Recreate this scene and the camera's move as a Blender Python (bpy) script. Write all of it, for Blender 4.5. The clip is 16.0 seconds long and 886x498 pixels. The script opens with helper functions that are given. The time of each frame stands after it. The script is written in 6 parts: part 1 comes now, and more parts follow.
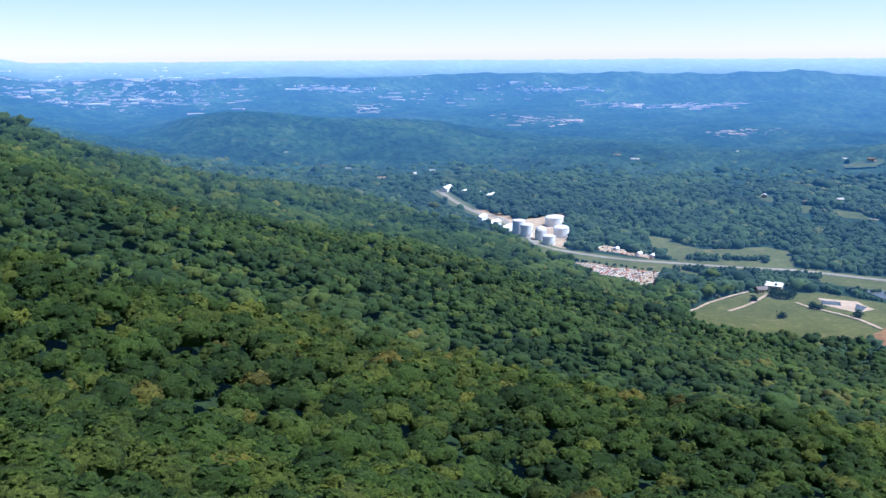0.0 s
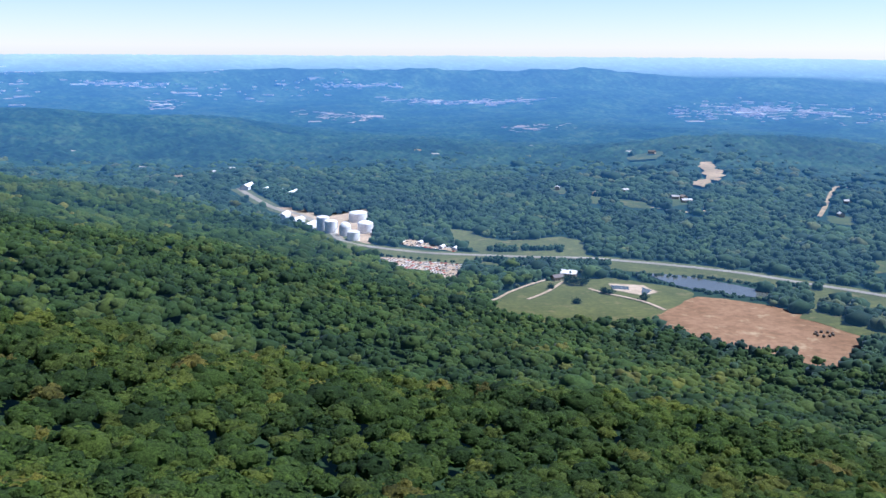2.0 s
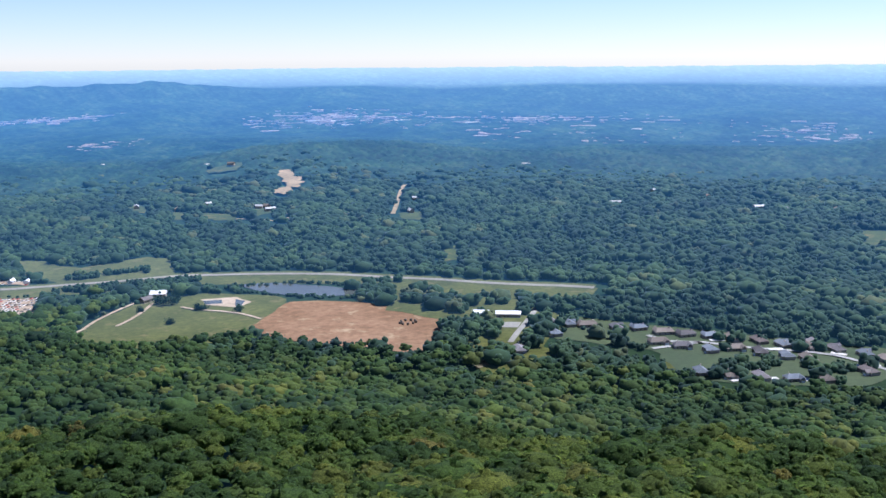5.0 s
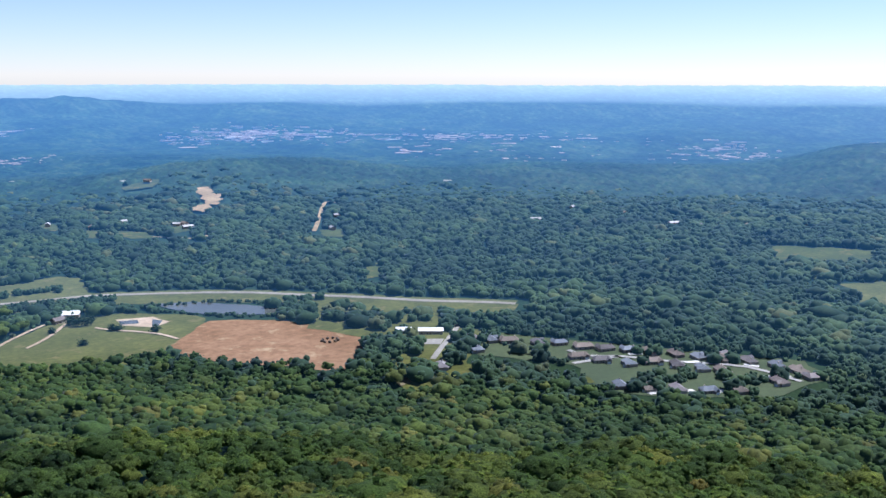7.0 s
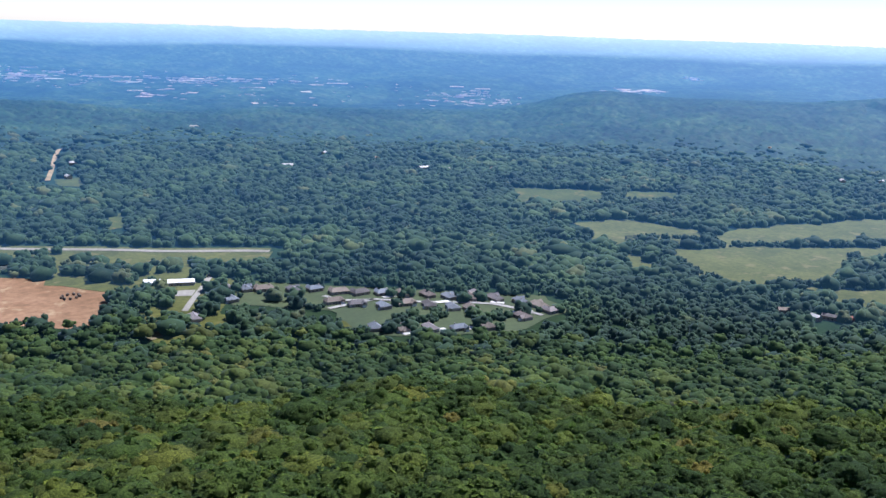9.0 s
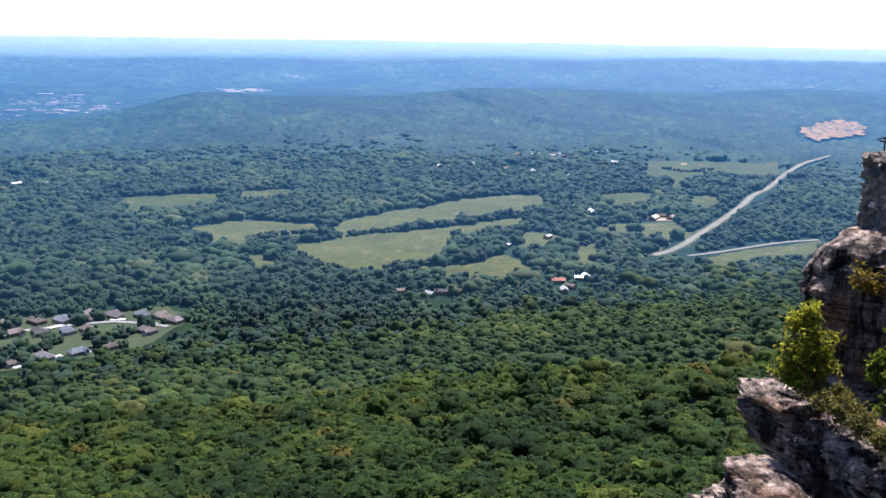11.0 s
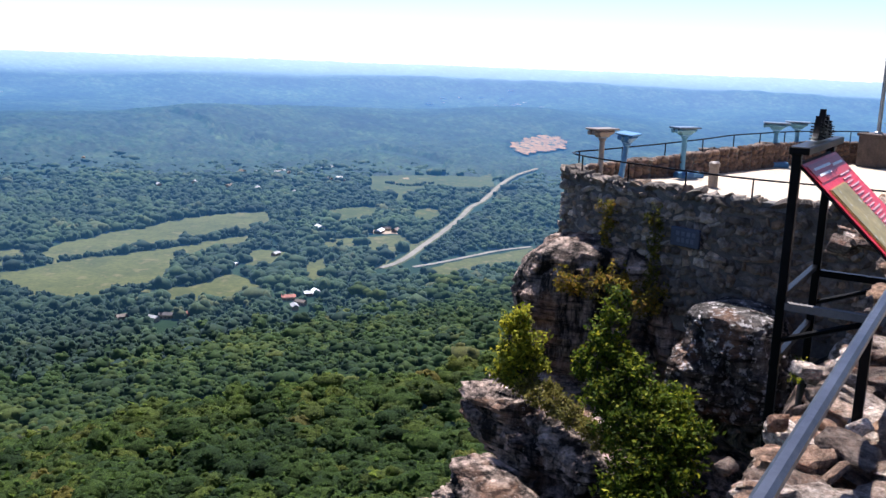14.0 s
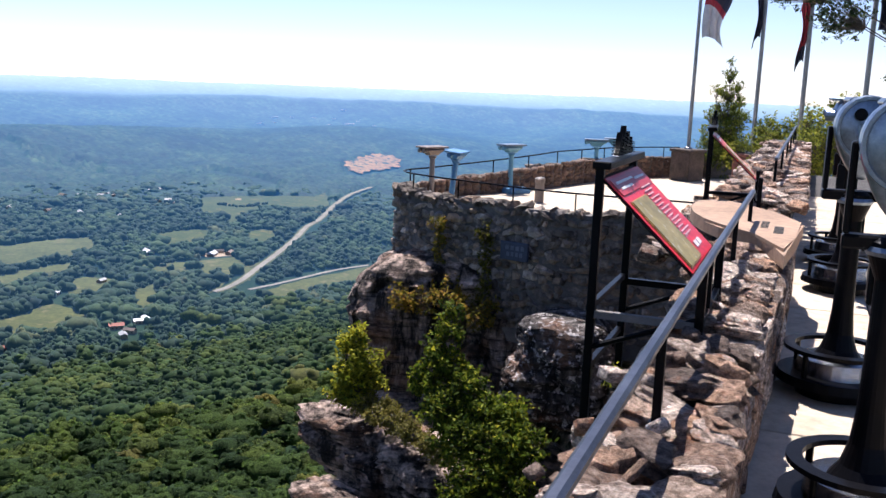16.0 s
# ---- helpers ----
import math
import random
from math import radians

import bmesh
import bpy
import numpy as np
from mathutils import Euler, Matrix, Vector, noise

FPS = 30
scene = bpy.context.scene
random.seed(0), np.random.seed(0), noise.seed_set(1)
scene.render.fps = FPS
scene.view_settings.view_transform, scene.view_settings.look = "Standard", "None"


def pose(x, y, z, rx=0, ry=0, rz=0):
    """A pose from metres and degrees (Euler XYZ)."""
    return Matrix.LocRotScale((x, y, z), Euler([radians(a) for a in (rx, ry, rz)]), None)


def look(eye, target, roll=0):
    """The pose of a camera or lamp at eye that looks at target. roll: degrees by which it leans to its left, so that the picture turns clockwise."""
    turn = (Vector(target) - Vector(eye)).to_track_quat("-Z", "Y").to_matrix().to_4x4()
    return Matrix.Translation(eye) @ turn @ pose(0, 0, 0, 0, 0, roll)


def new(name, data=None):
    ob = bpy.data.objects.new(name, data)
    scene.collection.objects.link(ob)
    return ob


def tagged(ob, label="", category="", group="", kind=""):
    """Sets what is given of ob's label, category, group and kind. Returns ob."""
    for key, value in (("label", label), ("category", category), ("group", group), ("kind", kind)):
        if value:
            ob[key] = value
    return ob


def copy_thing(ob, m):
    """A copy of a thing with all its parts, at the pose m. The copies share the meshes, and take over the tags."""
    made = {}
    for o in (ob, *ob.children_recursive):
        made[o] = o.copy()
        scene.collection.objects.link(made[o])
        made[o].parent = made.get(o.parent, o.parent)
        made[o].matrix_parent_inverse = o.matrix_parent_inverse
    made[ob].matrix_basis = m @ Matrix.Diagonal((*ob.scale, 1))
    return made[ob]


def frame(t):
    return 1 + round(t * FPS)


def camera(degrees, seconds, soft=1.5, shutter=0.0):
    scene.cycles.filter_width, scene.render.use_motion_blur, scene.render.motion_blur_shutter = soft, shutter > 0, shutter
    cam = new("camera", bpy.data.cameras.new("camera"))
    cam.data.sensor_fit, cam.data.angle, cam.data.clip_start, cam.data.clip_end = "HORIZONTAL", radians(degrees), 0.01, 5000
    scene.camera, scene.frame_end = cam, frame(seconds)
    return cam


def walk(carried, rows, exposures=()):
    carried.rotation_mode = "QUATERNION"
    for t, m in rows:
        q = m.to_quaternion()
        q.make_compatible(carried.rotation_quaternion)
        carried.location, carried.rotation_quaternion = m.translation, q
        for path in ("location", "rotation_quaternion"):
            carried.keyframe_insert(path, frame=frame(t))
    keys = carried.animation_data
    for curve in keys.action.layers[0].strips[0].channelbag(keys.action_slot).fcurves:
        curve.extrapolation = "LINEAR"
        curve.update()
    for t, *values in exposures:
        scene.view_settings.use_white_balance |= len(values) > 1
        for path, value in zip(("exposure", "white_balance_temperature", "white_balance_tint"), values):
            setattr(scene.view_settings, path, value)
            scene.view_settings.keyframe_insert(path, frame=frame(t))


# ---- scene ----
# A mountain lookout over a wooded valley. The walkway floor is z = 0 and the eye 1.5 m above it;
# the valley floor lies 270 m below the eye.
FOV, EYE, ARM = 50.3, 1.5, 0.42
cam = camera(FOV, 16.0, soft=1.5)
# seconds, yaw, pitch, roll; the eye swings on an outstretched arm as the walker turns
TURNS = [
    (0.0, 0.0, -11.87, 0.33), (0.5, -0.67, -11.86, 0.39), (1.0, -3.53, -12.29, 0.37), (1.5, -7.72, -12.27, -0.48),
    (2.0, -11.91, -12.1, -0.37), (2.5, -17.1, -12.3, -0.47), (3.0, -21.71, -12.26, -0.23), (3.5, -27.68, -12.1, 0.2),
    (4.0, -32.54, -12.08, 0.7), (4.2, -34.2, -11.95, 0.75), (6.3, -38.7, -11.28, 0.42), (6.5, -39.29, -11.23, 0.39),
    (7.0, -41.88, -10.42, -0.08), (7.5, -45.63, -10.47, -0.16), (8.0, -49.35, -11.15, -0.61), (8.5, -53.79, -12.46, -1.29),
    (9.0, -56.72, -13.46, -1.73), (9.5, -62.56, -13.6, -1.67), (10.0, -71.6, -13.61, -0.83), (10.2, -74.1, -13.55, -0.8),
    (12.3, -85.04, -12.25, -1.0), (12.5, -85.96, -12.29, -1.07), (13.0, -89.35, -12.03, -1.46), (13.5, -92.51, -11.7, -1.35),
    (14.0, -96.71, -11.56, -2.09), (14.5, -100.37, -11.11, -2.29), (15.0, -103.18, -10.77, -2.48),
    (15.5, -104.87, -10.58, -2.54), (16.0, -106.74, -10.05, -2.25)]


def arm(yaw):
    a, b = radians(yaw), radians(-106.74)
    return ARM * (math.sin(b) - math.sin(a)), ARM * (math.cos(a) - math.cos(b))


EXPOSURES = [(0.0, 0.89, 5330, 14), (4.0, 0.83, 5450, 15), (8.0, 0.83, 5600, 15), (10.0, 1.04, 5750, 17), (12.5, 1.05, 5850, 17), (16.0, 1.02, 6050, 18)]
walk(cam, [(t, pose(*arm(yaw), EYE, 90 + pitch, roll, yaw)) for t, yaw, pitch, roll in TURNS], EXPOSURES)

# ---- light ----
SUN_YAW, SUN_UP = -98.0, 63.0     # compass yaw (left turn from +y) and height of the sun, degrees
world = bpy.data.worlds.new("world")
scene.world = world
world.use_nodes = True
wn = world.node_tree.nodes
sky = wn.new("ShaderNodeTexSky")
sky.sky_type, sky.sun_disc = "NISHITA", False
sky.sun_elevation, sky.sun_rotation = radians(SUN_UP), radians(-SUN_YAW)
sky.air_density, sky.dust_density, sky.ozone_density, sky.altitude = 0.8, 0.05, 4.0, 0
wn["Background"].inputs["Strength"].default_value = 0.077
haze = wn.new("ShaderNodeMix")
haze.data_type, haze.blend_type = "RGBA", "MULTIPLY"
haze.inputs[0].default_value, haze.inputs[7].default_value = 1.0, (1.05, 0.965, 1.0, 1)
world.node_tree.links.new(sky.outputs[0], haze.inputs[6])
world.node_tree.links.new(haze.outputs[2], wn["Background"].inputs["Color"])
sun = new("sun", bpy.data.lights.new("sun", "SUN"))
sun.data.energy, sun.data.angle, sun.data.color = 5.0, radians(0.6), (1.0, 0.95, 0.87)
sv = Vector((-math.sin(radians(SUN_YAW)) * math.cos(radians(SUN_UP)), math.cos(radians(SUN_YAW)) * math.cos(radians(SUN_UP)), math.sin(radians(SUN_UP))))
sun.matrix_world = look(sv * 100, (0, 0, 0))


# ---- materials ----
def nodes_of(name):
    m = bpy.data.materials.new(name)
    m.use_nodes = True
    t = m.node_tree
    return m, t, t.nodes["Principled BSDF"]


def link(t, a, b):
    t.links.new(a, b)


def noise_fac(t, scale, detail=4, rough=0.6, vec=None):
    n = t.nodes.new("ShaderNodeTexNoise")
    n.inputs["Scale"].default_value, n.inputs["Detail"].default_value, n.inputs["Roughness"].default_value = scale, detail, rough
    if vec is None:
        g = t.nodes.new("ShaderNodeNewGeometry")
        vec = g.outputs["Position"]
    link(t, vec, n.inputs["Vector"])
    return n.outputs["Fac"]


def ramp(t, fac, stops):
    r = t.nodes.new("ShaderNodeValToRGB")
    e = r.color_ramp.elements
    while len(e) < len(stops):
        e.new(0.5)
    for k, (p, c) in zip(e, stops):
        k.position, k.color = p, (*c, 1)
    link(t, fac, r.inputs[0])
    return r.outputs["Color"]


def mix(t, fac, a, b, kind="MIX"):
    m = t.nodes.new("ShaderNodeMix")
    m.data_type, m.blend_type = "RGBA", kind
    if isinstance(fac, float):
        m.inputs[0].default_value = fac
    else:
        link(t, fac, m.inputs[0])
    for k, v in ((6, a), (7, b)):
        if isinstance(v, tuple):
            m.inputs[k].default_value = (*v, 1)
        else:
            link(t, v, m.inputs[k])
    return m.outputs[2]


def bump(t, p, fac, strength, dist):
    b = t.nodes.new("ShaderNodeBump")
    b.inputs["Strength"].default_value, b.inputs["Distance"].default_value = strength, dist
    link(t, fac, b.inputs["Height"])
    link(t, b.outputs[0], p.inputs["Normal"])


def surface(name, dark, light, big, small, rough=0.8, metal=0.0, relief=0.3, dist=0.02, vary=0.0, stain=None, stain_at=0.62, coat=0.0):
    """Two scales of variation between two colours, with grain relief; vary: how much single pieces differ."""
    m, t, p = nodes_of(name)
    f1, f2 = noise_fac(t, big, 3), noise_fac(t, small, 6, 0.7)
    c = ramp(t, f1, [(0.3, dark), (0.7, light)])
    g = ramp(t, f2, [(0.25, (0.62, 0.62, 0.62)), (0.75, (1.25, 1.25, 1.25))])
    c = mix(t, 1.0, c, g, "MULTIPLY")
    if stain:
        f3 = noise_fac(t, big * 2.3, 5, 0.65)
        k = ramp(t, f3, [(stain_at - 0.06, (0, 0, 0)), (stain_at + 0.06, (1, 1, 1))])
        c = mix(t, k, c, stain)
    if vary:
        o = t.nodes.new("ShaderNodeObjectInfo")
        isl = t.nodes.new("ShaderNodeNewGeometry")
        for src in (o.outputs["Random"], isl.outputs["Random Per Island"]):
            hues = [(0.0, (1 - vary,) * 3), (1.0, (1 + vary,) * 3)] if vary < 0.25 else [(0.0, (0.5, 0.47, 0.45)), (0.3, (0.85, 0.8, 0.75)), (0.55, (1.0, 1.0, 1.0)), (0.75, (1.25, 1.02, 0.8)), (1.0, (1.55, 1.5, 1.45))]
            v = ramp(t, src, hues)
            c = mix(t, 1.0, c, v, "MULTIPLY")
    link(t, c, p.inputs["Base Color"])
    p.inputs["Roughness"].default_value, p.inputs["Metallic"].default_value = rough, metal
    p.inputs["Coat Weight"].default_value = coat
    if relief:
        bump(t, p, f2, relief, dist)
    return m


def foliage(name, stops, translucent=0.25, sheen=0.0, tint=(0.6, 0.8, 1.0), patch=0.01, grain=0.8, contrast=1.0, relief=0.0, fine=0.0, spread=1.0):
    """Leaves: hue by each tree's own tint, by leaf clump and by stand."""
    m, t, p = nodes_of(name)
    a = t.nodes.new("ShaderNodeAttribute")
    a.attribute_name = "tint"
    c = ramp(t, a.outputs["Fac"], stops)
    isl = t.nodes.new("ShaderNodeNewGeometry")
    v = ramp(t, isl.outputs["Random Per Island"], [(0.0, (1 - 0.24 * spread, 1 - 0.21 * spread, 1 - 0.18 * spread)), (1.0, (1 + 0.24 * spread, 1 + 0.21 * spread, 1 + 0.12 * spread))])
    c = mix(t, 1.0, c, v, "MULTIPLY")
    for scale, lo, hi in ((patch, (0.72, 0.76, 0.85), (1.25, 1.2, 1.0)), (grain, (1 - 0.45 * contrast,) * 3, (1 + 0.45 * contrast, 1 + 0.42 * contrast, 1 + 0.3 * contrast))):
        f = noise_fac(t, scale, 4, 0.65)
        s = ramp(t, f, [(0.36, lo), (0.62, hi)])
        c = mix(t, 1.0, c, s, "MULTIPLY")
    if fine:
        c = mix(t, 1.0, c, ramp(t, noise_fac(t, fine, 3, 0.6), [(0.4, (0.66, 0.68, 0.7)), (0.58, (1.38, 1.34, 1.25))]), "MULTIPLY")
    link(t, c, p.inputs["Base Color"])
    p.inputs["Roughness"].default_value = 0.7
    if relief:
        bump(t, p, f, 1.0, relief)
    p.inputs["Specular IOR Level"].default_value = 0.1
    # faint bluish sheen imitates haze over the woods
    p.inputs["Sheen Weight"].default_value, p.inputs["Sheen Roughness"].default_value = sheen, 0.6
    p.inputs["Sheen Tint"].default_value = (*tint, 1)
    if translucent:
        tr = t.nodes.new("ShaderNodeBsdfTranslucent")
        link(t, c, tr.inputs["Color"])
        mx = t.nodes.new("ShaderNodeMixShader")
        mx.inputs[0].default_value = translucent
        link(t, p.outputs[0], mx.inputs[1])
        link(t, tr.outputs[0], mx.inputs[2])
        link(t, mx.outputs[0], t.nodes["Material Output"].inputs["Surface"])
    return m


G0, G1, G2, G3 = (0.034, 0.066, 0.022), (0.063, 0.11, 0.029), (0.113, 0.148, 0.034), (0.16, 0.148, 0.04)
leaf_slope = foliage("leaves_slope", [(0.0, G0), (0.4, G1), (0.8, G2), (1.0, G3)], 0.62, 0.03, patch=0.012, grain=0.9, contrast=1.0, relief=1.2, fine=2.8)
# valley leaf greens shifted towards blue, part of the painted haze
V0, V1, V2, V3 = (0.016, 0.037, 0.021), (0.031, 0.062, 0.028), (0.052, 0.089, 0.036), (0.09, 0.106, 0.044)
# painted haze: emission colour by distance, from 900 to 4850 m
HAZE_GLOW = [(0.0, (0.001, 0.003, 0.005)), (0.03, (0.006, 0.017, 0.031)), (0.1, (0.011, 0.032, 0.063)), (0.28, (0.013, 0.045, 0.1)), (0.53, (0.012, 0.068, 0.178)), (0.74, (0.032, 0.114, 0.275)), (0.835, (0.05, 0.145, 0.32)), (0.873, (0.055, 0.15, 0.33)), (0.91, (0.17, 0.29, 0.47)), (1.0, (0.36, 0.48, 0.6))]


def paint_haze(m):
    """Haze painted on as bluish emission, stronger with distance from the lookout."""
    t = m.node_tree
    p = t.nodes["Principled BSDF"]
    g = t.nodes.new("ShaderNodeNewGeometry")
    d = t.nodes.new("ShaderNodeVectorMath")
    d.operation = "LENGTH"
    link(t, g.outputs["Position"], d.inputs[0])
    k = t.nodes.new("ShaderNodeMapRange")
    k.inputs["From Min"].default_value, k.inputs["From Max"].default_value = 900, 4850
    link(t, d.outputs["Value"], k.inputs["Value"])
    link(t, ramp(t, k.outputs[0], HAZE_GLOW), p.inputs["Emission Color"])
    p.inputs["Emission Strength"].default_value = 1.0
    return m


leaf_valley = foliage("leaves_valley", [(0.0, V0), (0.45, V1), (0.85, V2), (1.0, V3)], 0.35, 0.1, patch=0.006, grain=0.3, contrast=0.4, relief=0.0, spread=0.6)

# painted haze emission on valley leaves, flank leaves, forest floor and grass
paint_haze(leaf_valley)
leaf_flank = paint_haze(foliage("leaves_flank", [(0.0, (0.024, 0.05, 0.018)), (0.4, (0.047, 0.087, 0.024)), (0.8, (0.088, 0.122, 0.03)), (1.0, (0.125, 0.13, 0.036))], 0.5, 0.05, patch=0.009, grain=0.5, contrast=0.7, spread=0.8))
bare_soil = surface("valley_soil", (0.024, 0.042, 0.014), (0.044, 0.062, 0.02), 0.01, 0.2, 0.95, relief=0)
forest_floor = paint_haze(surface("forest_floor", (0.012, 0.026, 0.01), (0.022, 0.038, 0.015), 0.01, 0.2, 0.95, relief=0))
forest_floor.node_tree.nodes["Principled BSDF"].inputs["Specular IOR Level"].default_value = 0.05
grass_green = paint_haze(surface("field_grass", (0.055, 0.06, 0.014), (0.088, 0.09, 0.022), 0.02, 0.15, 0.95, relief=0, stain=(0.115, 0.098, 0.038), stain_at=0.62))
plough = surface("ploughed_earth", (0.15, 0.088, 0.05), (0.22, 0.135, 0.082), 0.02, 0.12, 0.95, relief=0, stain=(0.28, 0.21, 0.13), stain_at=0.64)
pale_dirt = surface("pale_dirt", (0.26, 0.2, 0.145), (0.38, 0.31, 0.24), 0.02, 0.15, 0.95, relief=0)
worn_yard = surface("worn_yard_dirt", (0.11, 0.095, 0.06), (0.2, 0.165, 0.11), 0.05, 0.3, 0.95, relief=0, stain=(0.06, 0.066, 0.03), stain_at=0.58)
# far field colours with painted haze glow; base blue cut to balance it
hazed_grass = paint_haze(surface("hazed_field_grass", (0.04, 0.05, 0.006), (0.066, 0.072, 0.01), 0.02, 0.15, 0.95, relief=0, stain=(0.11, 0.085, 0.02), stain_at=0.62))
hazed_dirt = paint_haze(surface("hazed_bare_dirt", (0.2, 0.14, 0.06), (0.32, 0.23, 0.12), 0.02, 0.15, 0.95, relief=0, stain=(0.06, 0.07, 0.035), stain_at=0.66))
hazed_red = paint_haze(surface("hazed_red_dirt", (0.21, 0.115, 0.03), (0.31, 0.185, 0.06), 0.02, 0.09, 0.95, relief=0, stain=(0.03, 0.045, 0.02), stain_at=0.56))
road_mat = surface("sunlit_road", (0.18, 0.175, 0.16), (0.25, 0.24, 0.22), 0.02, 0.3, 0.9, relief=0)
water_mat = surface("pond_water", (0.06, 0.07, 0.066), (0.09, 0.1, 0.095), 0.02, 0.3, 0.2, relief=0.05, dist=0.05)
water_mat.node_tree.nodes["Principled BSDF"].inputs["Specular IOR Level"].default_value = 0.3
for m in (grass_green, worn_yard, plough, pale_dirt, hazed_grass, hazed_dirt, hazed_red, road_mat):
    m.node_tree.nodes["Principled BSDF"].inputs["Specular IOR Level"].default_value = 0.08
white_paint = surface("white_paint", (0.74, 0.75, 0.76), (0.84, 0.84, 0.83), 0.05, 0.4, 0.6, relief=0)
roof_grey = surface("grey_shingle", (0.09, 0.092, 0.11), (0.15, 0.15, 0.17), 0.05, 1.5, 0.9, relief=0, vary=0.25)
roof_white = surface("white_metal_roof", (0.56, 0.57, 0.58), (0.7, 0.7, 0.7), 0.05, 0.5, 0.5, relief=0)
roof_red = surface("red_roof", (0.26, 0.09, 0.065), (0.36, 0.14, 0.1), 0.05, 0.8, 0.8, relief=0)
brick_wall = surface("pale_house_wall", (0.26, 0.21, 0.175), (0.4, 0.35, 0.3), 0.05, 1.5, 0.9, relief=0, vary=0.2)
dark_glass = surface("dark_window", (0.03, 0.035, 0.04), (0.05, 0.055, 0.06), 0.5, 4, 0.15, relief=0)
concrete = surface("bright_concrete", (0.2, 0.195, 0.185), (0.3, 0.29, 0.275), 0.06, 0.8, 0.9, relief=0)


def mesh_object(name, verts, faces, mat, tint=None, smooth=False):
    """One mesh from arrays: verts (n, 3), faces (m, 3 or 4)."""
    verts, faces = np.asarray(verts, np.float32), np.asarray(faces, np.int32)
    me = bpy.data.meshes.new(name)
    k = faces.shape[1]
    me.vertices.add(len(verts))
    me.vertices.foreach_set("co", verts.ravel())
    me.loops.add(faces.size)
    me.loops.foreach_set("vertex_index", faces.ravel())
    me.polygons.add(len(faces))
    me.polygons.foreach_set("loop_start", np.arange(0, faces.size, k, dtype=np.int32))
    me.polygons.foreach_set("use_smooth", np.full(len(faces), smooth))
    if tint is not None:
        me.attributes.new("tint", "FLOAT", "POINT").data.foreach_set("value", np.asarray(tint, np.float32))
    me.update(calc_edges=True)
    me.materials.append(mat)
    return new(name, me)


def part(name, bm, mat, parent=None, label="", smooth=False):
    me = bpy.data.meshes.new(name)
    bm.to_mesh(me)
    bm.free()
    me.materials.append(mat)
    if smooth:
        me.polygons.foreach_set("use_smooth", np.ones(len(me.polygons), bool))
    ob = new(name, me)
    ob.parent = parent
    if label:
        ob["label"] = label
    return ob


def thing(name, m, label, category, group="", kind=""):
    ob = new(name)
    ob.empty_display_size = 0.2
    ob.matrix_basis = m
    return tagged(ob, label, category, group, kind)


def box(bm, x0, y0, z0, x1, y1, z1, bevel=0.0, m=None):
    r = bmesh.ops.create_cube(bm, size=1.0, matrix=Matrix.LocRotScale(((x0 + x1) / 2, (y0 + y1) / 2, (z0 + z1) / 2), None, (x1 - x0, y1 - y0, z1 - z0)))
    vs = r["verts"]
    if bevel:
        es = list({e for v in vs for e in v.link_edges})
        vs = list({v for f in bmesh.ops.bevel(bm, geom=es, offset=bevel, segments=1, affect="EDGES")["faces"] for v in f.verts} | {v for v in vs if v.is_valid})
    if m is not None:
        bmesh.ops.transform(bm, matrix=m, verts=[v for v in vs if v.is_valid])
    return bm


def tube(bm, a, b, r0, r1=None, seg=10, caps=True):
    a, b = Vector(a), Vector(b)
    m = Matrix.Translation((a + b) / 2) @ (b - a).to_track_quat("Z", "Y").to_matrix().to_4x4()
    bmesh.ops.create_cone(bm, cap_ends=caps, segments=seg, radius1=r0, radius2=r0 if r1 is None else r1, depth=(b - a).length, matrix=m)
    return bm


# ---- the lie of the land ----
NX, NY = math.sin(radians(57)), math.cos(radians(57))     # downhill, straight out from the mountain
PROFILE = ((-400, 24), (-60, 2), (-14, -3.5), (-8, -14), (0, -24), (12, -42), (60, -82), (112, -114), (240, -152), (400, -192), (600, -234), (800, -268), (860, -270), (9000, -270))
# wooded hills: yaw and half-width in degrees, distance and half-depth in metres, height
HILLS = ((12, 7, 2900, 420, 78), (2, 5, 2850, 330, 52), (-26, 7, 2350, 260, 34), (-34, 6, 2600, 300, 30), (-44, 8, 2300, 300, 14),
         (-66, 4, 2950, 420, 62), (-73, 5, 2950, 480, 66), (-82, 6, 3000, 480, 70), (-91, 6, 3150, 420, 66), (-99, 6, 3300, 420, 56), (-106, 7, 3500, 420, 46),
         (17, 9, 4300, 130, 26), (3, 8, 4300, 130, 32), (-9, 7, 4300, 130, 40), (-20, 7, 4300, 130, 46), (-31, 6, 4300, 130, 16), (-46, 7, 4300, 130, 12),
         (-59, 7, 4300, 130, 14), (-72, 7, 4300, 130, 5), (-86, 8, 4400, 130, 16), (-100, 9, 4400, 130, 30), (-116, 9, 4350, 130, 34), (-132, 9, 4350, 130, 30))


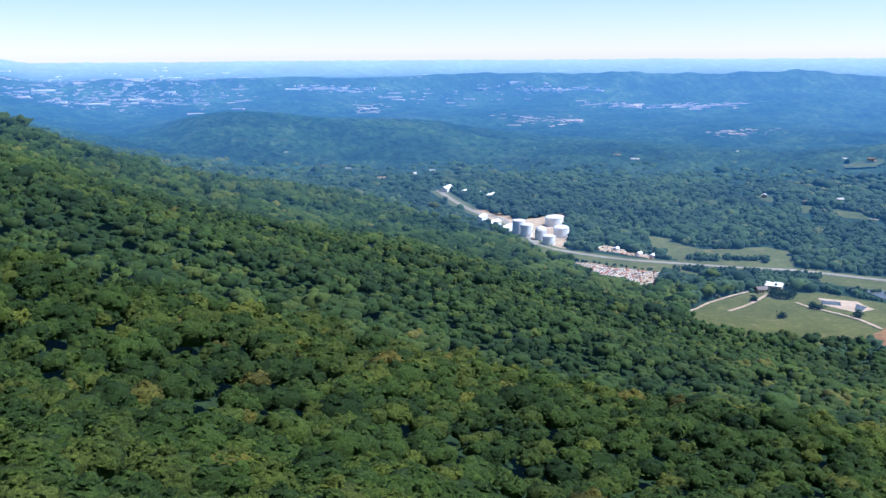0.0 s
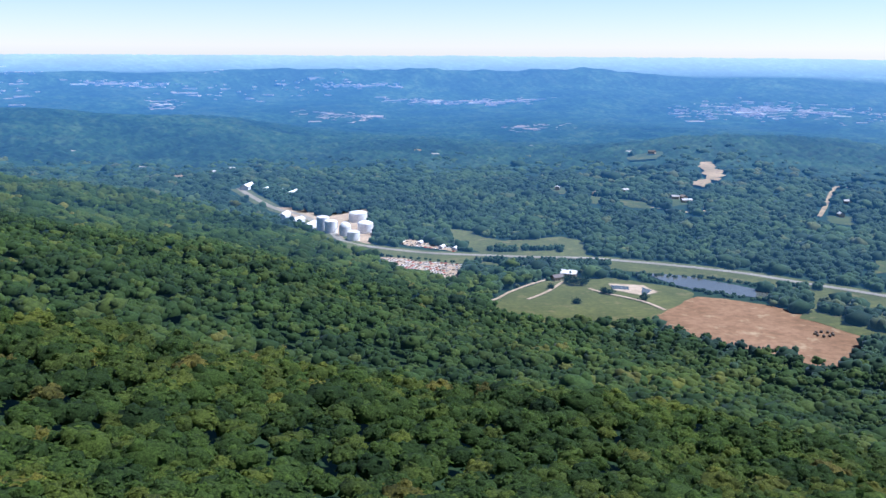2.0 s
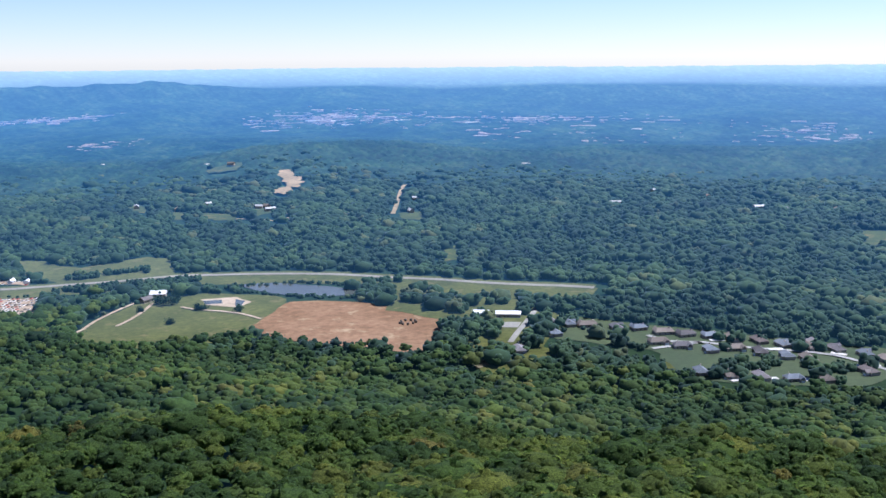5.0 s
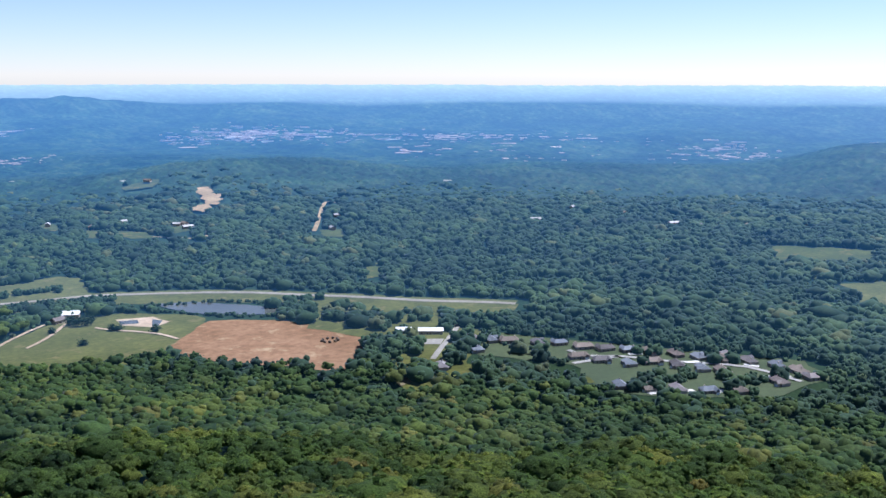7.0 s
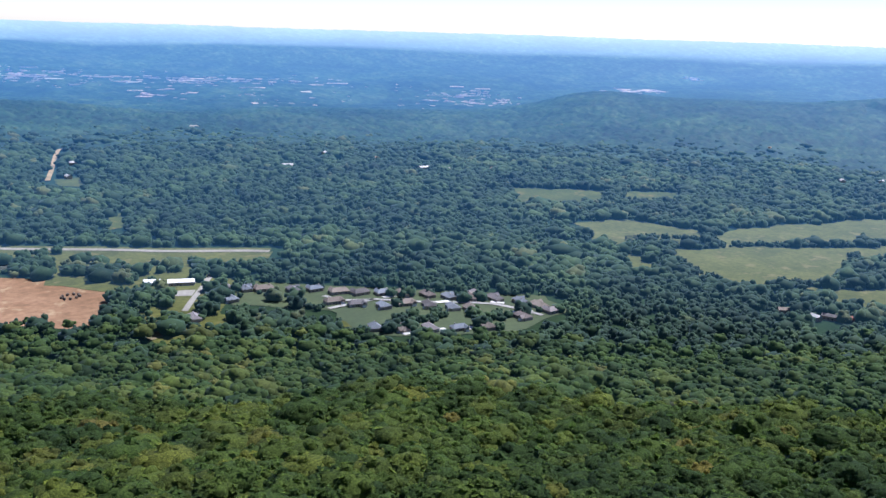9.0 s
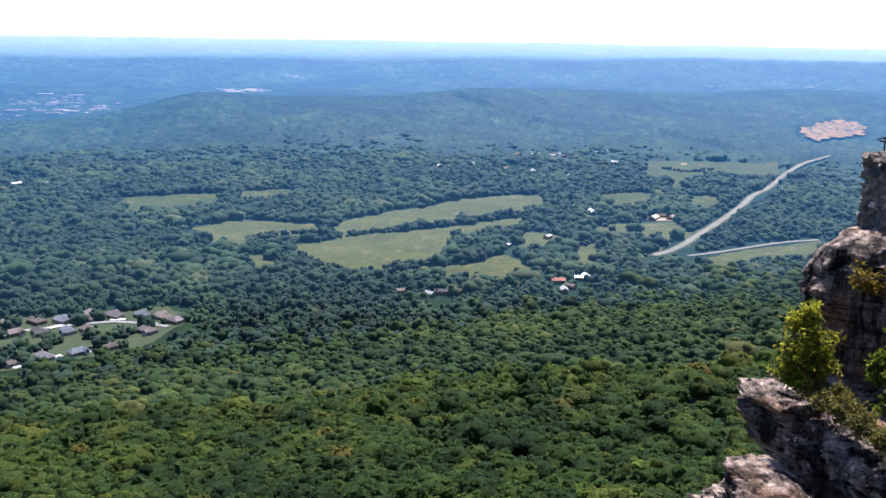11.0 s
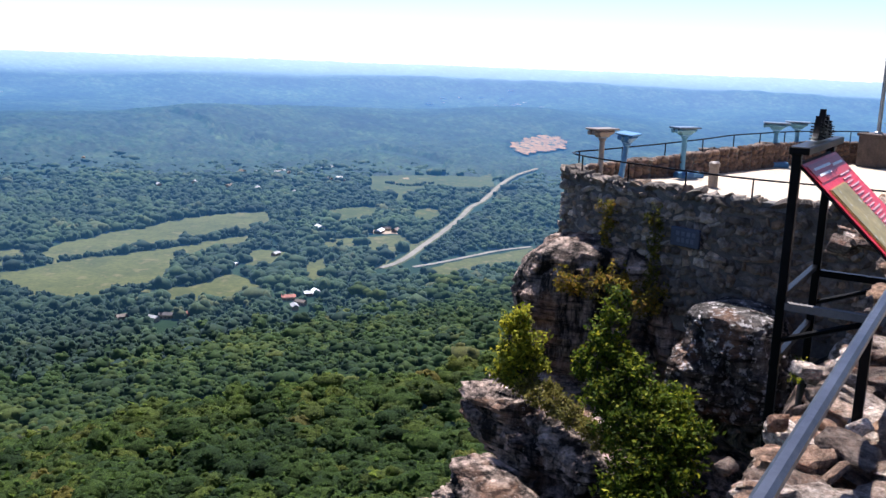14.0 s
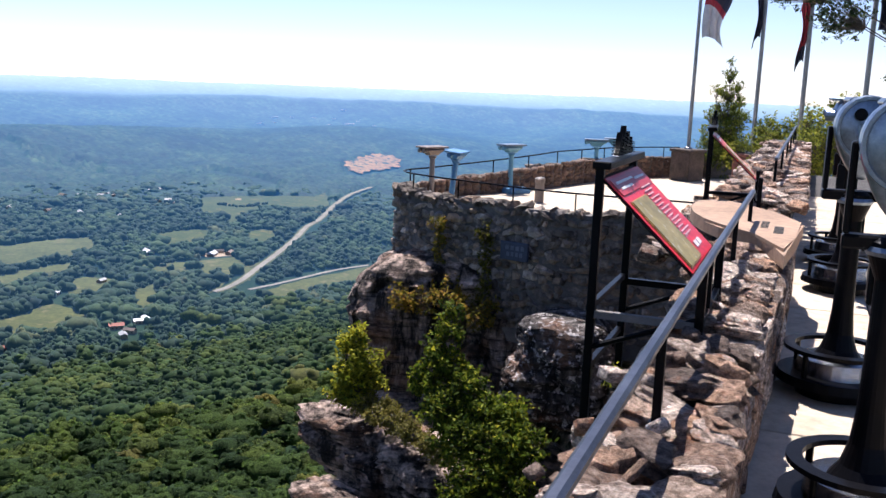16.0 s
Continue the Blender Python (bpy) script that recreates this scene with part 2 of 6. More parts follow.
def ground(x, y):
    """Height of the ground at x, y (arrays)."""
    x, y = np.asarray(x, float), np.asarray(y, float)
    s, u, r = x * NX + y * NY, -x * NY + y * NX, np.hypot(x, y)
    s = s + 75 * np.clip((u - 10) / 110, 0, 1) * (1 - np.clip((u - 300) / 600, 0, 1))
    yaw = np.degrees(np.arctan2(-x, y))
    s = s + 55 * np.clip((s - 500) / 200, 0, 1) * (1 - np.clip((u - 850) / 250, 0, 1))
    p = np.array(PROFILE, float)
    z = np.interp(s, p[:, 0], p[:, 1])
    z = (z + np.interp(s - 25, p[:, 0], p[:, 1]) + np.interp(s + 25, p[:, 0], p[:, 1])) / 3 * np.clip((s - 40) / 60, 0, 1) + z * (1 - np.clip((s - 40) / 60, 0, 1))
    on_slope = np.clip((s - 60) / 80, 0, 1) * np.clip((820 - s) / 250, 0, 1)
    z = z + on_slope * (7 * np.sin(u / 95 + 0.8 * np.sin(s / 140)) + 4 * np.sin(u / 41 + s / 77 + 1))
    z = z + 38 * np.clip((u - 500) / 700, 0, 1) * np.clip((480 - s) / 350, 0, 1) * np.clip((s + 100) / 100, 0, 1)
    far_up = np.where(r > 3300, 270 - r * np.tan(np.radians(4.677 - 4.12 * np.clip((r - 3300) / 1550, 0, 1))), 0)
    z = z + np.where(s > 0, far_up, 0)
    crest = 1 + np.where(r > 3800, 0.1 * np.sin(yaw * 0.61 + 2) + 0.07 * np.sin(yaw * 1.7 + 1.3 * np.sin(yaw * 0.37)) + 0.04 * np.sin(yaw * 4.3), 0)
    for y0, wy, r0, wr, h in HILLS:
        z = z + h * crest * np.exp(-((yaw - y0) / wy) ** 2 - ((r - r0) / wr) ** 2) * np.clip((s - 700) / 200, 0, 1)
    roll = np.clip((r - 1750) / 600, 0, 1) * np.clip((s - 800) / 200, 0, 1) * np.clip((4600 - r) / 400, 0.15, 1) * (1 - np.exp(-((yaw + 101) / 5) ** 2) * np.clip((2800 - r) / 300, 0, 1))
    z = z + roll * (7 * np.sin(x / 160 + 1.3 * np.sin(y / 230)) + 6 * np.sin(y / 145 + x / 300 + 2))
    return z + EYE


def at_yaw(yaw, r):
    return -r * math.sin(radians(yaw)), r * math.cos(radians(yaw))


rings = np.concatenate([np.linspace(6, 60, 12), np.geomspace(70, 4850, 120)])
spokes = np.radians(np.arange(0, 360, 1.5))
rr, aa = np.meshgrid(rings, spokes, indexing="ij")
gx, gy = -rr * np.sin(aa), rr * np.cos(aa)
gv = np.stack([gx, gy, ground(gx, gy) - 9 * np.clip((rr - 1860) / 200, 0, 1) - 30 * np.clip((rr - 3000) / 700, 0, 1)], -1).reshape(-1, 3)
n = len(spokes)
i, j = np.meshgrid(np.arange(len(rings) - 1), np.arange(n), indexing="ij")
gf = np.stack([i * n + j, i * n + (j + 1) % n, (i + 1) * n + (j + 1) % n, (i + 1) * n + j], -1).reshape(-1, 4)
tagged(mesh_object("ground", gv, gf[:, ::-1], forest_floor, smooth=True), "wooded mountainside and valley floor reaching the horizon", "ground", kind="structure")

# ---- clearings of the valley: outlines in metres ----
PARK = [(244, 940), (282, 988), (343, 1032), (367, 1051), (400, 1036), (434, 1027), (459, 1001), (490, 965), (486, 936), (430, 888), (403, 867), (361, 873), (332, 877), (315, 881), (292, 883), (264, 888), (250, 901)]
EARTH = [(403, 867), (430, 888), (486, 936), (534, 901), (569, 849), (599, 791), (568, 759), (520, 707), (503, 725), (489, 749), (468, 778), (444, 805), (428, 837)]
POND = [(474, 1050), (518, 1026), (558, 970), (579, 932), (561, 908), (529, 931), (499, 960), (481, 999)]
MEADOW = [(293, 1384), (329, 1345), (334, 1301), (358, 1270), (410, 1277), (446, 1285), (473, 1252), (454, 1192), (398, 1194), (361, 1201), (333, 1212), (324, 1221), (310, 1270), (294, 1331)]
TANK_LOT = [(48, 1612), (88, 1548), (118, 1509), (162, 1535), (204, 1572), (189, 1410), (167, 1276), (136, 1281), (126, 1343), (114, 1450), (77, 1511)]
CAR_LOT = [(159, 1197), (198, 1180), (229, 1155), (263, 1132), (249, 1061), (226, 1068), (199, 1104), (178, 1142)]
LAWN = [(671, 551), (700, 514), (681, 497), (656, 519)]
HOMES = [(640, 700), (690, 690), (840, 420), (815, 375), (720, 385), (650, 445), (630, 500), (668, 560), (620, 640)]
YARD = [(600, 760), (650, 748), (700, 760), (720, 735), (600, 640), (500, 605), (560, 690)]
F_A = [(1198, 563), (1227, 538), (1267, 528), (1278, 505), (1275, 465), (1274, 417), (1260, 382), (1213, 401), (1208, 434), (1198, 456), (1176, 466), (1135, 454), (1151, 478), (1110, 485), (1180, 518)]
F_B = [(1249, 371), (1322, 360), (1357, 327), (1393, 327), (1434, 276), (1524, 232), (1578, 168), (1601, 103), (1529, 93), (1475, 139), (1407, 202), (1352, 243), (1299, 290), (1257, 319), (1220, 347)]
F_C = [(1137, 388), (1157, 358), (1194, 326), (1223, 296), (1265, 251), (1290, 213), (1336, 175), (1393, 114), (1345, 115), (1314, 156), (1286, 184), (1260, 204), (1145, 192), (1099, 225), (1059, 257), (1040, 281), (1037, 303), (1051, 320), (1090, 352)]
F_D = [(1054, 230), (1064, 192), (1079, 155), (1122, 133), (1145, 118), (1112, 91), (1072, 68), (1054, 112), (1049, 151), (1043, 188)]
F_E = [(1400, 769), (1450, 694), (1485, 630), (1429, 611), (1377, 638), (1299, 700)]
F_F = [(1087, 428), (1062, 396), (1033, 366), (1028, 393), (1041, 411)]
FARM = [(1373, 4), (1380, -47), (1412, -116), (1369, -122), (1296, -92), (1238, -73), (1219, -59), (1282, -71), (1330, -53), (1295, 3)]
F_K = [(1276, 112), (1292, 82), (1249, 33), (1220, 70), (1215, 103)]
F_L = [(1232, 29), (1273, -5), (1182, -6), (1130, 16), (1128, 24)]
F_M = [(1448, -56), (1452, -110), (1418, -112), (1415, -70)]
F_N = [(1380, -150), (1330, -128), (1290, -120), (1330, -112)]
PASTURE = [(620, 926), (675, 887), (735, 826), (672, 745), (640, 762), (601, 788), (586, 830), (574, 868)]
DIRT_YARD = [(527, 652), (553, 654), (516, 618), (502, 616)]
F_G = [(1170, -120), (1242, -187), (1286, -248), (1323, -296), (1261, -283), (1244, -233), (1219, -199), (1158, -147)]
F_H = [(2087, -91), (2121, -182), (2137, -260), (2134, -349), (2222, -390), (2062, -369), (1993, -328), (2014, -246), (1993, -196), (1886, -152), (1786, -144), (1782, -124), (1914, -131), (1951, -86)]
F_I = [(1642, -4), (1671, -65), (1663, -95), (1589, -72), (1549, -32), (1533, -4)]
F_J = [(1653, -144), (1673, -186), (1645, -203), (1576, -172), (1583, -143)]
BARE = [(979, 1914), (1013, 1918), (993, 1852), (1007, 1833), (979, 1792), (942, 1757), (940, 1780), (899, 1706), (872, 1705), (886, 1760), (935, 1782), (953, 1831), (957, 1865)]
CUT = [(2757, -528), (2873, -600), (2941, -666), (2940, -727), (2888, -741), (2785, -708), (2690, -628), (2587, -543), (2616, -518)]
HIGHWAY = [(-12, 1833), (48, 1600), (87, 1532), (118, 1401), (134, 1297), (165, 1260), (206, 1228), (246, 1203), (303, 1182), (370, 1158), (434, 1141), (479, 1113), (516, 1089), (564, 1052), (602, 1016), (639, 967), (685, 911), (724, 854), (768, 805), (785, 786), (801, 763)]
ROAD_E = [(1183, -67), (1205, -86), (1250, -108), (1321, -134), (1444, -180), (1568, -223), (1691, -260), (1763, -291), (1854, -323), (1972, -360), (2107, -409), (2206, -453), (2322, -521)]
ROAD_F = [(1189, -111), (1216, -147), (1253, -189), (1300, -243), (1331, -297)]
ROAD_YARD = [(701, 750), (662, 720), (629, 696), (602, 677), (578, 659)]
ROAD_PARK = [(244, 940), (265, 961), (285, 987), (317, 1016), (343, 1035), (365, 1046)]
ROAD_PARK_B = [(297, 954), (319, 973), (341, 997), (362, 1025)]
ROAD_PARK_C = [(380, 988), (390, 965), (406, 945), (421, 917), (427, 887)]
DIRT = [(1157, 1629), (1143, 1646), (1101, 1599), (1038, 1517), (984, 1446), (920, 1364)]
STREET = [(698, 592), (698, 566), (721, 543), (741, 505), (763, 476), (781, 444), (782, 414), (779, 388)]
STREET_C = [(668, 560), (720, 545)]
CUTLINE = [(2883, 469), (2740, 346), (2688, 251), (2632, 142)]
CUTLINE_B = [(2612, -135), (2533, -184), (2471, -231), (2340, -283)]


CAR_LOT_B = [(206, 1287), (230, 1302), (247, 1267), (281, 1226), (275, 1206), (245, 1235), (218, 1257)]
TRIANGLE = [(130, 1305), (160, 1256), (134, 1195), (118, 1187)]
LANE_YARD = [(613, 720), (635, 702), (620, 690), (605, 706)]
YARD_LAWN = [(595, 703), (614, 691), (583, 665), (569, 670)]
STRIP = [(698, 804), (721, 800), (670, 745), (648, 742)]
YARD_B = [(588, 649), (595, 621), (568, 598), (533, 596), (564, 620)]
F_E_B = [(1500, 609), (1555, 526), (1527, 516), (1470, 592)]
DIRT_B = [(683, 1495), (714, 1457), (740, 1422), (788, 1501)]
GLADES = [
    [(585, 1759), (611, 1784), (614, 1732), (587, 1667), (574, 1691)],
    [(624, 1646), (647, 1625), (611, 1541), (596, 1564)],
    [(663, 1601), (702, 1549), (685, 1487), (650, 1506), (642, 1539)],
    [(755, 1588), (799, 1588), (765, 1514), (727, 1506)],
    [(937, 1376), (979, 1359), (931, 1284), (905, 1312)],
    [(792, 1050), (851, 1088), (778, 994), (748, 991)],
    [(855, 2051), (947, 2053), (954, 2030), (915, 1983), (857, 2014)]]


def spline(pts, step):
    """A smooth line through the points."""
    p = [Vector((*q, 0)) for q in pts]
    p = [2 * p[0] - p[1], *p, 2 * p[-1] - p[-2]]
    out = []
    for a, b, c, d in zip(p, p[1:], p[2:], p[3:]):
        k = max(2, int((c - b).length / step))
        for q in range(k):
            t = q / k
            out.append(0.5 * (2 * b + (c - a) * t + (2 * a - 5 * b + 4 * c - d) * t * t + (3 * b - a - 3 * c + d) * t ** 3))
    return out + [p[-2]]


def inside(px, py, poly):
    res = np.zeros(px.shape, bool)
    for (x0, y0), (x1, y1) in zip(poly, poly[1:] + poly[:1]):
        with np.errstate(divide="ignore", invalid="ignore"):
            res ^= ((y0 > py) != (y1 > py)) & (px < (x1 - x0) * (py - y0) / (y1 - y0 + 1e-9) + x0)
    return res


def near_line(px, py, pts, w):
    res = np.zeros(px.shape, bool)
    for (x0, y0), (x1, y1) in zip(pts, pts[1:]):
        dx, dy = x1 - x0, y1 - y0
        t = np.clip(((px - x0) * dx + (py - y0) * dy) / (dx * dx + dy * dy), 0, 1)
        res |= np.hypot(px - x0 - t * dx, py - y0 - t * dy) < w
    return res


def rough_outline(poly, step=14, wob=3.0):
    """The outline with uneven, natural edges."""
    out = []
    for (x0, y0), (x1, y1) in zip(poly, poly[1:] + poly[:1]):
        k = max(1, int(math.hypot(x1 - x0, y1 - y0) / step))
        for q in range(k):
            t = q / k
            out.append((x0 + (x1 - x0) * t + random.uniform(-wob, wob), y0 + (y1 - y0) * t + random.uniform(-wob, wob)))
    return out


def field(name, poly, mat, label, lift=0.5, wob=3.0, cat="field", skirt=False):
    bm = bmesh.new()
    pts = rough_outline(poly, 14, wob)
    ccw = sum(a[0] * b[1] - b[0] * a[1] for a, b in zip(pts, pts[1:] + pts[:1])) > 0
    # copies on the mountain's side fill the strip cleared for the camera's view
    for q, k in enumerate((1.0, 1 / 1.02, 1 / 1.04) if skirt else (1.0,)):
        vs = [bm.verts.new((x * k, y * k, float(ground(x * k, y * k)) + lift - 0.1 * q)) for x, y in pts]
        bm.faces.new(vs if ccw else vs[::-1])
    bmesh.ops.triangulate(bm, faces=bm.faces[:])
    return tagged(part(name, bm, mat), label, cat, kind="structure")


def ribbon(name, pts, width, mat, label, lift=1.0):
    bm = bmesh.new()
    line = spline(pts, 20)
    rows = []
    for k, q in enumerate(line):
        d = (line[min(k + 1, len(line) - 1)] - line[max(k - 1, 0)]).normalized()
        o = Vector((-d.y, d.x, 0)) * width / 2
        z = float(ground(q.x, q.y)) + lift
        rows.append([bm.verts.new((q.x + e * o.x, q.y + e * o.y, z)) for e in (1, -1)])
    for a, b in zip(rows, rows[1:]):
        bm.faces.new((a[0], a[1], b[1], b[0]))
    return tagged(part(name, bm, mat), label, "road", kind="structure")


for k, (poly, mat, label) in enumerate((
        (PARK, grass_green, "mown green park field with worn dirt tracks"), (EARTH, plough, "reddish brown ploughed field"),
        (MEADOW, grass_green, "green meadow ringed by woods"), (TANK_LOT, pale_dirt, "pale gravel yard round storage tanks"),
        (CAR_LOT, pale_dirt, "dusty lot crowded with parked cars"), (LAWN, grass_green, "open green lawn among houses"),
        (HOMES, bare_soil, "shaded ground of a housing estate"), (YARD, grass_green, "grassy yard beside a lane"),
        (F_A, grass_green, "sunlit hay field between hedgerows"), (F_B, grass_green, "long green pasture along a hedgerow"),
        (F_C, grass_green, "broad green pasture with dry patches"), (F_D, grass_green, "narrow green field by the creek"),
        (F_E, hazed_grass, "far strip of pasture in the woods"), (F_F, grass_green, "small grassy gap in the woods"),
        (FARM, grass_green, "farmyard grass with scattered trees"), (F_G, grass_green, "green verge field below a lane"),
        (F_H, hazed_grass, "dry straw-coloured field far off"), (F_I, hazed_grass, "small pasture far off"), (F_J, hazed_grass, "small pasture beside the highway"), (F_K, grass_green, "farm meadow among tall trees"), (F_L, grass_green, "small green field beside cottages"), (F_M, pale_dirt, "pale farmyard earth among barns"), (F_N, grass_green, "rough pasture above the highway"), (PASTURE, grass_green, "rough grass with scattered trees by the highway"), (DIRT_YARD, worn_yard, "bare dirt yard beside a lane"),
        (CAR_LOT_B, pale_dirt, "second dusty car lot beyond the highway"), (TRIANGLE, grass_green, "small grass triangle between two roads"), (LANE_YARD, road_mat, "pale concrete forecourt beside a lane"), (YARD_LAWN, grass_green, "bright lawn beside a lane"), (STRIP, grass_green, "strip of dry grass behind sheds"), (YARD_B, grass_green, "worn grassy yard behind houses"), (F_E_B, hazed_grass, "thin strip of pasture between woods"),
        (BARE, hazed_dirt, "bare sandy quarry scar on a hill"), (CUT, hazed_red, "raw reddish earth clearing on a hill"))):
    field("field", poly, mat, label, 2.5 if mat is hazed_red or poly is BARE else 0.5 + 0.02 * k, 18 if mat is hazed_red else 10 if poly is BARE else 3.0, skirt=mat in (grass_green, plough, hazed_grass))
for poly in GLADES:
    field("glade", poly, hazed_grass, "small grassy glade in the valley woods", 0.8, 4.0, "glade")
field("pond", POND, water_mat, "still grey fishing pond among shrubs", 0.8, 2, "pond")
field("sand_patch", [(409, 1006), (447, 991), (452, 961), (427, 948), (406, 979)], pale_dirt, "worn sandy patch round park ponds", 0.85, 2, "sand")
field("pond", [(411, 998), (428, 989), (423, 973), (407, 982)], water_mat, "small park pond", 0.95, 1, "pond")
field("pond", [(442, 982), (449, 969), (436, 952), (430, 955)], water_mat, "small shallow park pond", 0.9, 1, "pond")
ribbon("verge", HIGHWAY, 34, grass_green, "mown grass verge of the highway", 0.45)
ribbon("verge", [(x * 0.977, y * 0.977) for x, y in HIGHWAY[5:]], 50, grass_green, "rough grass between the highway and the pond", 0.38)
ribbon("verge", ROAD_E, 15, grass_green, "grass verge of the straight highway", 0.45)
field("field", [(2112, -232), (2146, -287), (2122, -341), (2040, -249)], hazed_dirt, "pale strip of bare earth in a far field", 1.2)
field("field", [(2076, -166), (2112, -206), (2060, -195), (2043, -163)], hazed_dirt, "pale worn patch in a far field", 1.2)
field("field", [(2040, 9), (2047, -59), (1961, -27), (1971, 3)], hazed_dirt, "pale bare yard far off", 1.2)
ribbon("road", HIGHWAY, 10.5, road_mat, "pale sunlit two-lane highway", 1.0)
ribbon("road", ROAD_E, 9, road_mat, "straight pale highway through the woods", 1.0)
ribbon("road", ROAD_F, 7, road_mat, "narrow pale country lane", 1.1)
ribbon("road", ROAD_YARD, 6, road_mat, "pale lane into the trees", 1.2)
for pts in (ROAD_PARK, ROAD_PARK_B, ROAD_PARK_C):
    ribbon("road", pts, 4, pale_dirt, "pale gravel park drive", 1.3)
ribbon("road", DIRT, 8, hazed_dirt, "pale dirt road on a wooded hill", 2.0)
ribbon("road", DIRT_B, 6, hazed_dirt, "pale lane past scattered houses", 2.0)
for pts in (STREET, STREET_C):
    ribbon("road", pts, 5.5, concrete, "light concrete estate street", 1.4)

# ---- woods ----
rng = np.random.default_rng(7)
CLEAR = [PARK, EARTH, POND, MEADOW, TANK_LOT, CAR_LOT, LAWN, F_A, F_B, F_C, F_D, F_E, F_F, F_G, F_H, F_I, F_J, F_K, F_L, F_M, F_N, DIRT_YARD, BARE, CUT, CAR_LOT_B, TRIANGLE, LANE_YARD, YARD_LAWN, STRIP, F_E_B] + GLADES
CLEAR += [[(hx + 8 * math.cos(a * 0.785), hy + 8 * math.sin(a * 0.785)) for a in range(8)] for hx, hy in ((618, 752), (630, 741), (640, 731), (1046, 12), (1038, 19), (1020, 42), (983, 34), (1000, 28), (950, 140), (946, 161), (936, 172), (940, 202), (1449, 13), (1461, 1), (1456, -63), (1425, -79), (1434, -105), (1446, -90), (1185, 117), (1251, 68), (1538, 5), (594, 1734), (638, 1646), (707, 1676), (769, 1581), (784, 1580), (771, 1541), (1050, 1477), (1110, 1523), (958, 1364))]
SPARSE = [(PASTURE, 0.4), (HOMES, 0.17), (YARD, 0.75), (FARM, 0.14), (YARD_B, 0.2)]
LINES = [(HIGHWAY, 20), (ROAD_E, 11), (ROAD_F, 12), (ROAD_YARD, 3.5), (DIRT, 9), (DIRT_B, 8), (CUTLINE, 13), (CUTLINE_B, 16)]


def open_ground(x, y, margin=0.0):
    """Cleared land; margin widens the clearings towards the camera, so that trees don't hide them from it."""
    c = np.zeros(x.shape, bool)
    thin = rng.uniform(0, 1, x.shape)
    for k in (1.0, 1 + margin / 3, 1 + margin * 2 / 3, 1 + margin) if margin else (1.0,):
        for poly in CLEAR:
            c |= inside(x * k, y * k, poly)
        for poly, keep in SPARSE:
            c |= inside(x * k, y * k, poly) & (thin > keep) & (k < 1.045)
        for pts, w in LINES:
            c |= near_line(x * k, y * k, pts, w)
    return c


def scatter(r0, r1, step, yaw0, yaw1, jitter=0.42):
    """Uneven grid of tree places between two distances and bearings, off the clearings and the crag."""
    g = np.arange(-r1, r1, step)
    x, y = np.meshgrid(g, g)
    x, y = x.ravel() + rng.uniform(-jitter, jitter, x.size) * step, y.ravel() + rng.uniform(-jitter, jitter, x.size) * step
    r, yaw = np.hypot(x, y), np.degrees(np.arctan2(-x, y))
    k = (r >= r0) & (r < r1) & (yaw > yaw0) & (yaw < yaw1) & (ground(x, y) < -22)
    x, y = x[k], y[k]
    k = ~open_ground(x, y, 0.04)
    return x[k], y[k]


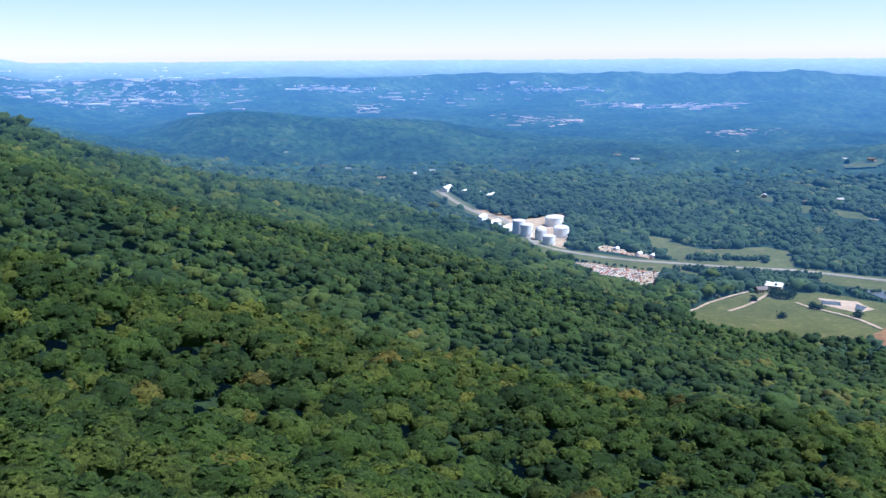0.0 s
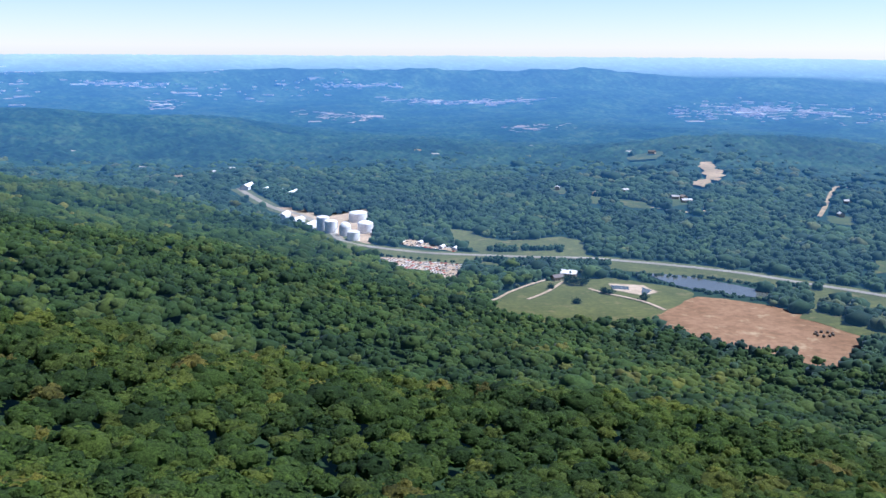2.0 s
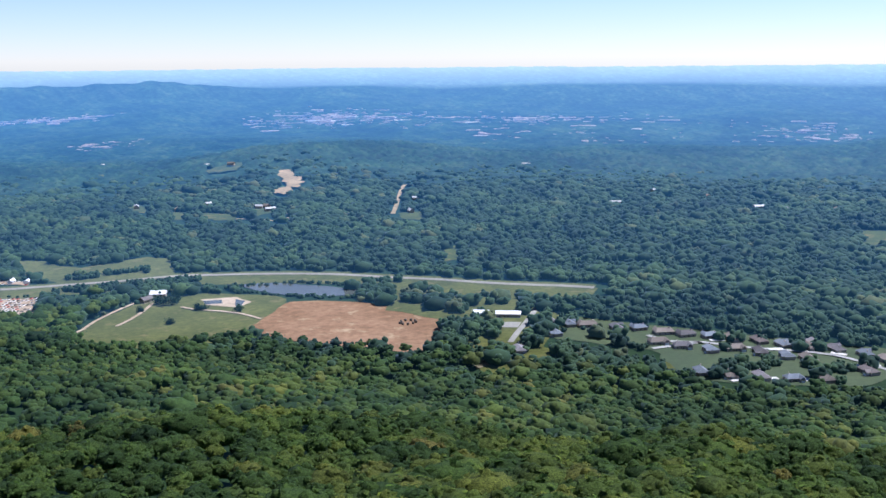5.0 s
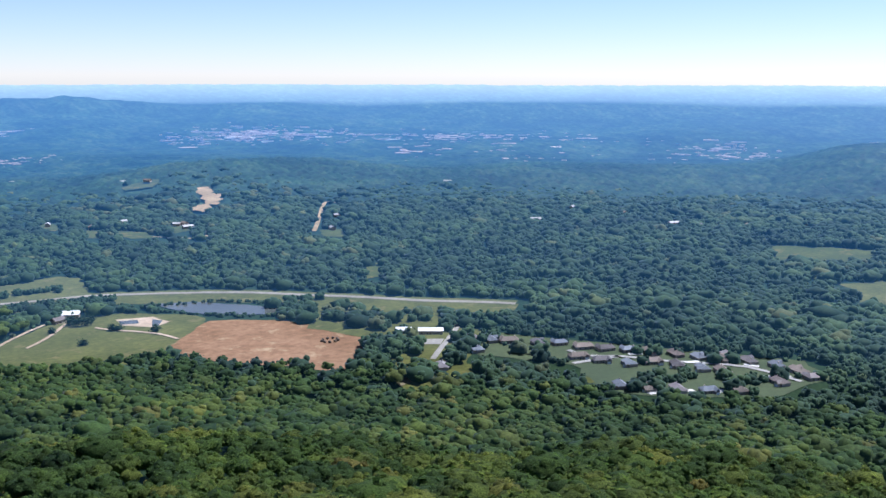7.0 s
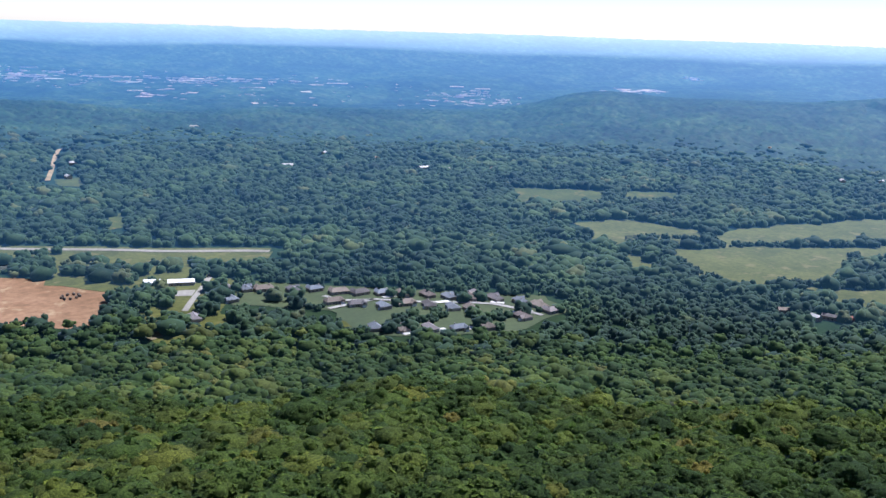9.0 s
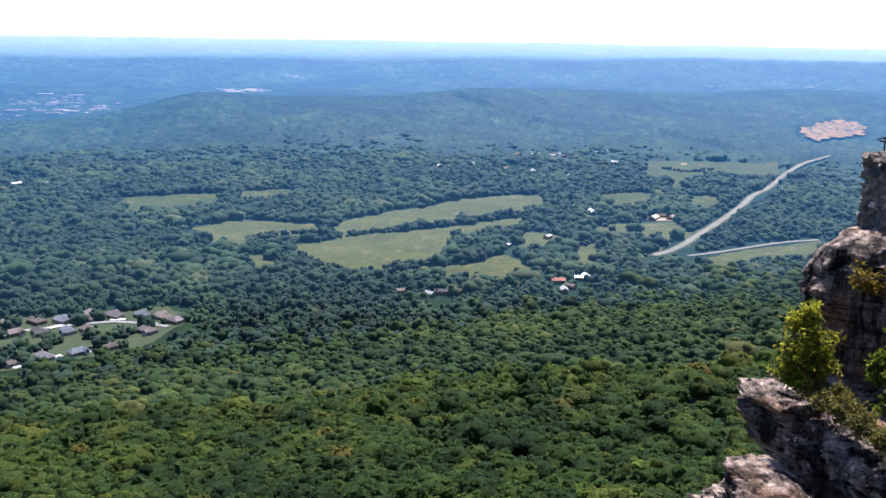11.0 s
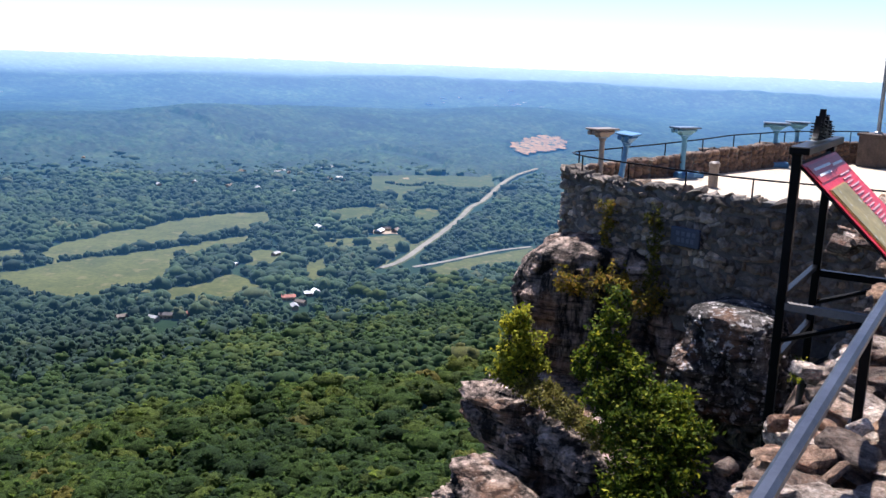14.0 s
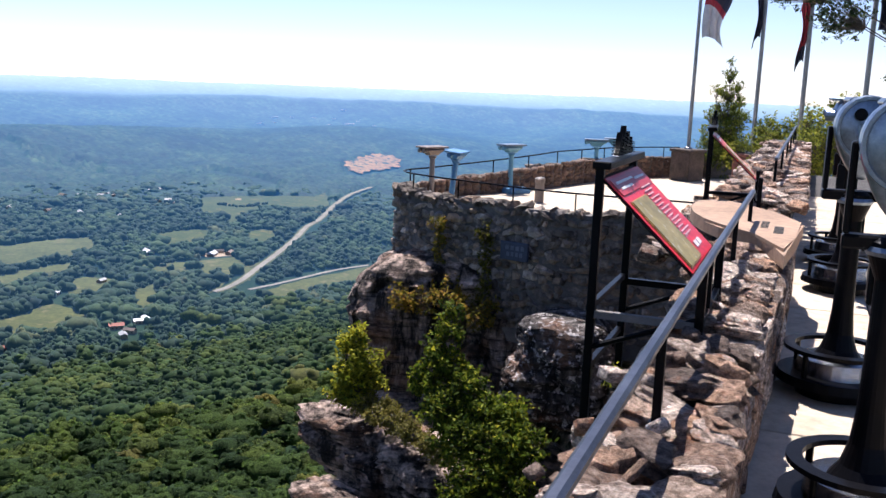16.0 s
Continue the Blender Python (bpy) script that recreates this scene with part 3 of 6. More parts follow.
def crown(rings, segs, puffs, quads=0, flat=0.85, base=0.72, rough=0.1):
    """Template of one broadleaf crown, unit size: a lumpy dome, foliage heaped on it in puffs, and loose leaf clumps."""
    lobes = [(np.array([math.cos(q * 2.4) * 0.8, math.sin(q * 2.4) * 0.8, rng.uniform(0.1, 0.9)]), rng.uniform(0.08, 0.24)) for q in range(6)]

    def reach(d):
        return base + sum(h * max(0.0, float(d @ l)) ** 5 for l, h in lobes)

    V, tri = [], []
    for i in range(rings):
        e = -0.35 + 1.6 * i / rings
        for j in range(segs):
            a = (j + 0.5 * (i % 2)) * 2 * math.pi / segs
            d = np.array([math.cos(e) * math.cos(a), math.cos(e) * math.sin(a), math.sin(e)])
            V.append(d * reach(d) * rng.uniform(1 - rough, 1 + rough) * np.array([1, 1, flat]))
    V.append(np.array([0, 0, flat * reach(np.array([0, 0, 1.0]))]))
    for i in range(rings - 1):
        for j in range(segs):
            a, b, c, d = i * segs + j, i * segs + (j + 1) % segs, (i + 1) * segs + j, (i + 1) * segs + (j + 1) % segs
            tri += [[a, b, d], [a, d, c]] if i % 2 else [[a, b, c], [b, d, c]]
    top = (rings - 1) * segs
    tri += [[top + j, top + (j + 1) % segs, rings * segs] for j in range(segs)]
    n0 = len(V)
    spots = [(np.zeros(3), 1.0)]
    for q in range(puffs):
        z = (q + 0.5) / puffs
        a0, e0 = q * 2.4 + rng.uniform(-0.5, 0.5), math.sqrt(max(0.0, 1 - z * z))
        d = np.array([e0 * math.cos(a0), e0 * math.sin(a0), z])
        c, pr = d * reach(d) * np.array([0.84, 0.84, 0.84 * flat]), rng.uniform(0.7, 1.25) * (0.2 + 0.6 / (puffs + 3))
        spots.append((c, pr))
        az = rng.uniform(0, 6.28) + np.arange(4) * math.pi / 2
        rows = [np.stack([np.cos(e) * np.cos(az + h), np.cos(e) * np.sin(az + h), np.full(4, math.sin(e))], -1) for e, h in ((-0.3, 0.0), (0.6, math.pi / 4))]
        p = np.concatenate(rows + [np.array([[0.0, 0.0, 1.0]])])
        V += list(c + p * (1 + rng.uniform(-0.22, 0.2, (9, 1))) * pr)
        for i in range(4):
            j = (i + 1) % 4
            tri += [[n0 + i, n0 + j, n0 + 4 + i], [n0 + j, n0 + 4 + j, n0 + 4 + i], [n0 + 4 + i, n0 + 4 + j, n0 + 8]]
        n0 += 9
    for q in range(quads):
        g = rng.normal(size=3)
        g[2] = abs(g[2]) - 0.2
        g /= np.linalg.norm(g)
        c, pr = spots[q % len(spots)] if q % 3 else spots[0]
        k = c + g * (pr * rng.uniform(0.9, 1.15) if pr < 1 else reach(g) * np.array([1, 1, flat]) * rng.uniform(0.98, 1.1))
        nrm = 0.5 * g + np.array([0, 0, 0.7]) + rng.normal(size=3) * 0.4
        nrm /= np.linalg.norm(nrm)
        a1 = np.cross(nrm, rng.normal(size=3))
        a1 /= np.linalg.norm(a1)
        b1, w = np.cross(nrm, a1), rng.uniform(0.06, 0.15) * (1.0 if quads > 80 else 1.4)
        V += [k + w * a1 - nrm * w * 0.35, k + w * b1 * 0.8, k - w * a1 - nrm * w * 0.35, k - w * b1 * 0.8]
        tri += [[n0, n0 + 1, n0 + 2], [n0, n0 + 2, n0 + 3]]
        n0 += 4
    return np.array(V), np.array(tri)


def woods(name, x, y, size, tall, templates, mat, label, tint_shift=0.0, smooth=False, trunk=0.5, vary=0.2):
    """One stand of trees as a single mesh."""
    V, F, T = [], [], []
    base = 0
    z = ground(x, y)
    stand = 0.5 + 0.5 * np.sin(x / 83 + 2 * np.sin(y / 131)) * np.sin(y / 97 + 1.7 * np.sin(x / 151))
    grove = np.sin(x / 21 + 2 * np.sin(y / 34)) * np.sin(y / 24 + 2 * np.sin(x / 39))
    pick = rng.integers(0, len(templates), len(x))
    for k, (tv, tf) in enumerate(templates):
        m = pick == k
        n = int(m.sum())
        if not n:
            continue
        big = (np.clip(rng.normal(1, vary, n), 0.5, 1.8) * (0.8 + 0.4 * stand[m]))[:, None]
        sc = rng.uniform(size[0], size[1], n)[:, None] * big
        hh = rng.uniform(tall[0], tall[1], n)[:, None] * np.sqrt(big) * (1 + 1.2 * (vary - 0.2) * grove[m])[:, None]
        a = rng.uniform(0, 6.283, n)[:, None]
        px = (tv[:, 0] * np.cos(a) - tv[:, 1] * np.sin(a)) * sc
        py = (tv[:, 0] * np.sin(a) + tv[:, 1] * np.cos(a)) * sc * rng.uniform(0.85, 1.15, (n, 1))
        pz = hh * trunk + tv[:, 2] * (sc * 0.85 + hh * 0.45 * (0.5 - trunk))
        V.append(np.stack([x[m][:, None] + px, y[m][:, None] + py, z[m][:, None] + pz], -1).reshape(-1, 3))
        F.append((tf[None] + (base + np.arange(n) * len(tv))[:, None, None]).reshape(-1, 3))
        tt = np.clip(0.42 + 0.3 * (stand[m] - 0.5) + 1.1 * (vary - 0.2) * grove[m] + rng.normal(0, 0.22, n) + tint_shift, 0, 1)
        T.append(np.repeat(tt, len(tv)))
        base += n * len(tv)
    return tagged(mesh_object(name, np.concatenate(V), np.concatenate(F), mat, np.concatenate(T), smooth), label, "woods", kind="stuff")


near_t = [crown(3, 8, 8, 180, 0.85, 0.66) for _ in range(8)]
mid_t = [crown(3, 7, 6, 46, 0.85, 0.68) for _ in range(10)]
low_t = [crown(2, 7, 4, 4, 0.85, 0.68, 0.16) for _ in range(12)]
dim_t = [crown(2, 5, 1, 0, 0.75, 0.72, 0.22) for _ in range(10)]
far_t = [crown(2, 5, 2, 0, 0.78, 0.68, 0.22) for _ in range(14)]
x, y = scatter(60, 310, 10.5, -142, 60)
woods("slope_woods", x, y, (6.2, 9.2), (12, 19), near_t, leaf_slope, "dense broadleaf forest on the steep mountainside", -0.06, True, 0.42)
x, y = scatter(310, 540, 11.0, -142, 50)
woods("slope_woods", x, y, (6.4, 9.6), (12, 18.5), mid_t, leaf_slope, "broadleaf forest covering the lower mountainside", 0.0, True, 0.45)
x, y = scatter(540, 1000, 12.0, -140, 42)
s = x * NX + y * NY + rng.normal(0, 35, x.size)
on = s < 760
woods("slope_woods", x[on], y[on], (6.2, 9.6), (12, 17), low_t, leaf_flank, "broadleaf forest at the mountain's foot", -0.03, True)
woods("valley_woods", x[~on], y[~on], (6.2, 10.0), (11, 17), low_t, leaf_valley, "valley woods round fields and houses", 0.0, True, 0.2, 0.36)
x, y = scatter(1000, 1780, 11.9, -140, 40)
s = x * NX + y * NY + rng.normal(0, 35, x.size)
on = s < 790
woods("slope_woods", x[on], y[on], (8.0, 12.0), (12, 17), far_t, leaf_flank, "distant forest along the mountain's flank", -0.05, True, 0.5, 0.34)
woods("valley_woods", x[~on], y[~on], (7.0, 11.6), (9, 17), far_t, leaf_valley, "broadleaf woods on the valley floor, haze painted on", 0.0, True, 0.2, 0.4)
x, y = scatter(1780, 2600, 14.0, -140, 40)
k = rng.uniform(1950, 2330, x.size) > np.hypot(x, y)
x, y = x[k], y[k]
woods("valley_woods", x, y, (8.0, 12.0), (9, 17), dim_t, leaf_valley, "woods far across the valley, blue-green by painted haze", 0.06, True, 0.2, 0.36)


def rows_of_trees(lines, step, spread):
    """Hedgerow trees set loosely along lines."""
    xs, ys = [], []
    for pts in lines:
        for q in spline(pts, step):
            for _ in range(2):
                xs.append(q.x + random.gauss(0, spread))
                ys.append(q.y + random.gauss(0, spread))
    return np.array(xs), np.array(ys)


HEDGES = [[(1145, 395), (1165, 366), (1202, 334), (1231, 304), (1273, 259), (1298, 221), (1344, 183), (1400, 122)], [(1218, 352), (1206, 400), (1170, 440)], [(1085, 362), (1046, 328), (1030, 300)],
          [(1150, 182), (1225, 188), (1262, 192)], [(1064, 236), (1075, 196), (1090, 160), (1130, 142), (1155, 122)], [(1140, 440), (1100, 408)],
          [(1290, 108), (1220, 118), (1180, 140)], [(1215, 20), (1265, 0), (1300, -10)], [(1225, -35), (1290, -50), (1150, -20)], [(1400, 30), (1360, 10), (1330, 20)], [(1990, -130), (1960, -170), (2000, -220)], [(1640, -10), (1680, -60), (1670, -110)],
          [(1300, -140), (1380, -176), (1460, -200), (1540, -226)]]
PONDSIDE = [[(462, 1010), (478, 990), (508, 945), (560, 900), (575, 890)], [(475, 1040), (545, 1003), (585, 950), (600, 905)]]
x, y = rows_of_trees(HEDGES, 6.5, 3.0)
woods("hedgerow", x, y, (3.4, 5.4), (7, 12), low_t, leaf_valley, "dark hedgerow trees between pastures", -0.12, True, 0.2)
ROADSIDE = [[(296, 1150), (335, 1136), (372, 1122), (410, 1108), (440, 1098)], [(330, 1120), (380, 1102), (420, 1085)], [(612, 950), (626, 935)], [(420, 1196), (350, 1204), (320, 1214)]]
x, y = rows_of_trees(ROADSIDE, 7.0, 6.0)
woods("hedgerow", x, y, (5.5, 8.0), (10, 15), low_t, leaf_valley, "tall trees between the highway and the park", -0.05, True, 0.2)
x, y = rows_of_trees([[(172, 1200), (200, 1184), (232, 1166), (256, 1150)]], 8.0, 1.0)
woods("hedgerow", x, y, (2.0, 2.8), (5, 7), low_t, leaf_valley, "row of small dark trees beside the car lot", -0.3, True, 0.2)
x, y = rows_of_trees([[(685, 484), (693, 471), (706, 465), (720, 462)], [(742, 433), (739, 419), (755, 415)], [(663, 565), (654, 586)], [(618, 507), (629, 497)]], 9.0, 4.0)
woods("hedgerow", x, y, (4.5, 6.5), (8, 12), low_t, leaf_valley, "dark shade trees among the estate houses", -0.15, True, 0.2)
x, y = rows_of_trees(PONDSIDE, 8, 3.0)
woods("hedgerow", x, y, (2.6, 4.4), (4, 7), low_t, leaf_valley, "shrubs along the fishing pond", -0.05, True, 0.2)


def canopy(name, r0, r1, nr, dyaw, tall, mat, label):
    """Far woods as one bumpy canopy, dropped where the land is open."""
    r = np.geomspace(r0, r1, nr)
    a = np.radians(np.arange(-142, 40, dyaw))
    rr, aa = np.meshgrid(r, a, indexing="ij")
    rr = rr + rng.uniform(-0.35, 0.35, rr.shape) * np.gradient(r)[:, None]
    aa = aa + rng.uniform(-0.35, 0.35, aa.shape) * radians(dyaw)
    x, y = -rr * np.sin(aa), rr * np.cos(aa)
    stand = np.sin(x / 37 + 2 * np.sin(y / 61)) * np.sin(y / 43 + 2 * np.sin(x / 71))
    h = tall * (0.35 + 0.85 * rng.uniform(0, 1, x.shape) * np.clip((3900 - rr) / 1500, 0.25, 1) + 0.25 * stand)
    h = h * (1 - 0.6 * np.clip((rr - 2300) / 1800, 0, 1)) * np.clip((rr - 1700) / 700, 0.1, 1)
    h = np.where(open_ground(x, y, 0.05), -3, h)
    v = np.stack([x, y, ground(x, y) + h], -1).reshape(-1, 3)
    n = len(a)
    i, j = np.meshgrid(np.arange(nr - 1), np.arange(n - 1), indexing="ij")
    f = np.stack([i * n + j, (i + 1) * n + j, (i + 1) * n + j + 1, i * n + j + 1], -1).reshape(-1, 4)
    t = np.clip(0.42 + 0.26 * rng.normal(size=x.shape) + 0.3 * stand + 0.2 * np.sin(x / 90) * np.sin(y / 120), 0, 1).ravel()
    return tagged(mesh_object(name, v, f, mat, t, True), label, "woods", kind="structure")


# distance: far hills and plain, their blue haze painted on as emission
hazed_land = paint_haze(foliage("hazed_land", [(0.0, (0.011, 0.028, 0.018)), (0.5, (0.02, 0.046, 0.027)), (1.0, (0.042, 0.07, 0.038))], 0.2, 0.04, patch=0.004, grain=0.06, contrast=0.9))
canopy("backdrop", 1800, 4845, 195, 0.21, 13, hazed_land, "wooded hills, ridges and plain to the horizon, blue haze painted on")
# ---- the lookout: materials ----


def flaky_stone(name, lo, mid, hi):
    """Flaky quartzite: thin bedding lines round each stone, rusty and pale pieces side by side."""
    m, t, p = nodes_of(name)
    tc = t.nodes.new("ShaderNodeTexCoord")
    k = t.nodes.new("ShaderNodeVectorMath")
    k.operation = "MULTIPLY"
    k.inputs[1].default_value = (2.4, 2.4, 4.0)
    link(t, tc.outputs["Object"], k.inputs[0])
    bed = noise_fac(t, 1.7, 8, 0.72, k.outputs[0])
    fine = noise_fac(t, 38, 7, 0.78)
    c = ramp(t, bed, [(0.28, lo), (0.46, mid), (0.7, hi)])
    c = mix(t, ramp(t, noise_fac(t, 7, 5, 0.65), [(0.56, (0, 0, 0)), (0.68, (0.85, 0.85, 0.85))]), c, (0.34, 0.155, 0.075))
    o = t.nodes.new("ShaderNodeObjectInfo")
    c = mix(t, 1.0, c, ramp(t, o.outputs["Random"], [(0.0, (0.22, 0.2, 0.19)), (0.25, (0.55, 0.46, 0.4)), (0.45, (1.1, 0.78, 0.56)), (0.65, (0.8, 0.76, 0.72)), (0.85, (1.3, 1.22, 1.15)), (1.0, (1.6, 1.56, 1.5))]), "MULTIPLY")
    c = mix(t, 1.0, c, ramp(t, fine, [(0.36, (0.26, 0.25, 0.24)), (0.64, (1.6, 1.6, 1.6))]), "MULTIPLY")
    link(t, c, p.inputs["Base Color"])
    p.inputs["Roughness"].default_value = 0.85
    p.inputs["Specular IOR Level"].default_value = 0.3
    b1 = t.nodes.new("ShaderNodeBump")
    b1.inputs["Strength"].default_value, b1.inputs["Distance"].default_value = 1.0, 0.05
    link(t, bed, b1.inputs["Height"])
    b2 = t.nodes.new("ShaderNodeBump")
    b2.inputs["Strength"].default_value, b2.inputs["Distance"].default_value = 1.0, 0.016
    link(t, fine, b2.inputs["Height"])
    link(t, b1.outputs[0], b2.inputs["Normal"])
    link(t, b2.outputs[0], p.inputs["Normal"])
    return m


rubble = flaky_stone("rubble_stone", (0.06, 0.046, 0.038), (0.4, 0.315, 0.255), (0.8, 0.72, 0.65))
terrace_stone = surface("terrace_stone", (0.13, 0.117, 0.105), (0.43, 0.395, 0.355), 4.5, 22, 0.9, relief=1.0, dist=0.04, vary=0.3, stain=(0.22, 0.16, 0.115), stain_at=0.66)
terrace_mortar = surface("terrace_mortar", (0.075, 0.067, 0.06), (0.16, 0.145, 0.13), 1.6, 14, 0.95, relief=0.7, dist=0.03)
warm_stone = surface("warm_inner_stone", (0.085, 0.05, 0.035), (0.25, 0.15, 0.1), 3.5, 18, 0.9, relief=0.8, dist=0.03, vary=0.24, stain=(0.1, 0.075, 0.06), stain_at=0.6)
mortar = surface("dark_mortar", (0.035, 0.031, 0.028), (0.08, 0.072, 0.064), 1.2, 16, 0.95, relief=0.6, dist=0.03)


def crag_material(name, lo, hi, fleck, fleck_at):
    """Weathered sandstone: dark streaks down the face, pale lichen flecks, rusty stains."""
    m, t, p = nodes_of(name)
    g = t.nodes.new("ShaderNodeNewGeometry")
    k = t.nodes.new("ShaderNodeVectorMath")
    k.operation = "MULTIPLY"
    k.inputs[1].default_value = (2.2, 2.2, 0.35)
    link(t, g.outputs["Position"], k.inputs[0])
    c = ramp(t, noise_fac(t, 1.0, 5, 0.7, k.outputs[0]), [(0.42, lo), (0.62, hi)])
    c = mix(t, ramp(t, noise_fac(t, 0.8, 4, 0.6), [(0.54, (0, 0, 0)), (0.66, (0.8, 0.8, 0.8))]), c, (0.26, 0.15, 0.095))
    f = noise_fac(t, 5.0, 8, 0.75)
    # bedding: thin dark partings that wander along the face
    w = t.nodes.new("ShaderNodeVectorMath")
    w.operation = "MULTIPLY"
    w.inputs[1].default_value = (0.55, 0.55, 4.2)
    link(t, g.outputs["Position"], w.inputs[0])
    beds = noise_fac(t, 2.0, 7, 0.66, w.outputs[0])
    c = mix(t, 1.0, c, ramp(t, beds, [(0.4, (0.26, 0.24, 0.23)), (0.47, (0.95, 0.92, 0.9)), (0.62, (1.4, 1.33, 1.27))]), "MULTIPLY")
    c = mix(t, ramp(t, noise_fac(t, 7.0, 6, 0.7), [(fleck_at, (0, 0, 0)), (fleck_at + 0.05, (0.9, 0.9, 0.9))]), c, fleck)
    c = mix(t, 1.0, c, ramp(t, f, [(0.32, (0.35, 0.34, 0.33)), (0.66, (1.45, 1.45, 1.45))]), "MULTIPLY")
    link(t, c, p.inputs["Base Color"])
    p.inputs["Roughness"].default_value = 0.93
    p.inputs["Specular IOR Level"].default_value = 0.2
    b1 = t.nodes.new("ShaderNodeBump")
    b1.inputs["Strength"].default_value, b1.inputs["Distance"].default_value = 1.0, 0.22
    link(t, beds, b1.inputs["Height"])
    b2 = t.nodes.new("ShaderNodeBump")
    b2.inputs["Strength"].default_value, b2.inputs["Distance"].default_value = 1.0, 0.14
    link(t, f, b2.inputs["Height"])
    link(t, b1.outputs[0], b2.inputs["Normal"])
    link(t, b2.outputs[0], p.inputs["Normal"])
    return m


crag = crag_material("crag_rock", (0.024, 0.02, 0.017), (0.64, 0.5, 0.41), (0.8, 0.68, 0.6), 0.64)
lichen_rock = crag_material("lichen_boulder", (0.016, 0.016, 0.016), (0.2, 0.18, 0.165), (0.66, 0.61, 0.58), 0.545)
tan_slab = surface("tan_slab", (0.25, 0.15, 0.085), (0.36, 0.23, 0.14), 1.4, 14, 0.75, relief=0.25, dist=0.01)
paving = surface("cream_paving", (0.44, 0.35, 0.245), (0.56, 0.46, 0.34), 0.9, 9, 0.85, relief=0.2, dist=0.01, vary=0.08)
black_iron = surface("black_iron", (0.002, 0.002, 0.0025), (0.005, 0.005, 0.0065), 3, 40, 0.34, 0.0, 0.25, 0.004)
black_iron.node_tree.nodes["Principled BSDF"].inputs["Specular IOR Level"].default_value = 0.2
rail_paint = surface("worn_grey_rail", (0.04, 0.045, 0.062), (0.1, 0.108, 0.13), 2, 30, 0.36, 0.75, 0.2, 0.003)
silver = surface("worn_aluminium", (0.13, 0.17, 0.21), (0.27, 0.33, 0.4), 4, 40, 0.3, 0.8, 0.15, 0.003)
steel = surface("polished_steel", (0.16, 0.17, 0.2), (0.42, 0.44, 0.48), 6, 40, 0.22, 1.0, 0.5, 0.006)
teal_paint = surface("teal_viewer_paint", (0.09, 0.25, 0.34), (0.15, 0.34, 0.43), 3, 30, 0.45, 0.1, 0.1, 0.003)
blue_paint = surface("blue_viewer_paint", (0.05, 0.17, 0.33), (0.09, 0.25, 0.42), 3, 30, 0.45, 0.1, 0.1, 0.003)
brown_paint = surface("brown_viewer_paint", (0.16, 0.125, 0.1), (0.26, 0.21, 0.175), 3, 30, 0.5, 0.1, 0.1, 0.003)
sign_red = surface("sign_red", (0.58, 0.014, 0.028), (0.68, 0.022, 0.04), 2, 30, 0.35, 0, 0.05, 0.002)
sign_dark = surface("sign_dark_red", (0.4, 0.03, 0.038), (0.5, 0.05, 0.055), 6, 40, 0.4, 0, 0.05, 0.002)
sign_white = surface("sign_white", (0.68, 0.66, 0.62), (0.78, 0.76, 0.72), 5, 40, 0.4, relief=0)
sign_gold = surface("sign_gold_edge", (0.5, 0.3, 0.08), (0.6, 0.38, 0.12), 5, 40, 0.4, relief=0)
sign_pale = surface("sign_pale_print", (0.62, 0.34, 0.34), (0.72, 0.44, 0.43), 5, 40, 0.4, relief=0)
sign_photo = surface("sign_landscape_print", (0.16, 0.13, 0.03), (0.38, 0.29, 0.1), 9, 40, 0.4, relief=0, stain=(0.55, 0.55, 0.5), stain_at=0.66)
# grey of sunlight on the sign's side strut, put into its colour
strut_sunlit = surface("sunlit_strut_grey", (0.12, 0.105, 0.095), (0.2, 0.18, 0.165), 3, 30, 0.85, relief=0.4, dist=0.006)
plaque_mat = surface("slate_plaque", (0.016, 0.026, 0.055), (0.03, 0.045, 0.085), 3, 20, 0.5, relief=0.1)
letter_mat = surface("plaque_letters", (0.06, 0.08, 0.12), (0.1, 0.12, 0.17), 3, 20, 0.5, relief=0)
pole_mat = surface("flagpole_aluminium", (0.26, 0.25, 0.24), (0.38, 0.37, 0.36), 2, 30, 0.4, 0.6, 0.05, 0.002)
flag_navy = surface("navy_cloth", (0.03, 0.035, 0.06), (0.06, 0.065, 0.1), 3, 60, 0.9, relief=0.1)
flag_red = surface("red_cloth", (0.38, 0.03, 0.05), (0.5, 0.06, 0.08), 3, 60, 0.9, relief=0.1)
flag_white = surface("white_cloth", (0.6, 0.6, 0.62), (0.74, 0.74, 0.75), 3, 60, 0.9, relief=0.1)
red_stone = surface("red_pedestal_stone", (0.12, 0.045, 0.035), (0.21, 0.085, 0.06), 2, 16, 0.9, relief=0.5, dist=0.02)
brown_stone = surface("brown_pedestal_stone", (0.055, 0.04, 0.032), (0.13, 0.095, 0.075), 2, 16, 0.9, relief=0.6, dist=0.02)
bark = surface("bark", (0.06, 0.05, 0.04), (0.14, 0.115, 0.09), 4, 26, 0.95, relief=0.8, dist=0.02)
leaf_bush = foliage("leaves_bush", [(0.0, (0.012, 0.028, 0.005)), (0.45, (0.085, 0.125, 0.013)), (1.0, (0.38, 0.36, 0.032))], 0.42, 0.0, patch=0.8, grain=9)
leaf_vine = foliage("leaves_vine", [(0.0, (0.06, 0.07, 0.012)), (0.5, (0.15, 0.14, 0.022)), (1.0, (0.3, 0.18, 0.04))], 0.45, 0.0, patch=1.2, grain=9)
leaf_dry = foliage("dry_grass", [(0.0, (0.085, 0.085, 0.018)), (0.5, (0.16, 0.145, 0.036)), (1.0, (0.25, 0.21, 0.075))], 0.3, 0.0, patch=1.2, grain=9)
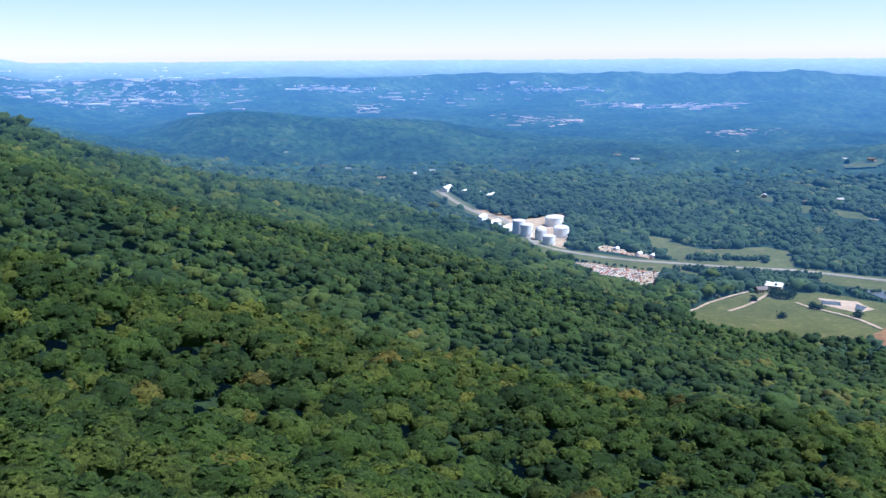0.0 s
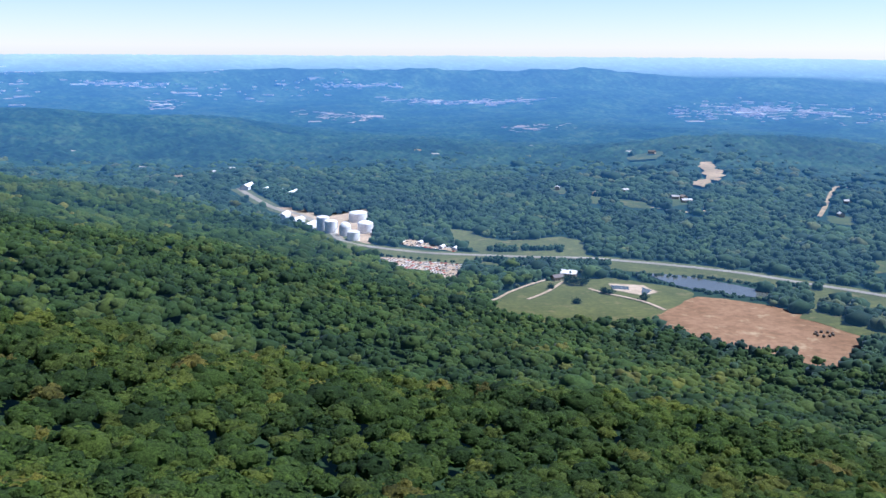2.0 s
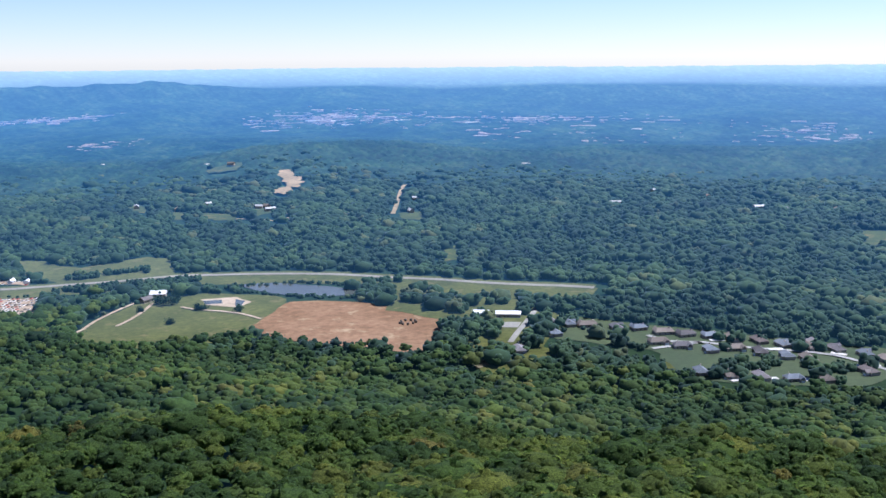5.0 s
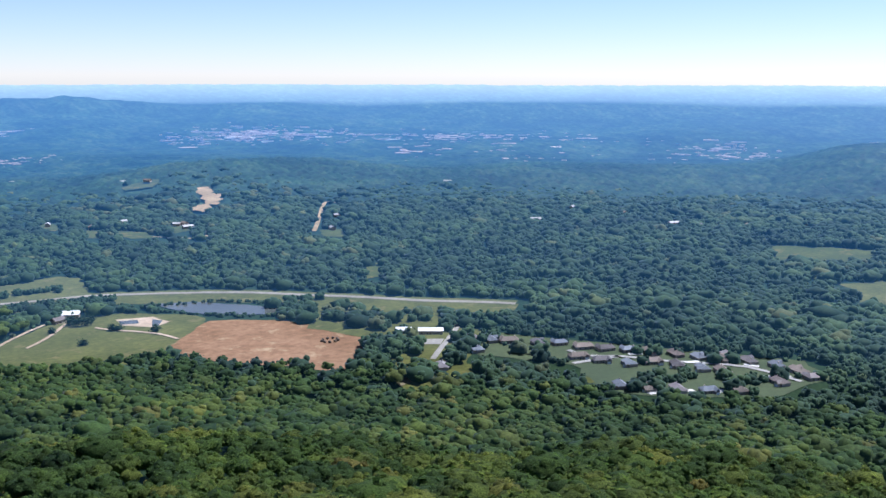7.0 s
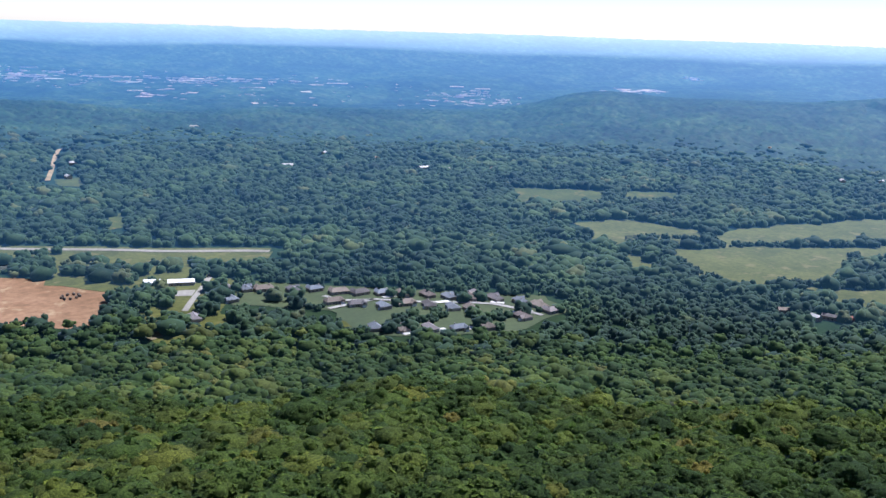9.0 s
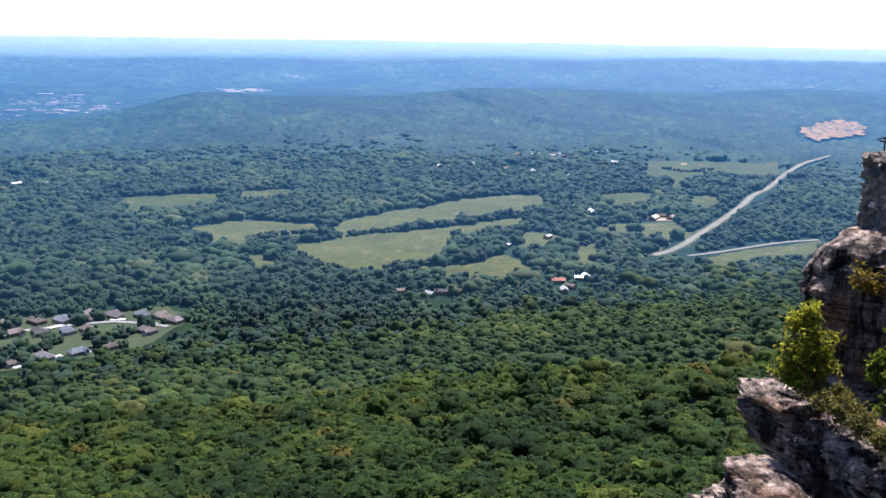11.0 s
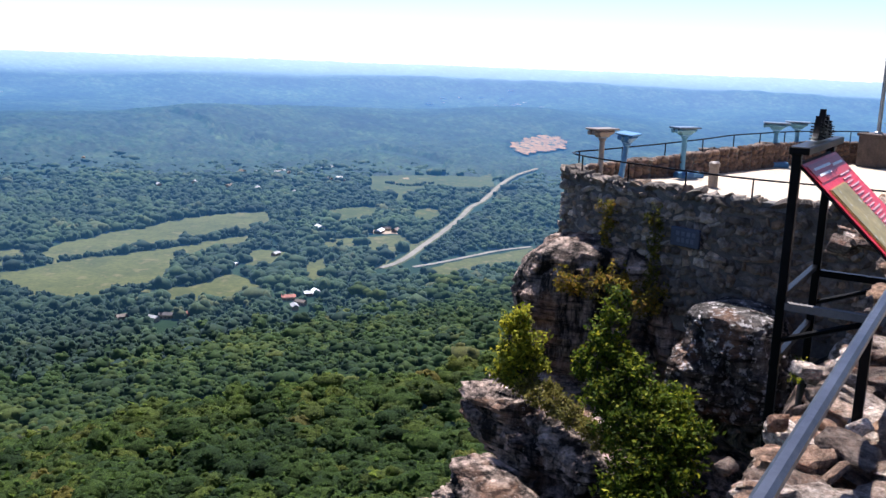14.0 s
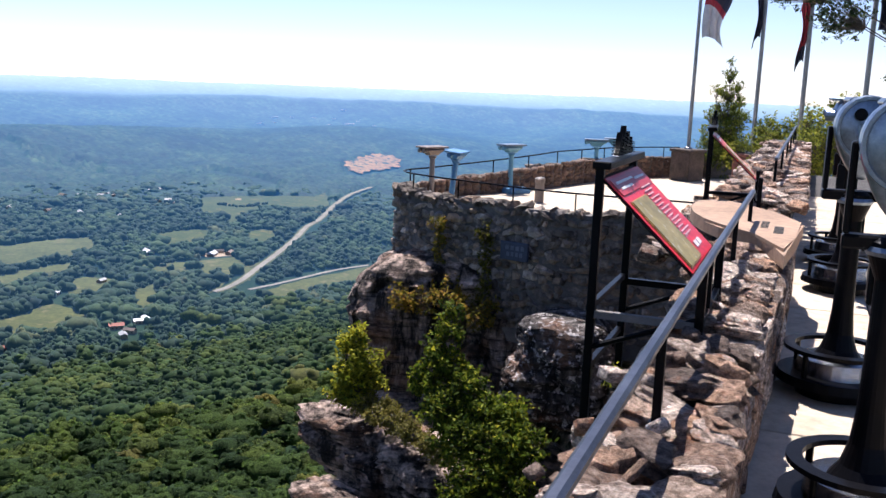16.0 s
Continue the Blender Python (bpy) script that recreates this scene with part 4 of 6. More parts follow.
leaf_pine = foliage("pine_needles", [(0.0, (0.02, 0.036, 0.016)), (0.5, (0.042, 0.066, 0.028)), (1.0, (0.075, 0.105, 0.045))], 0.2, 0.0, patch=0.8, grain=9)
leaf_cedar = foliage("cedar_leaves", [(0.0, (0.03, 0.05, 0.012)), (0.5, (0.12, 0.15, 0.026)), (1.0, (0.3, 0.31, 0.055))], 0.55, 0.0, patch=0.8, grain=9)

for m, v in ((black_iron, 0.08), (crag, 0.2), (terrace_stone, 0.2), (rubble, 0.3)):
    m.node_tree.nodes["Principled BSDF"].inputs["Specular IOR Level"].default_value = v

# the parapet runs along D, with the valley on the side of N
D, N = Vector((0.788, -0.6157, 0)), Vector((0.6157, 0.788, 0))
WALL_YAW = math.degrees(math.atan2(D.y, D.x))


def at(along, off, z=0.0):
    return D * along + N * off + Vector((0, 0, z))


def seat(along, off, z=0.0, turn=0.0):
    p = at(along, off, z)
    return pose(p.x, p.y, p.z, 0, 0, WALL_YAW + turn)


def stone_mesh(name, seed, mat, points=15, bevel=0.05):
    """A rough quarried stone of unit size: broken flat faces with worn edges."""
    rnd = random.Random(seed * 31 + 5)
    bm = bmesh.new()
    for k in range(points):
        p = Vector((rnd.gauss(0, 1), rnd.gauss(0, 1), rnd.gauss(0, 1))).normalized()
        q = (abs(p.x) ** 6 + abs(p.y) ** 6 + abs(p.z) ** 6) ** (-1 / 6)
        bm.verts.new(p * q * 0.5 * rnd.uniform(0.88, 1.06))
    for c in range(8):
        bm.verts.new(Vector(((c & 1) - 0.5, (c >> 1 & 1) - 0.5, (c >> 2) - 0.5)) * rnd.uniform(0.66, 0.96))
    r = bmesh.ops.convex_hull(bm, input=bm.verts[:])
    bmesh.ops.delete(bm, geom=[v for v in bm.verts if not v.link_faces], context="VERTS")
    bmesh.ops.dissolve_limit(bm, angle_limit=0.2, verts=bm.verts[:], edges=bm.edges[:])
    if bevel:
        bmesh.ops.bevel(bm, geom=bm.edges[:], offset=bevel, segments=1, affect="EDGES", clamp_overlap=True)
    bmesh.ops.triangulate(bm, faces=bm.faces[:])
    me = bpy.data.meshes.new(name)
    bm.to_mesh(me)
    bm.free()
    me.materials.append(mat)
    return me


def field_stone(name, seed, mat):
    """A rounded wall stone of unit size."""
    rnd = random.Random(seed * 17 + 3)
    bm = bmesh.new()
    for k in range(20):
        z = 1 - 2 * (k + 0.5) / 20
        a, e = k * 2.4 + rnd.uniform(-0.3, 0.3), math.sqrt(1 - z * z)
        p = Vector((e * math.cos(a), z, e * math.sin(a)))
        q = (abs(p.x) ** 5 + abs(p.y) ** 5 + abs(p.z) ** 5) ** -0.2
        bm.verts.new(p * q * 0.5 * rnd.uniform(0.72, 1.15))
    bmesh.ops.convex_hull(bm, input=bm.verts[:])
    bmesh.ops.delete(bm, geom=[v for v in bm.verts if not v.link_faces], context="VERTS")
    me = bpy.data.meshes.new(name)
    bm.to_mesh(me)
    bm.free()
    me.materials.append(mat)
    return me


def slab_stone(name, seed, mat):
    """A flaky capping slab of unit size: broken outline, split layers on its edge, uneven top."""
    o = Vector((seed * 3.7, seed * 8.1, seed * 1.9))
    bm = bmesh.new()
    bmesh.ops.create_icosphere(bm, subdivisions=3, radius=1.0)
    for v in bm.verts:
        p = v.co.normalized()
        q = p * (abs(p.x) ** 5 + abs(p.y) ** 5 + abs(p.z) ** 5) ** -0.2 * 0.5
        side = min(1.0, 2.2 * math.hypot(q.x, q.y))
        a = math.atan2(q.y, q.x)
        rim = 1 + 0.22 * noise.noise(Vector((math.cos(a) * 1.3, math.sin(a) * 1.3, 0)) + o) + 0.1 * noise.noise(Vector((math.cos(a) * 4, math.sin(a) * 4, 3)) + o)
        layer = 0.24 * noise.cell(Vector((o.x, a * 0.6, q.z * 5 + 0.4 * noise.noise(q * 3 + o)))) * side
        k = rim - layer + 0.05 * noise.noise(q * 9 + o)
        v.co = Vector((q.x * k, q.y * k, q.z * (1 + 0.3 * noise.noise(q * 2.4 + o)) + 0.1 * noise.noise(q * 4.5 - o)))
    me = bpy.data.meshes.new(name)
    bm.to_mesh(me)
    bm.free()
    me.materials.append(mat)
    return me


def place(name, me, m, parent):
    ob = new(name, me)
    ob.parent = parent
    ob.matrix_basis = m
    return ob


def big_rock(name, centre, size, seed, label, turn=0.0, sub=6, boxy=3.5, rough=0.2, mat=None, lean=0.0, shelf=0.05, blocks=0.09, tilt=0.0):
    """A crag: a boxy boulder with bedding ledges, cracks and worn edges."""
    bm = bmesh.new()
    bmesh.ops.create_icosphere(bm, subdivisions=sub, radius=1.0)
    o = Vector((seed * 11.7, seed * 4.3, seed * 2.9))
    sx, sy, sz = size
    for v in bm.verts:
        p = v.co.normalized()
        k = (abs(p.x) ** boxy + abs(p.y) ** boxy + abs(p.z) ** boxy) ** (-1 / boxy)
        q = p * k
        w = Vector((q.x * sx / 2, q.y * sy / 2, q.z * sz / 2))
        f = 1 + rough * (noise.noise(w * 0.35 + o) + 0.5 * noise.noise(w * 0.9 + o) + 0.25 * noise.noise(w * 2.1 + o) + 0.14 * noise.noise(w * 5 + o))
        bed = w.z + 0.25 * w.x * lean + 0.3 * noise.noise(w * 0.5 + o)
        step = noise.noise(Vector((o.x, 0, bed * 1.9))) + 0.6 * noise.noise(Vector((o.x, 5, bed * 5.2))) + 0.3 * noise.noise(Vector((o.x, 9, bed * 12)))
        crack = min(0.0, abs(noise.noise(Vector((w.x * 0.8, w.y * 0.8, w.z * 0.25)) + o)) - 0.07) * 2.2
        f += rough * 0.09 * noise.noise(w * 11 + o) + 0.018 * noise.turbulence(w * 2.6 + o, 3, True)
        side = math.sqrt(max(0.0, 1 - (p.z * 0.9) ** 2))
        j = w + 0.5 * Vector((noise.noise(w * 0.9 + o), noise.noise(w * 0.9 - o), noise.noise(w * 0.7 + 2 * o)))
        f += 0.055 * side * noise.noise(Vector((w.x * 2.4, w.y * 2.4, w.z * 0.3)) - o)
        f += blocks * side * (noise.cell(Vector((j.x * 0.75, j.y * 0.75, j.z * 1.1)) + o) + 0.5 * noise.cell(Vector((j.x * 1.9, j.y * 1.9, j.z * 3.4)) + o) + 0.22 * noise.cell(j * 6 + o))
        f += side * (shelf * 2.2 * step + crack)
        v.co = Vector((w.x * f, w.y * f, w.z * (1 + rough * 0.5 * noise.noise(w * 0.6 + o) + 0.04 * noise.noise(w * 3 + o))))
    ob = part(name, bm, mat or crag)
    ob.matrix_basis = pose(*centre, 0, tilt, turn)
    return tagged(ob, label, "rock")


def leaves(points, size, rnd, droop=0.2, tint=0.5):
    """Leaf blades at the given points: arrays for mesh_object."""
    p = np.asarray(points)
    n = len(p)
    nrm = rnd.normal(size=(n, 3)) + np.array([0, 0, 0.9])
    nrm /= np.linalg.norm(nrm, axis=1)[:, None]
    a = np.cross(nrm, rnd.normal(size=(n, 3)))
    a /= np.linalg.norm(a, axis=1)[:, None]
    b = np.cross(nrm, a)
    w = (size * rnd.uniform(0.6, 1.3, n))[:, None]
    v = np.stack([p - a * w, p + b * w * 0.45 - nrm * w * droop * 0.3, p + a * w - nrm * w * droop, p - b * w * 0.45 - nrm * w * droop * 0.3], 1).reshape(-1, 3)
    f = np.arange(n * 4).reshape(-1, 4)
    t = np.repeat(np.clip(tint + rnd.normal(0, 0.22, n), 0, 1), 4)
    return v, f, t


def shrub(name, base, lobes, count, size, mat, label, seed, tint=0.5, category="bush", stems=5):
    """A shrub: stems from the base to each lobe, with clumped sprays of leaves round the lobes."""
    rnd = np.random.default_rng(seed)
    root = thing(name, pose(*base), label, category)
    bm = bmesh.new()
    pts = []
    tot = sum(l[3] ** 2 for l in lobes)
    for lx, ly, lz, lr in lobes:
        tube(bm, (0, 0, -0.1), (lx * 0.92, ly * 0.92, lz * 0.92), 0.04 * lr + 0.012, 0.012, 6)
        k = max(4, int(count * lr * lr / tot / 14))
        for _ in range(k):
            d = rnd.normal(size=3)
            d /= np.linalg.norm(d)
            c = np.array([lx, ly, lz]) + d * lr * rnd.uniform(0.45, 1.05) * np.array([1, 1, 0.85])
            tube(bm, (lx * 0.92, ly * 0.92, lz * 0.92), tuple(c), 0.008, 0.003, 4, False)
            along = d * 0.6 + np.array([0, 0, 0.25]) + rnd.normal(size=3) * 0.3
            for q in range(14):
                pts.append(c + along * (q / 13 - 0.5) * size * 5 + rnd.normal(size=3) * size * 0.75)
    part("stem", bm, bark, root)
    v, f, t = leaves(pts, size, rnd, tint=tint)
    fol = mesh_object("foliage", v, f, mat, t)
    fol.parent = root
    return root


# ---- walkway and parapet ----
bm = bmesh.new()
box(bm, -6, -3.2, -0.5, 20, 0.3, -0.03)
walk_floor = tagged(part("floor", bm, mortar), "sunlit cream paved lookout walkway", "walkway", kind="structure")
walk_floor.matrix_basis = seat(0, 0)
bm = bmesh.new()
box(bm, -8, 0.18, -7.0, 9.4, 0.43, 0.47)
parapet = tagged(part("wall_parapet", bm, mortar), "low rubble stone parapet with uneven capstones", "wall", kind="structure")
parapet.matrix_basis = seat(0, 0)
bm = bmesh.new()
box(bm, 9.4, 0.1, -4.0, 23, 0.75, 0.5)
parapet2 = tagged(part("wall_parapet_far", bm, mortar), "rubble stone wall beyond the tablet", "wall", kind="structure")
parapet2.matrix_basis = seat(0, 0)


def pipe_rail(name, a0, a1, off, z, stops, foot, label):
    """A flat-topped handrail on square posts."""
    root = thing(name, seat(0, 0), label, "railing")
    bm = bmesh.new()
    box(bm, a0, off - 0.017, z - 0.016, a1, off + 0.017, z + 0.016, 0.009)
    part("rail", bm, rail_paint, root, "worn grey flat metal rail")
    for a in stops:
        bm = bmesh.new()
        box(bm, a - 0.013, off - 0.013, foot, a + 0.013, off + 0.013, z - 0.018, 0.002)
        box(bm, a - 0.022, off - 0.022, foot - 0.02, a + 0.022, off + 0.022, foot + 0.012, 0.002)
        part("post", bm, black_iron, root)
    return root


pipe_rail("handrail", -3.0, 6.92, 0.333, 0.83, (-1.5, -0.1, 1.3, 2.65, 4.0, 5.4, 6.8), 0.55, "worn grey metal handrail on black posts over the parapet")
pipe_rail("handrail", 10.2, 22.0, 0.3, 0.86, (10.3, 12.6, 15, 17.4, 19.8, 21.8), 0.5, "metal handrail on the far rubble wall")


def iron_sign(m, label):
    """An inclined reading panel on a black iron frame, with a pine-shaped ornament on its top bar."""
    root = thing("information_sign", m, label, "sign", "signs on the parapet")
    L = 0.74
    top, bot = Vector((0, 0.43, 1.145)), Vector((0, 0.06, 0.8))
    for x in (0, L):
        bm = bmesh.new()
        box(bm, x - 0.017, 0.43, -0.1, x + 0.017, 0.464, 1.2, 0.003)
        part("post", bm, black_iron, root)
        bm = bmesh.new()
        box(bm, x - 0.018, 0.0, 0.3, x + 0.018, 0.035, 0.82, 0.003)
        part("post", bm, black_iron, root)
        bm = bmesh.new()
        box(bm, x - 0.015, 0.0, 0.58, x + 0.015, 0.44, 0.61)
        part("brace", bm, strut_sunlit if not x else black_iron, root, "" if x else "iron strut coloured grey as if sunlit")
        bm = bmesh.new()
        tube(bm, (x, 0.45, 0.45), (x, 0.02, 0.62), 0.012, seg=6)
        part("brace", bm, black_iron, root)
    for z, y in ((1.19, 0.455), (0.62, 0.455), (0.36, 0.455), (0.6, 0.018)):
        bm = bmesh.new()
        box(bm, -0.01, y - 0.013, z - 0.013, L + 0.01, y + 0.013, z + 0.013, 0.002)
        part("crossbar", bm, black_iron, root)
    bm = bmesh.new()
    box(bm, -0.03, 0.4, 1.185, L + 0.03, 0.475, 1.215, 0.004)
    part("top_bar", bm, black_iron, root)
    slope = (bot - top).normalized()
    up = Vector((0, -slope.z, slope.y))
    if up.z < 0:
        up = -up
    S = (bot - top).length
    M = Matrix(((1, 0, 0, 0), (0, slope.y, up.y, top.y), (0, slope.z, up.z, top.z), (0, 0, 0, 1)))

    def sheet(x0, s0, x1, s1, lift, mat, name, lab=""):
        b = bmesh.new()
        box(b, x0 * L, s0 * S, lift - 0.004, x1 * L, s1 * S, lift, 0, M)
        bmesh.ops.recalc_face_normals(b, faces=b.faces[:])
        return part(name, b, mat, root, lab)

    sheet(-0.02, -0.03, 1.02, 1.04, -0.004, black_iron, "tray", "black metal panel tray")
    panel = sheet(0.0, 0.0, 1.0, 1.0, 0.004, sign_red, "panel", "glossy red printed panel")
    sheet(0.03, 0.03, 0.97, 0.2, 0.009, sign_dark, "title_band", "dark red title band").parent = panel
    sheet(0.05, 0.27, 0.5, 0.97, 0.009, sign_gold, "picture_border").parent = panel
    sheet(0.06, 0.28, 0.49, 0.955, 0.013, sign_photo, "picture", "green landscape picture").parent = panel
    for k in range(14):
        s0 = 0.2 + 0.042 * k
        sheet(0.56, s0, 0.86 - 0.05 * (k % 3), s0 + 0.012, 0.009, sign_pale, "text_line").parent = panel
    for x0 in (0.6, 0.72):
        sheet(x0, 0.84, x0 + 0.1, 0.9, 0.009, sign_white, "text_line").parent = panel
    for x0, x1, s0 in ((0.1, 0.55, 0.07), (0.1, 0.42, 0.13), (0.6, 0.9, 0.09)):
        sheet(x0, s0, x1, s0 + 0.022, 0.012, sign_white, "text_line").parent = panel
    # iron pines on the top bar
    for px, h in ((0.34, 0.115), (0.26, 0.085), (0.43, 0.09), (0.5, 0.06)):
        b = bmesh.new()
        for q in range(6):
            z0, w = 1.225 + h * q / 7, 0.6 * h * (1 - q / 7)
            vs = [b.verts.new((px + e * w, 0.43 + 0.012 * f, z0 + (0 if abs(e) else h * 0.34))) for f in (-1, 1) for e in (-1, 1, 0)]
            b.faces.new(vs[:3])
            b.faces.new(vs[3:][::-1])
            for i, j in ((0, 1), (1, 2), (2, 0)):
                b.faces.new((vs[i], vs[j], vs[j + 3], vs[i + 3]))
            box(b, px - w * 0.5, 0.405, z0 + h * 0.03, px + w * 0.5, 0.455, z0 + h * 0.09)
        part("pine_ornament", b, black_iron, root, "black cast-iron pine tree ornament")
    return root


sign1 = iron_sign(seat(3.72, 0.315), "red inclined information sign on a black iron frame above the parapet")
copy_thing(sign1, seat(8.26, 0.33, 0.0, 4.5))["label"] = "second red information sign on a black iron frame, by the flagpoles"
# stone tablet on the widened wall
bm = bmesh.new()
pts = [(5.54, 0.07), (6.2, 0.02), (6.97, -0.02), (7.4, 0.16), (7.85, 0.4), (8.0, 0.54), (8.03, 0.67), (7.9, 0.78), (7.69, 0.82), (7.4, 0.8), (7.06, 0.74), (6.75, 0.63), (6.5, 0.51), (6.4, 0.38), (6.23, 0.25), (5.82, 0.13)]
lo = [bm.verts.new((a, o, 0.54)) for a, o in pts]
hi = [bm.verts.new((a, o, 0.635)) for a, o in pts]
bm.faces.new(lo[::-1])
bm.faces.new(hi)
for q in range(len(pts)):
    w = (q + 1) % len(pts)
    bm.faces.new((lo[q], lo[w], hi[w], hi[q]))
bmesh.ops.bevel(bm, geom=[e for e in bm.edges if e.verts[0].co.z > 0.6 and e.verts[1].co.z > 0.6], offset=0.02, segments=2, affect="EDGES")
root = thing("stone_tablet", seat(0, 0), "smooth tan stone tablet with worn inscription on the wall", "stone tablet")
part("slab", bm, tan_slab, root)
for k in range(5):
    bm = bmesh.new()
    box(bm, 6.3 + 0.07 * k, 0.1, 0.633, 6.345 + 0.07 * k, 0.16, 0.638)
    part("inscription_bar", bm, mortar, root)
    bm = bmesh.new()
    box(bm, 6.52 + 0.07 * k, 0.2, 0.633, 6.56 + 0.07 * k, 0.25, 0.638)
    part("inscription_bar", bm, mortar, root)
bm = bmesh.new()
f = bm.faces.new([bm.verts.new((a, o, -3.5)) for a, o in ((4.4, 0.27), (5.7, 0.1), (7.3, 0.08), (7.75, 0.4), (7.75, 0.62), (4.4, 0.45))])
g = bmesh.ops.extrude_face_region(bm, geom=[f])
bmesh.ops.translate(bm, vec=(0, 0, 4.0), verts=[v for v in g["geom"] if isinstance(v, bmesh.types.BMVert)])
bmesh.ops.recalc_face_normals(bm, faces=bm.faces[:])
ob = tagged(part("wall_bulge", bm, mortar), "widened rubble wall carrying the tablet", "wall", kind="structure")
ob.matrix_basis = seat(0, 0)


# ---- coin viewers ----
def footring(root, mat):
    """A cast base: disc, drum, open step ring and trumpet foot."""
    for r0, r1, z0, z1, name in ((0.19, 0.19, 0.0, 0.07, "base_foot"), (0.295, 0.285, 0.07, 0.115, "base_disc"), (0.2, 0.19, 0.115, 0.19, "drum")):
        bm = bmesh.new()
        bmesh.ops.create_cone(bm, cap_ends=True, segments=28, radius1=r0, radius2=r1, depth=z1 - z0, matrix=Matrix.Translation((0, 0, (z0 + z1) / 2)))
        part(name, bm, steel if name == "drum" else mat, root, "polished steel drum" if name == "drum" else "")
    bm = bmesh.new()
    seg = 32
    ringv = [[bm.verts.new((math.cos(6.2832 * q / seg) * r, math.sin(6.2832 * q / seg) * r, z)) for r, z in ((0.21, 0.23), (0.265, 0.23), (0.265, 0.25), (0.21, 0.25))] for q in range(seg)]
    for q in range(seg):
        a, b = ringv[q], ringv[(q + 1) % seg]
        for i in range(4):
            bm.faces.new((a[i], b[i], b[(i + 1) % 4], a[(i + 1) % 4]))
    part("step_ring", bm, mat, root, "worn round step ring")
    for q in range(4):
        bm = bmesh.new()
        a = 0.8 + q * 1.5708
        tube(bm, (math.cos(a) * 0.245, math.sin(a) * 0.245, 0.06), (math.cos(a) * 0.245, math.sin(a) * 0.245, 0.23), 0.014, seg=8)
        part("ring_stay", bm, mat, root)


def lathe(profile, seg=24):
    bm = bmesh.new()
    rows = [[bm.verts.new((r * math.cos(6.2832 * q / seg), r * math.sin(6.2832 * q / seg), z)) for q in range(seg)] for r, z in profile]
    for a, b in zip(rows, rows[1:]):
        for q in range(seg):
            bm.faces.new((a[q], a[(q + 1) % seg], b[(q + 1) % seg], b[q]))
    bm.faces.new(rows[0][::-1])
    bm.faces.new(rows[-1])
    return bm


def walkway_viewer(m, label):
    root = thing("coin_viewer", m, label, "coin viewer", "coin viewers on the walkway")
    footring(root, black_iron)
    part("pillar", lathe([(0.19, 0.12), (0.13, 0.18), (0.088, 0.24), (0.064, 0.32), (0.052, 0.44), (0.046, 0.65), (0.044, 0.9), (0.075, 0.98), (0.075, 1.03), (0.05, 1.05)]), black_iron, root, smooth=False)
    part("collar", lathe([(0.08, 0.985), (0.088, 1.0), (0.08, 1.015)]), silver, root, "bright worn collar")
    bm = bmesh.new()
    for sx in (-1, 1):
        box(bm, sx * 0.15 - 0.012, -0.028, 1.05, sx * 0.15 + 0.012, 0.028, 1.36, 0.006)
    box(bm, -0.162, -0.035, 1.0, 0.162, 0.035, 1.05, 0.008)
    box(bm, -0.06, 0.02, 0.8, 0.06, 0.1, 1.0, 0.01)
    part("yoke", bm, black_iron, root)
    # the head: a deep oval housing, looking along +y
    bm = bmesh.new()
    seg = 28
    prof = [(-0.135, 0.86), (-0.125, 0.97), (-0.1, 1.0), (0.0, 0.97), (0.09, 0.8), (0.14, 0.6)]
    rows = [[bm.verts.new((0.147 * k * math.cos(6.2832 * q / seg) * (1 - 0.3 * max(0.0, -math.sin(6.2832 * q / seg))), y, 1.36 + k * (0.158 if q < seg / 2 else 0.25) * math.sin(6.2832 * q / seg))) for q in range(seg)] for y, k in prof]
    for a, b in zip(rows, rows[1:]):
        for q in range(seg):
            bm.faces.new((a[q], b[q], b[(q + 1) % seg], a[(q + 1) % seg]))
    bm.faces.new(rows[0])
    bm.faces.new(rows[-1][::-1])
    head = part("housing", bm, silver, root, "worn silver oval housing", True)
    bm = bmesh.new()
    rim = [[bm.verts.new((0.147 * k * math.cos(6.2832 * q / seg), y, 1.36 + 0.157 * k * math.sin(6.2832 * q / seg))) for q in range(seg)] for y, k in ((-0.13, 1.0), (-0.15, 0.97), (-0.15, 0.88), (-0.137, 0.86))]
    for a, b in zip(rim, rim[1:]):
        for q in range(seg):
            bm.faces.new((a[q], a[(q + 1) % seg], b[(q + 1) % seg], b[q]))
    part("face_rim", bm, silver, head, "polished rim of the face plate")
    for sx in (-0.035, 0.035):
        bm = bmesh.new()
        tube(bm, (sx * 1.3, -0.12, 1.42), (sx * 1.3, -0.19, 1.425), 0.024, 0.03, 16)
        part("eyepiece", bm, black_iron, head, "black rubber eyepiece")
        bm = bmesh.new()
        tube(bm, (sx * 1.6, 0.12, 1.36), (sx * 1.6, 0.22, 1.36), 0.04, 0.045, 16)
        part("lens_barrel", bm, silver, head)
    bm = bmesh.new()
    box(bm, -0.045, -0.165, 1.3, 0.045, -0.13, 1.38, 0.006)
    part("coin_slot", bm, silver, head, "square coin plate")
    bm = bmesh.new()
    box(bm, -0.085, -0.06, 1.475, 0.085, 0.2, 1.505, 0.012)
    part("hood", bm, silver, head, "flat silver hood")
    return root


v1 = walkway_viewer(pose(2.543, -2.36, 0, 0, 0, -127), "black-pillared coin viewer with a worn silver head")
for (vx, vy), turn in (((3.867, -3.326), -122), ((6.045, -5.143), -65), ((7.154, -6.012), -60)):
    copy_thing(v1, pose(vx, vy, 0, 0, 0, turn))

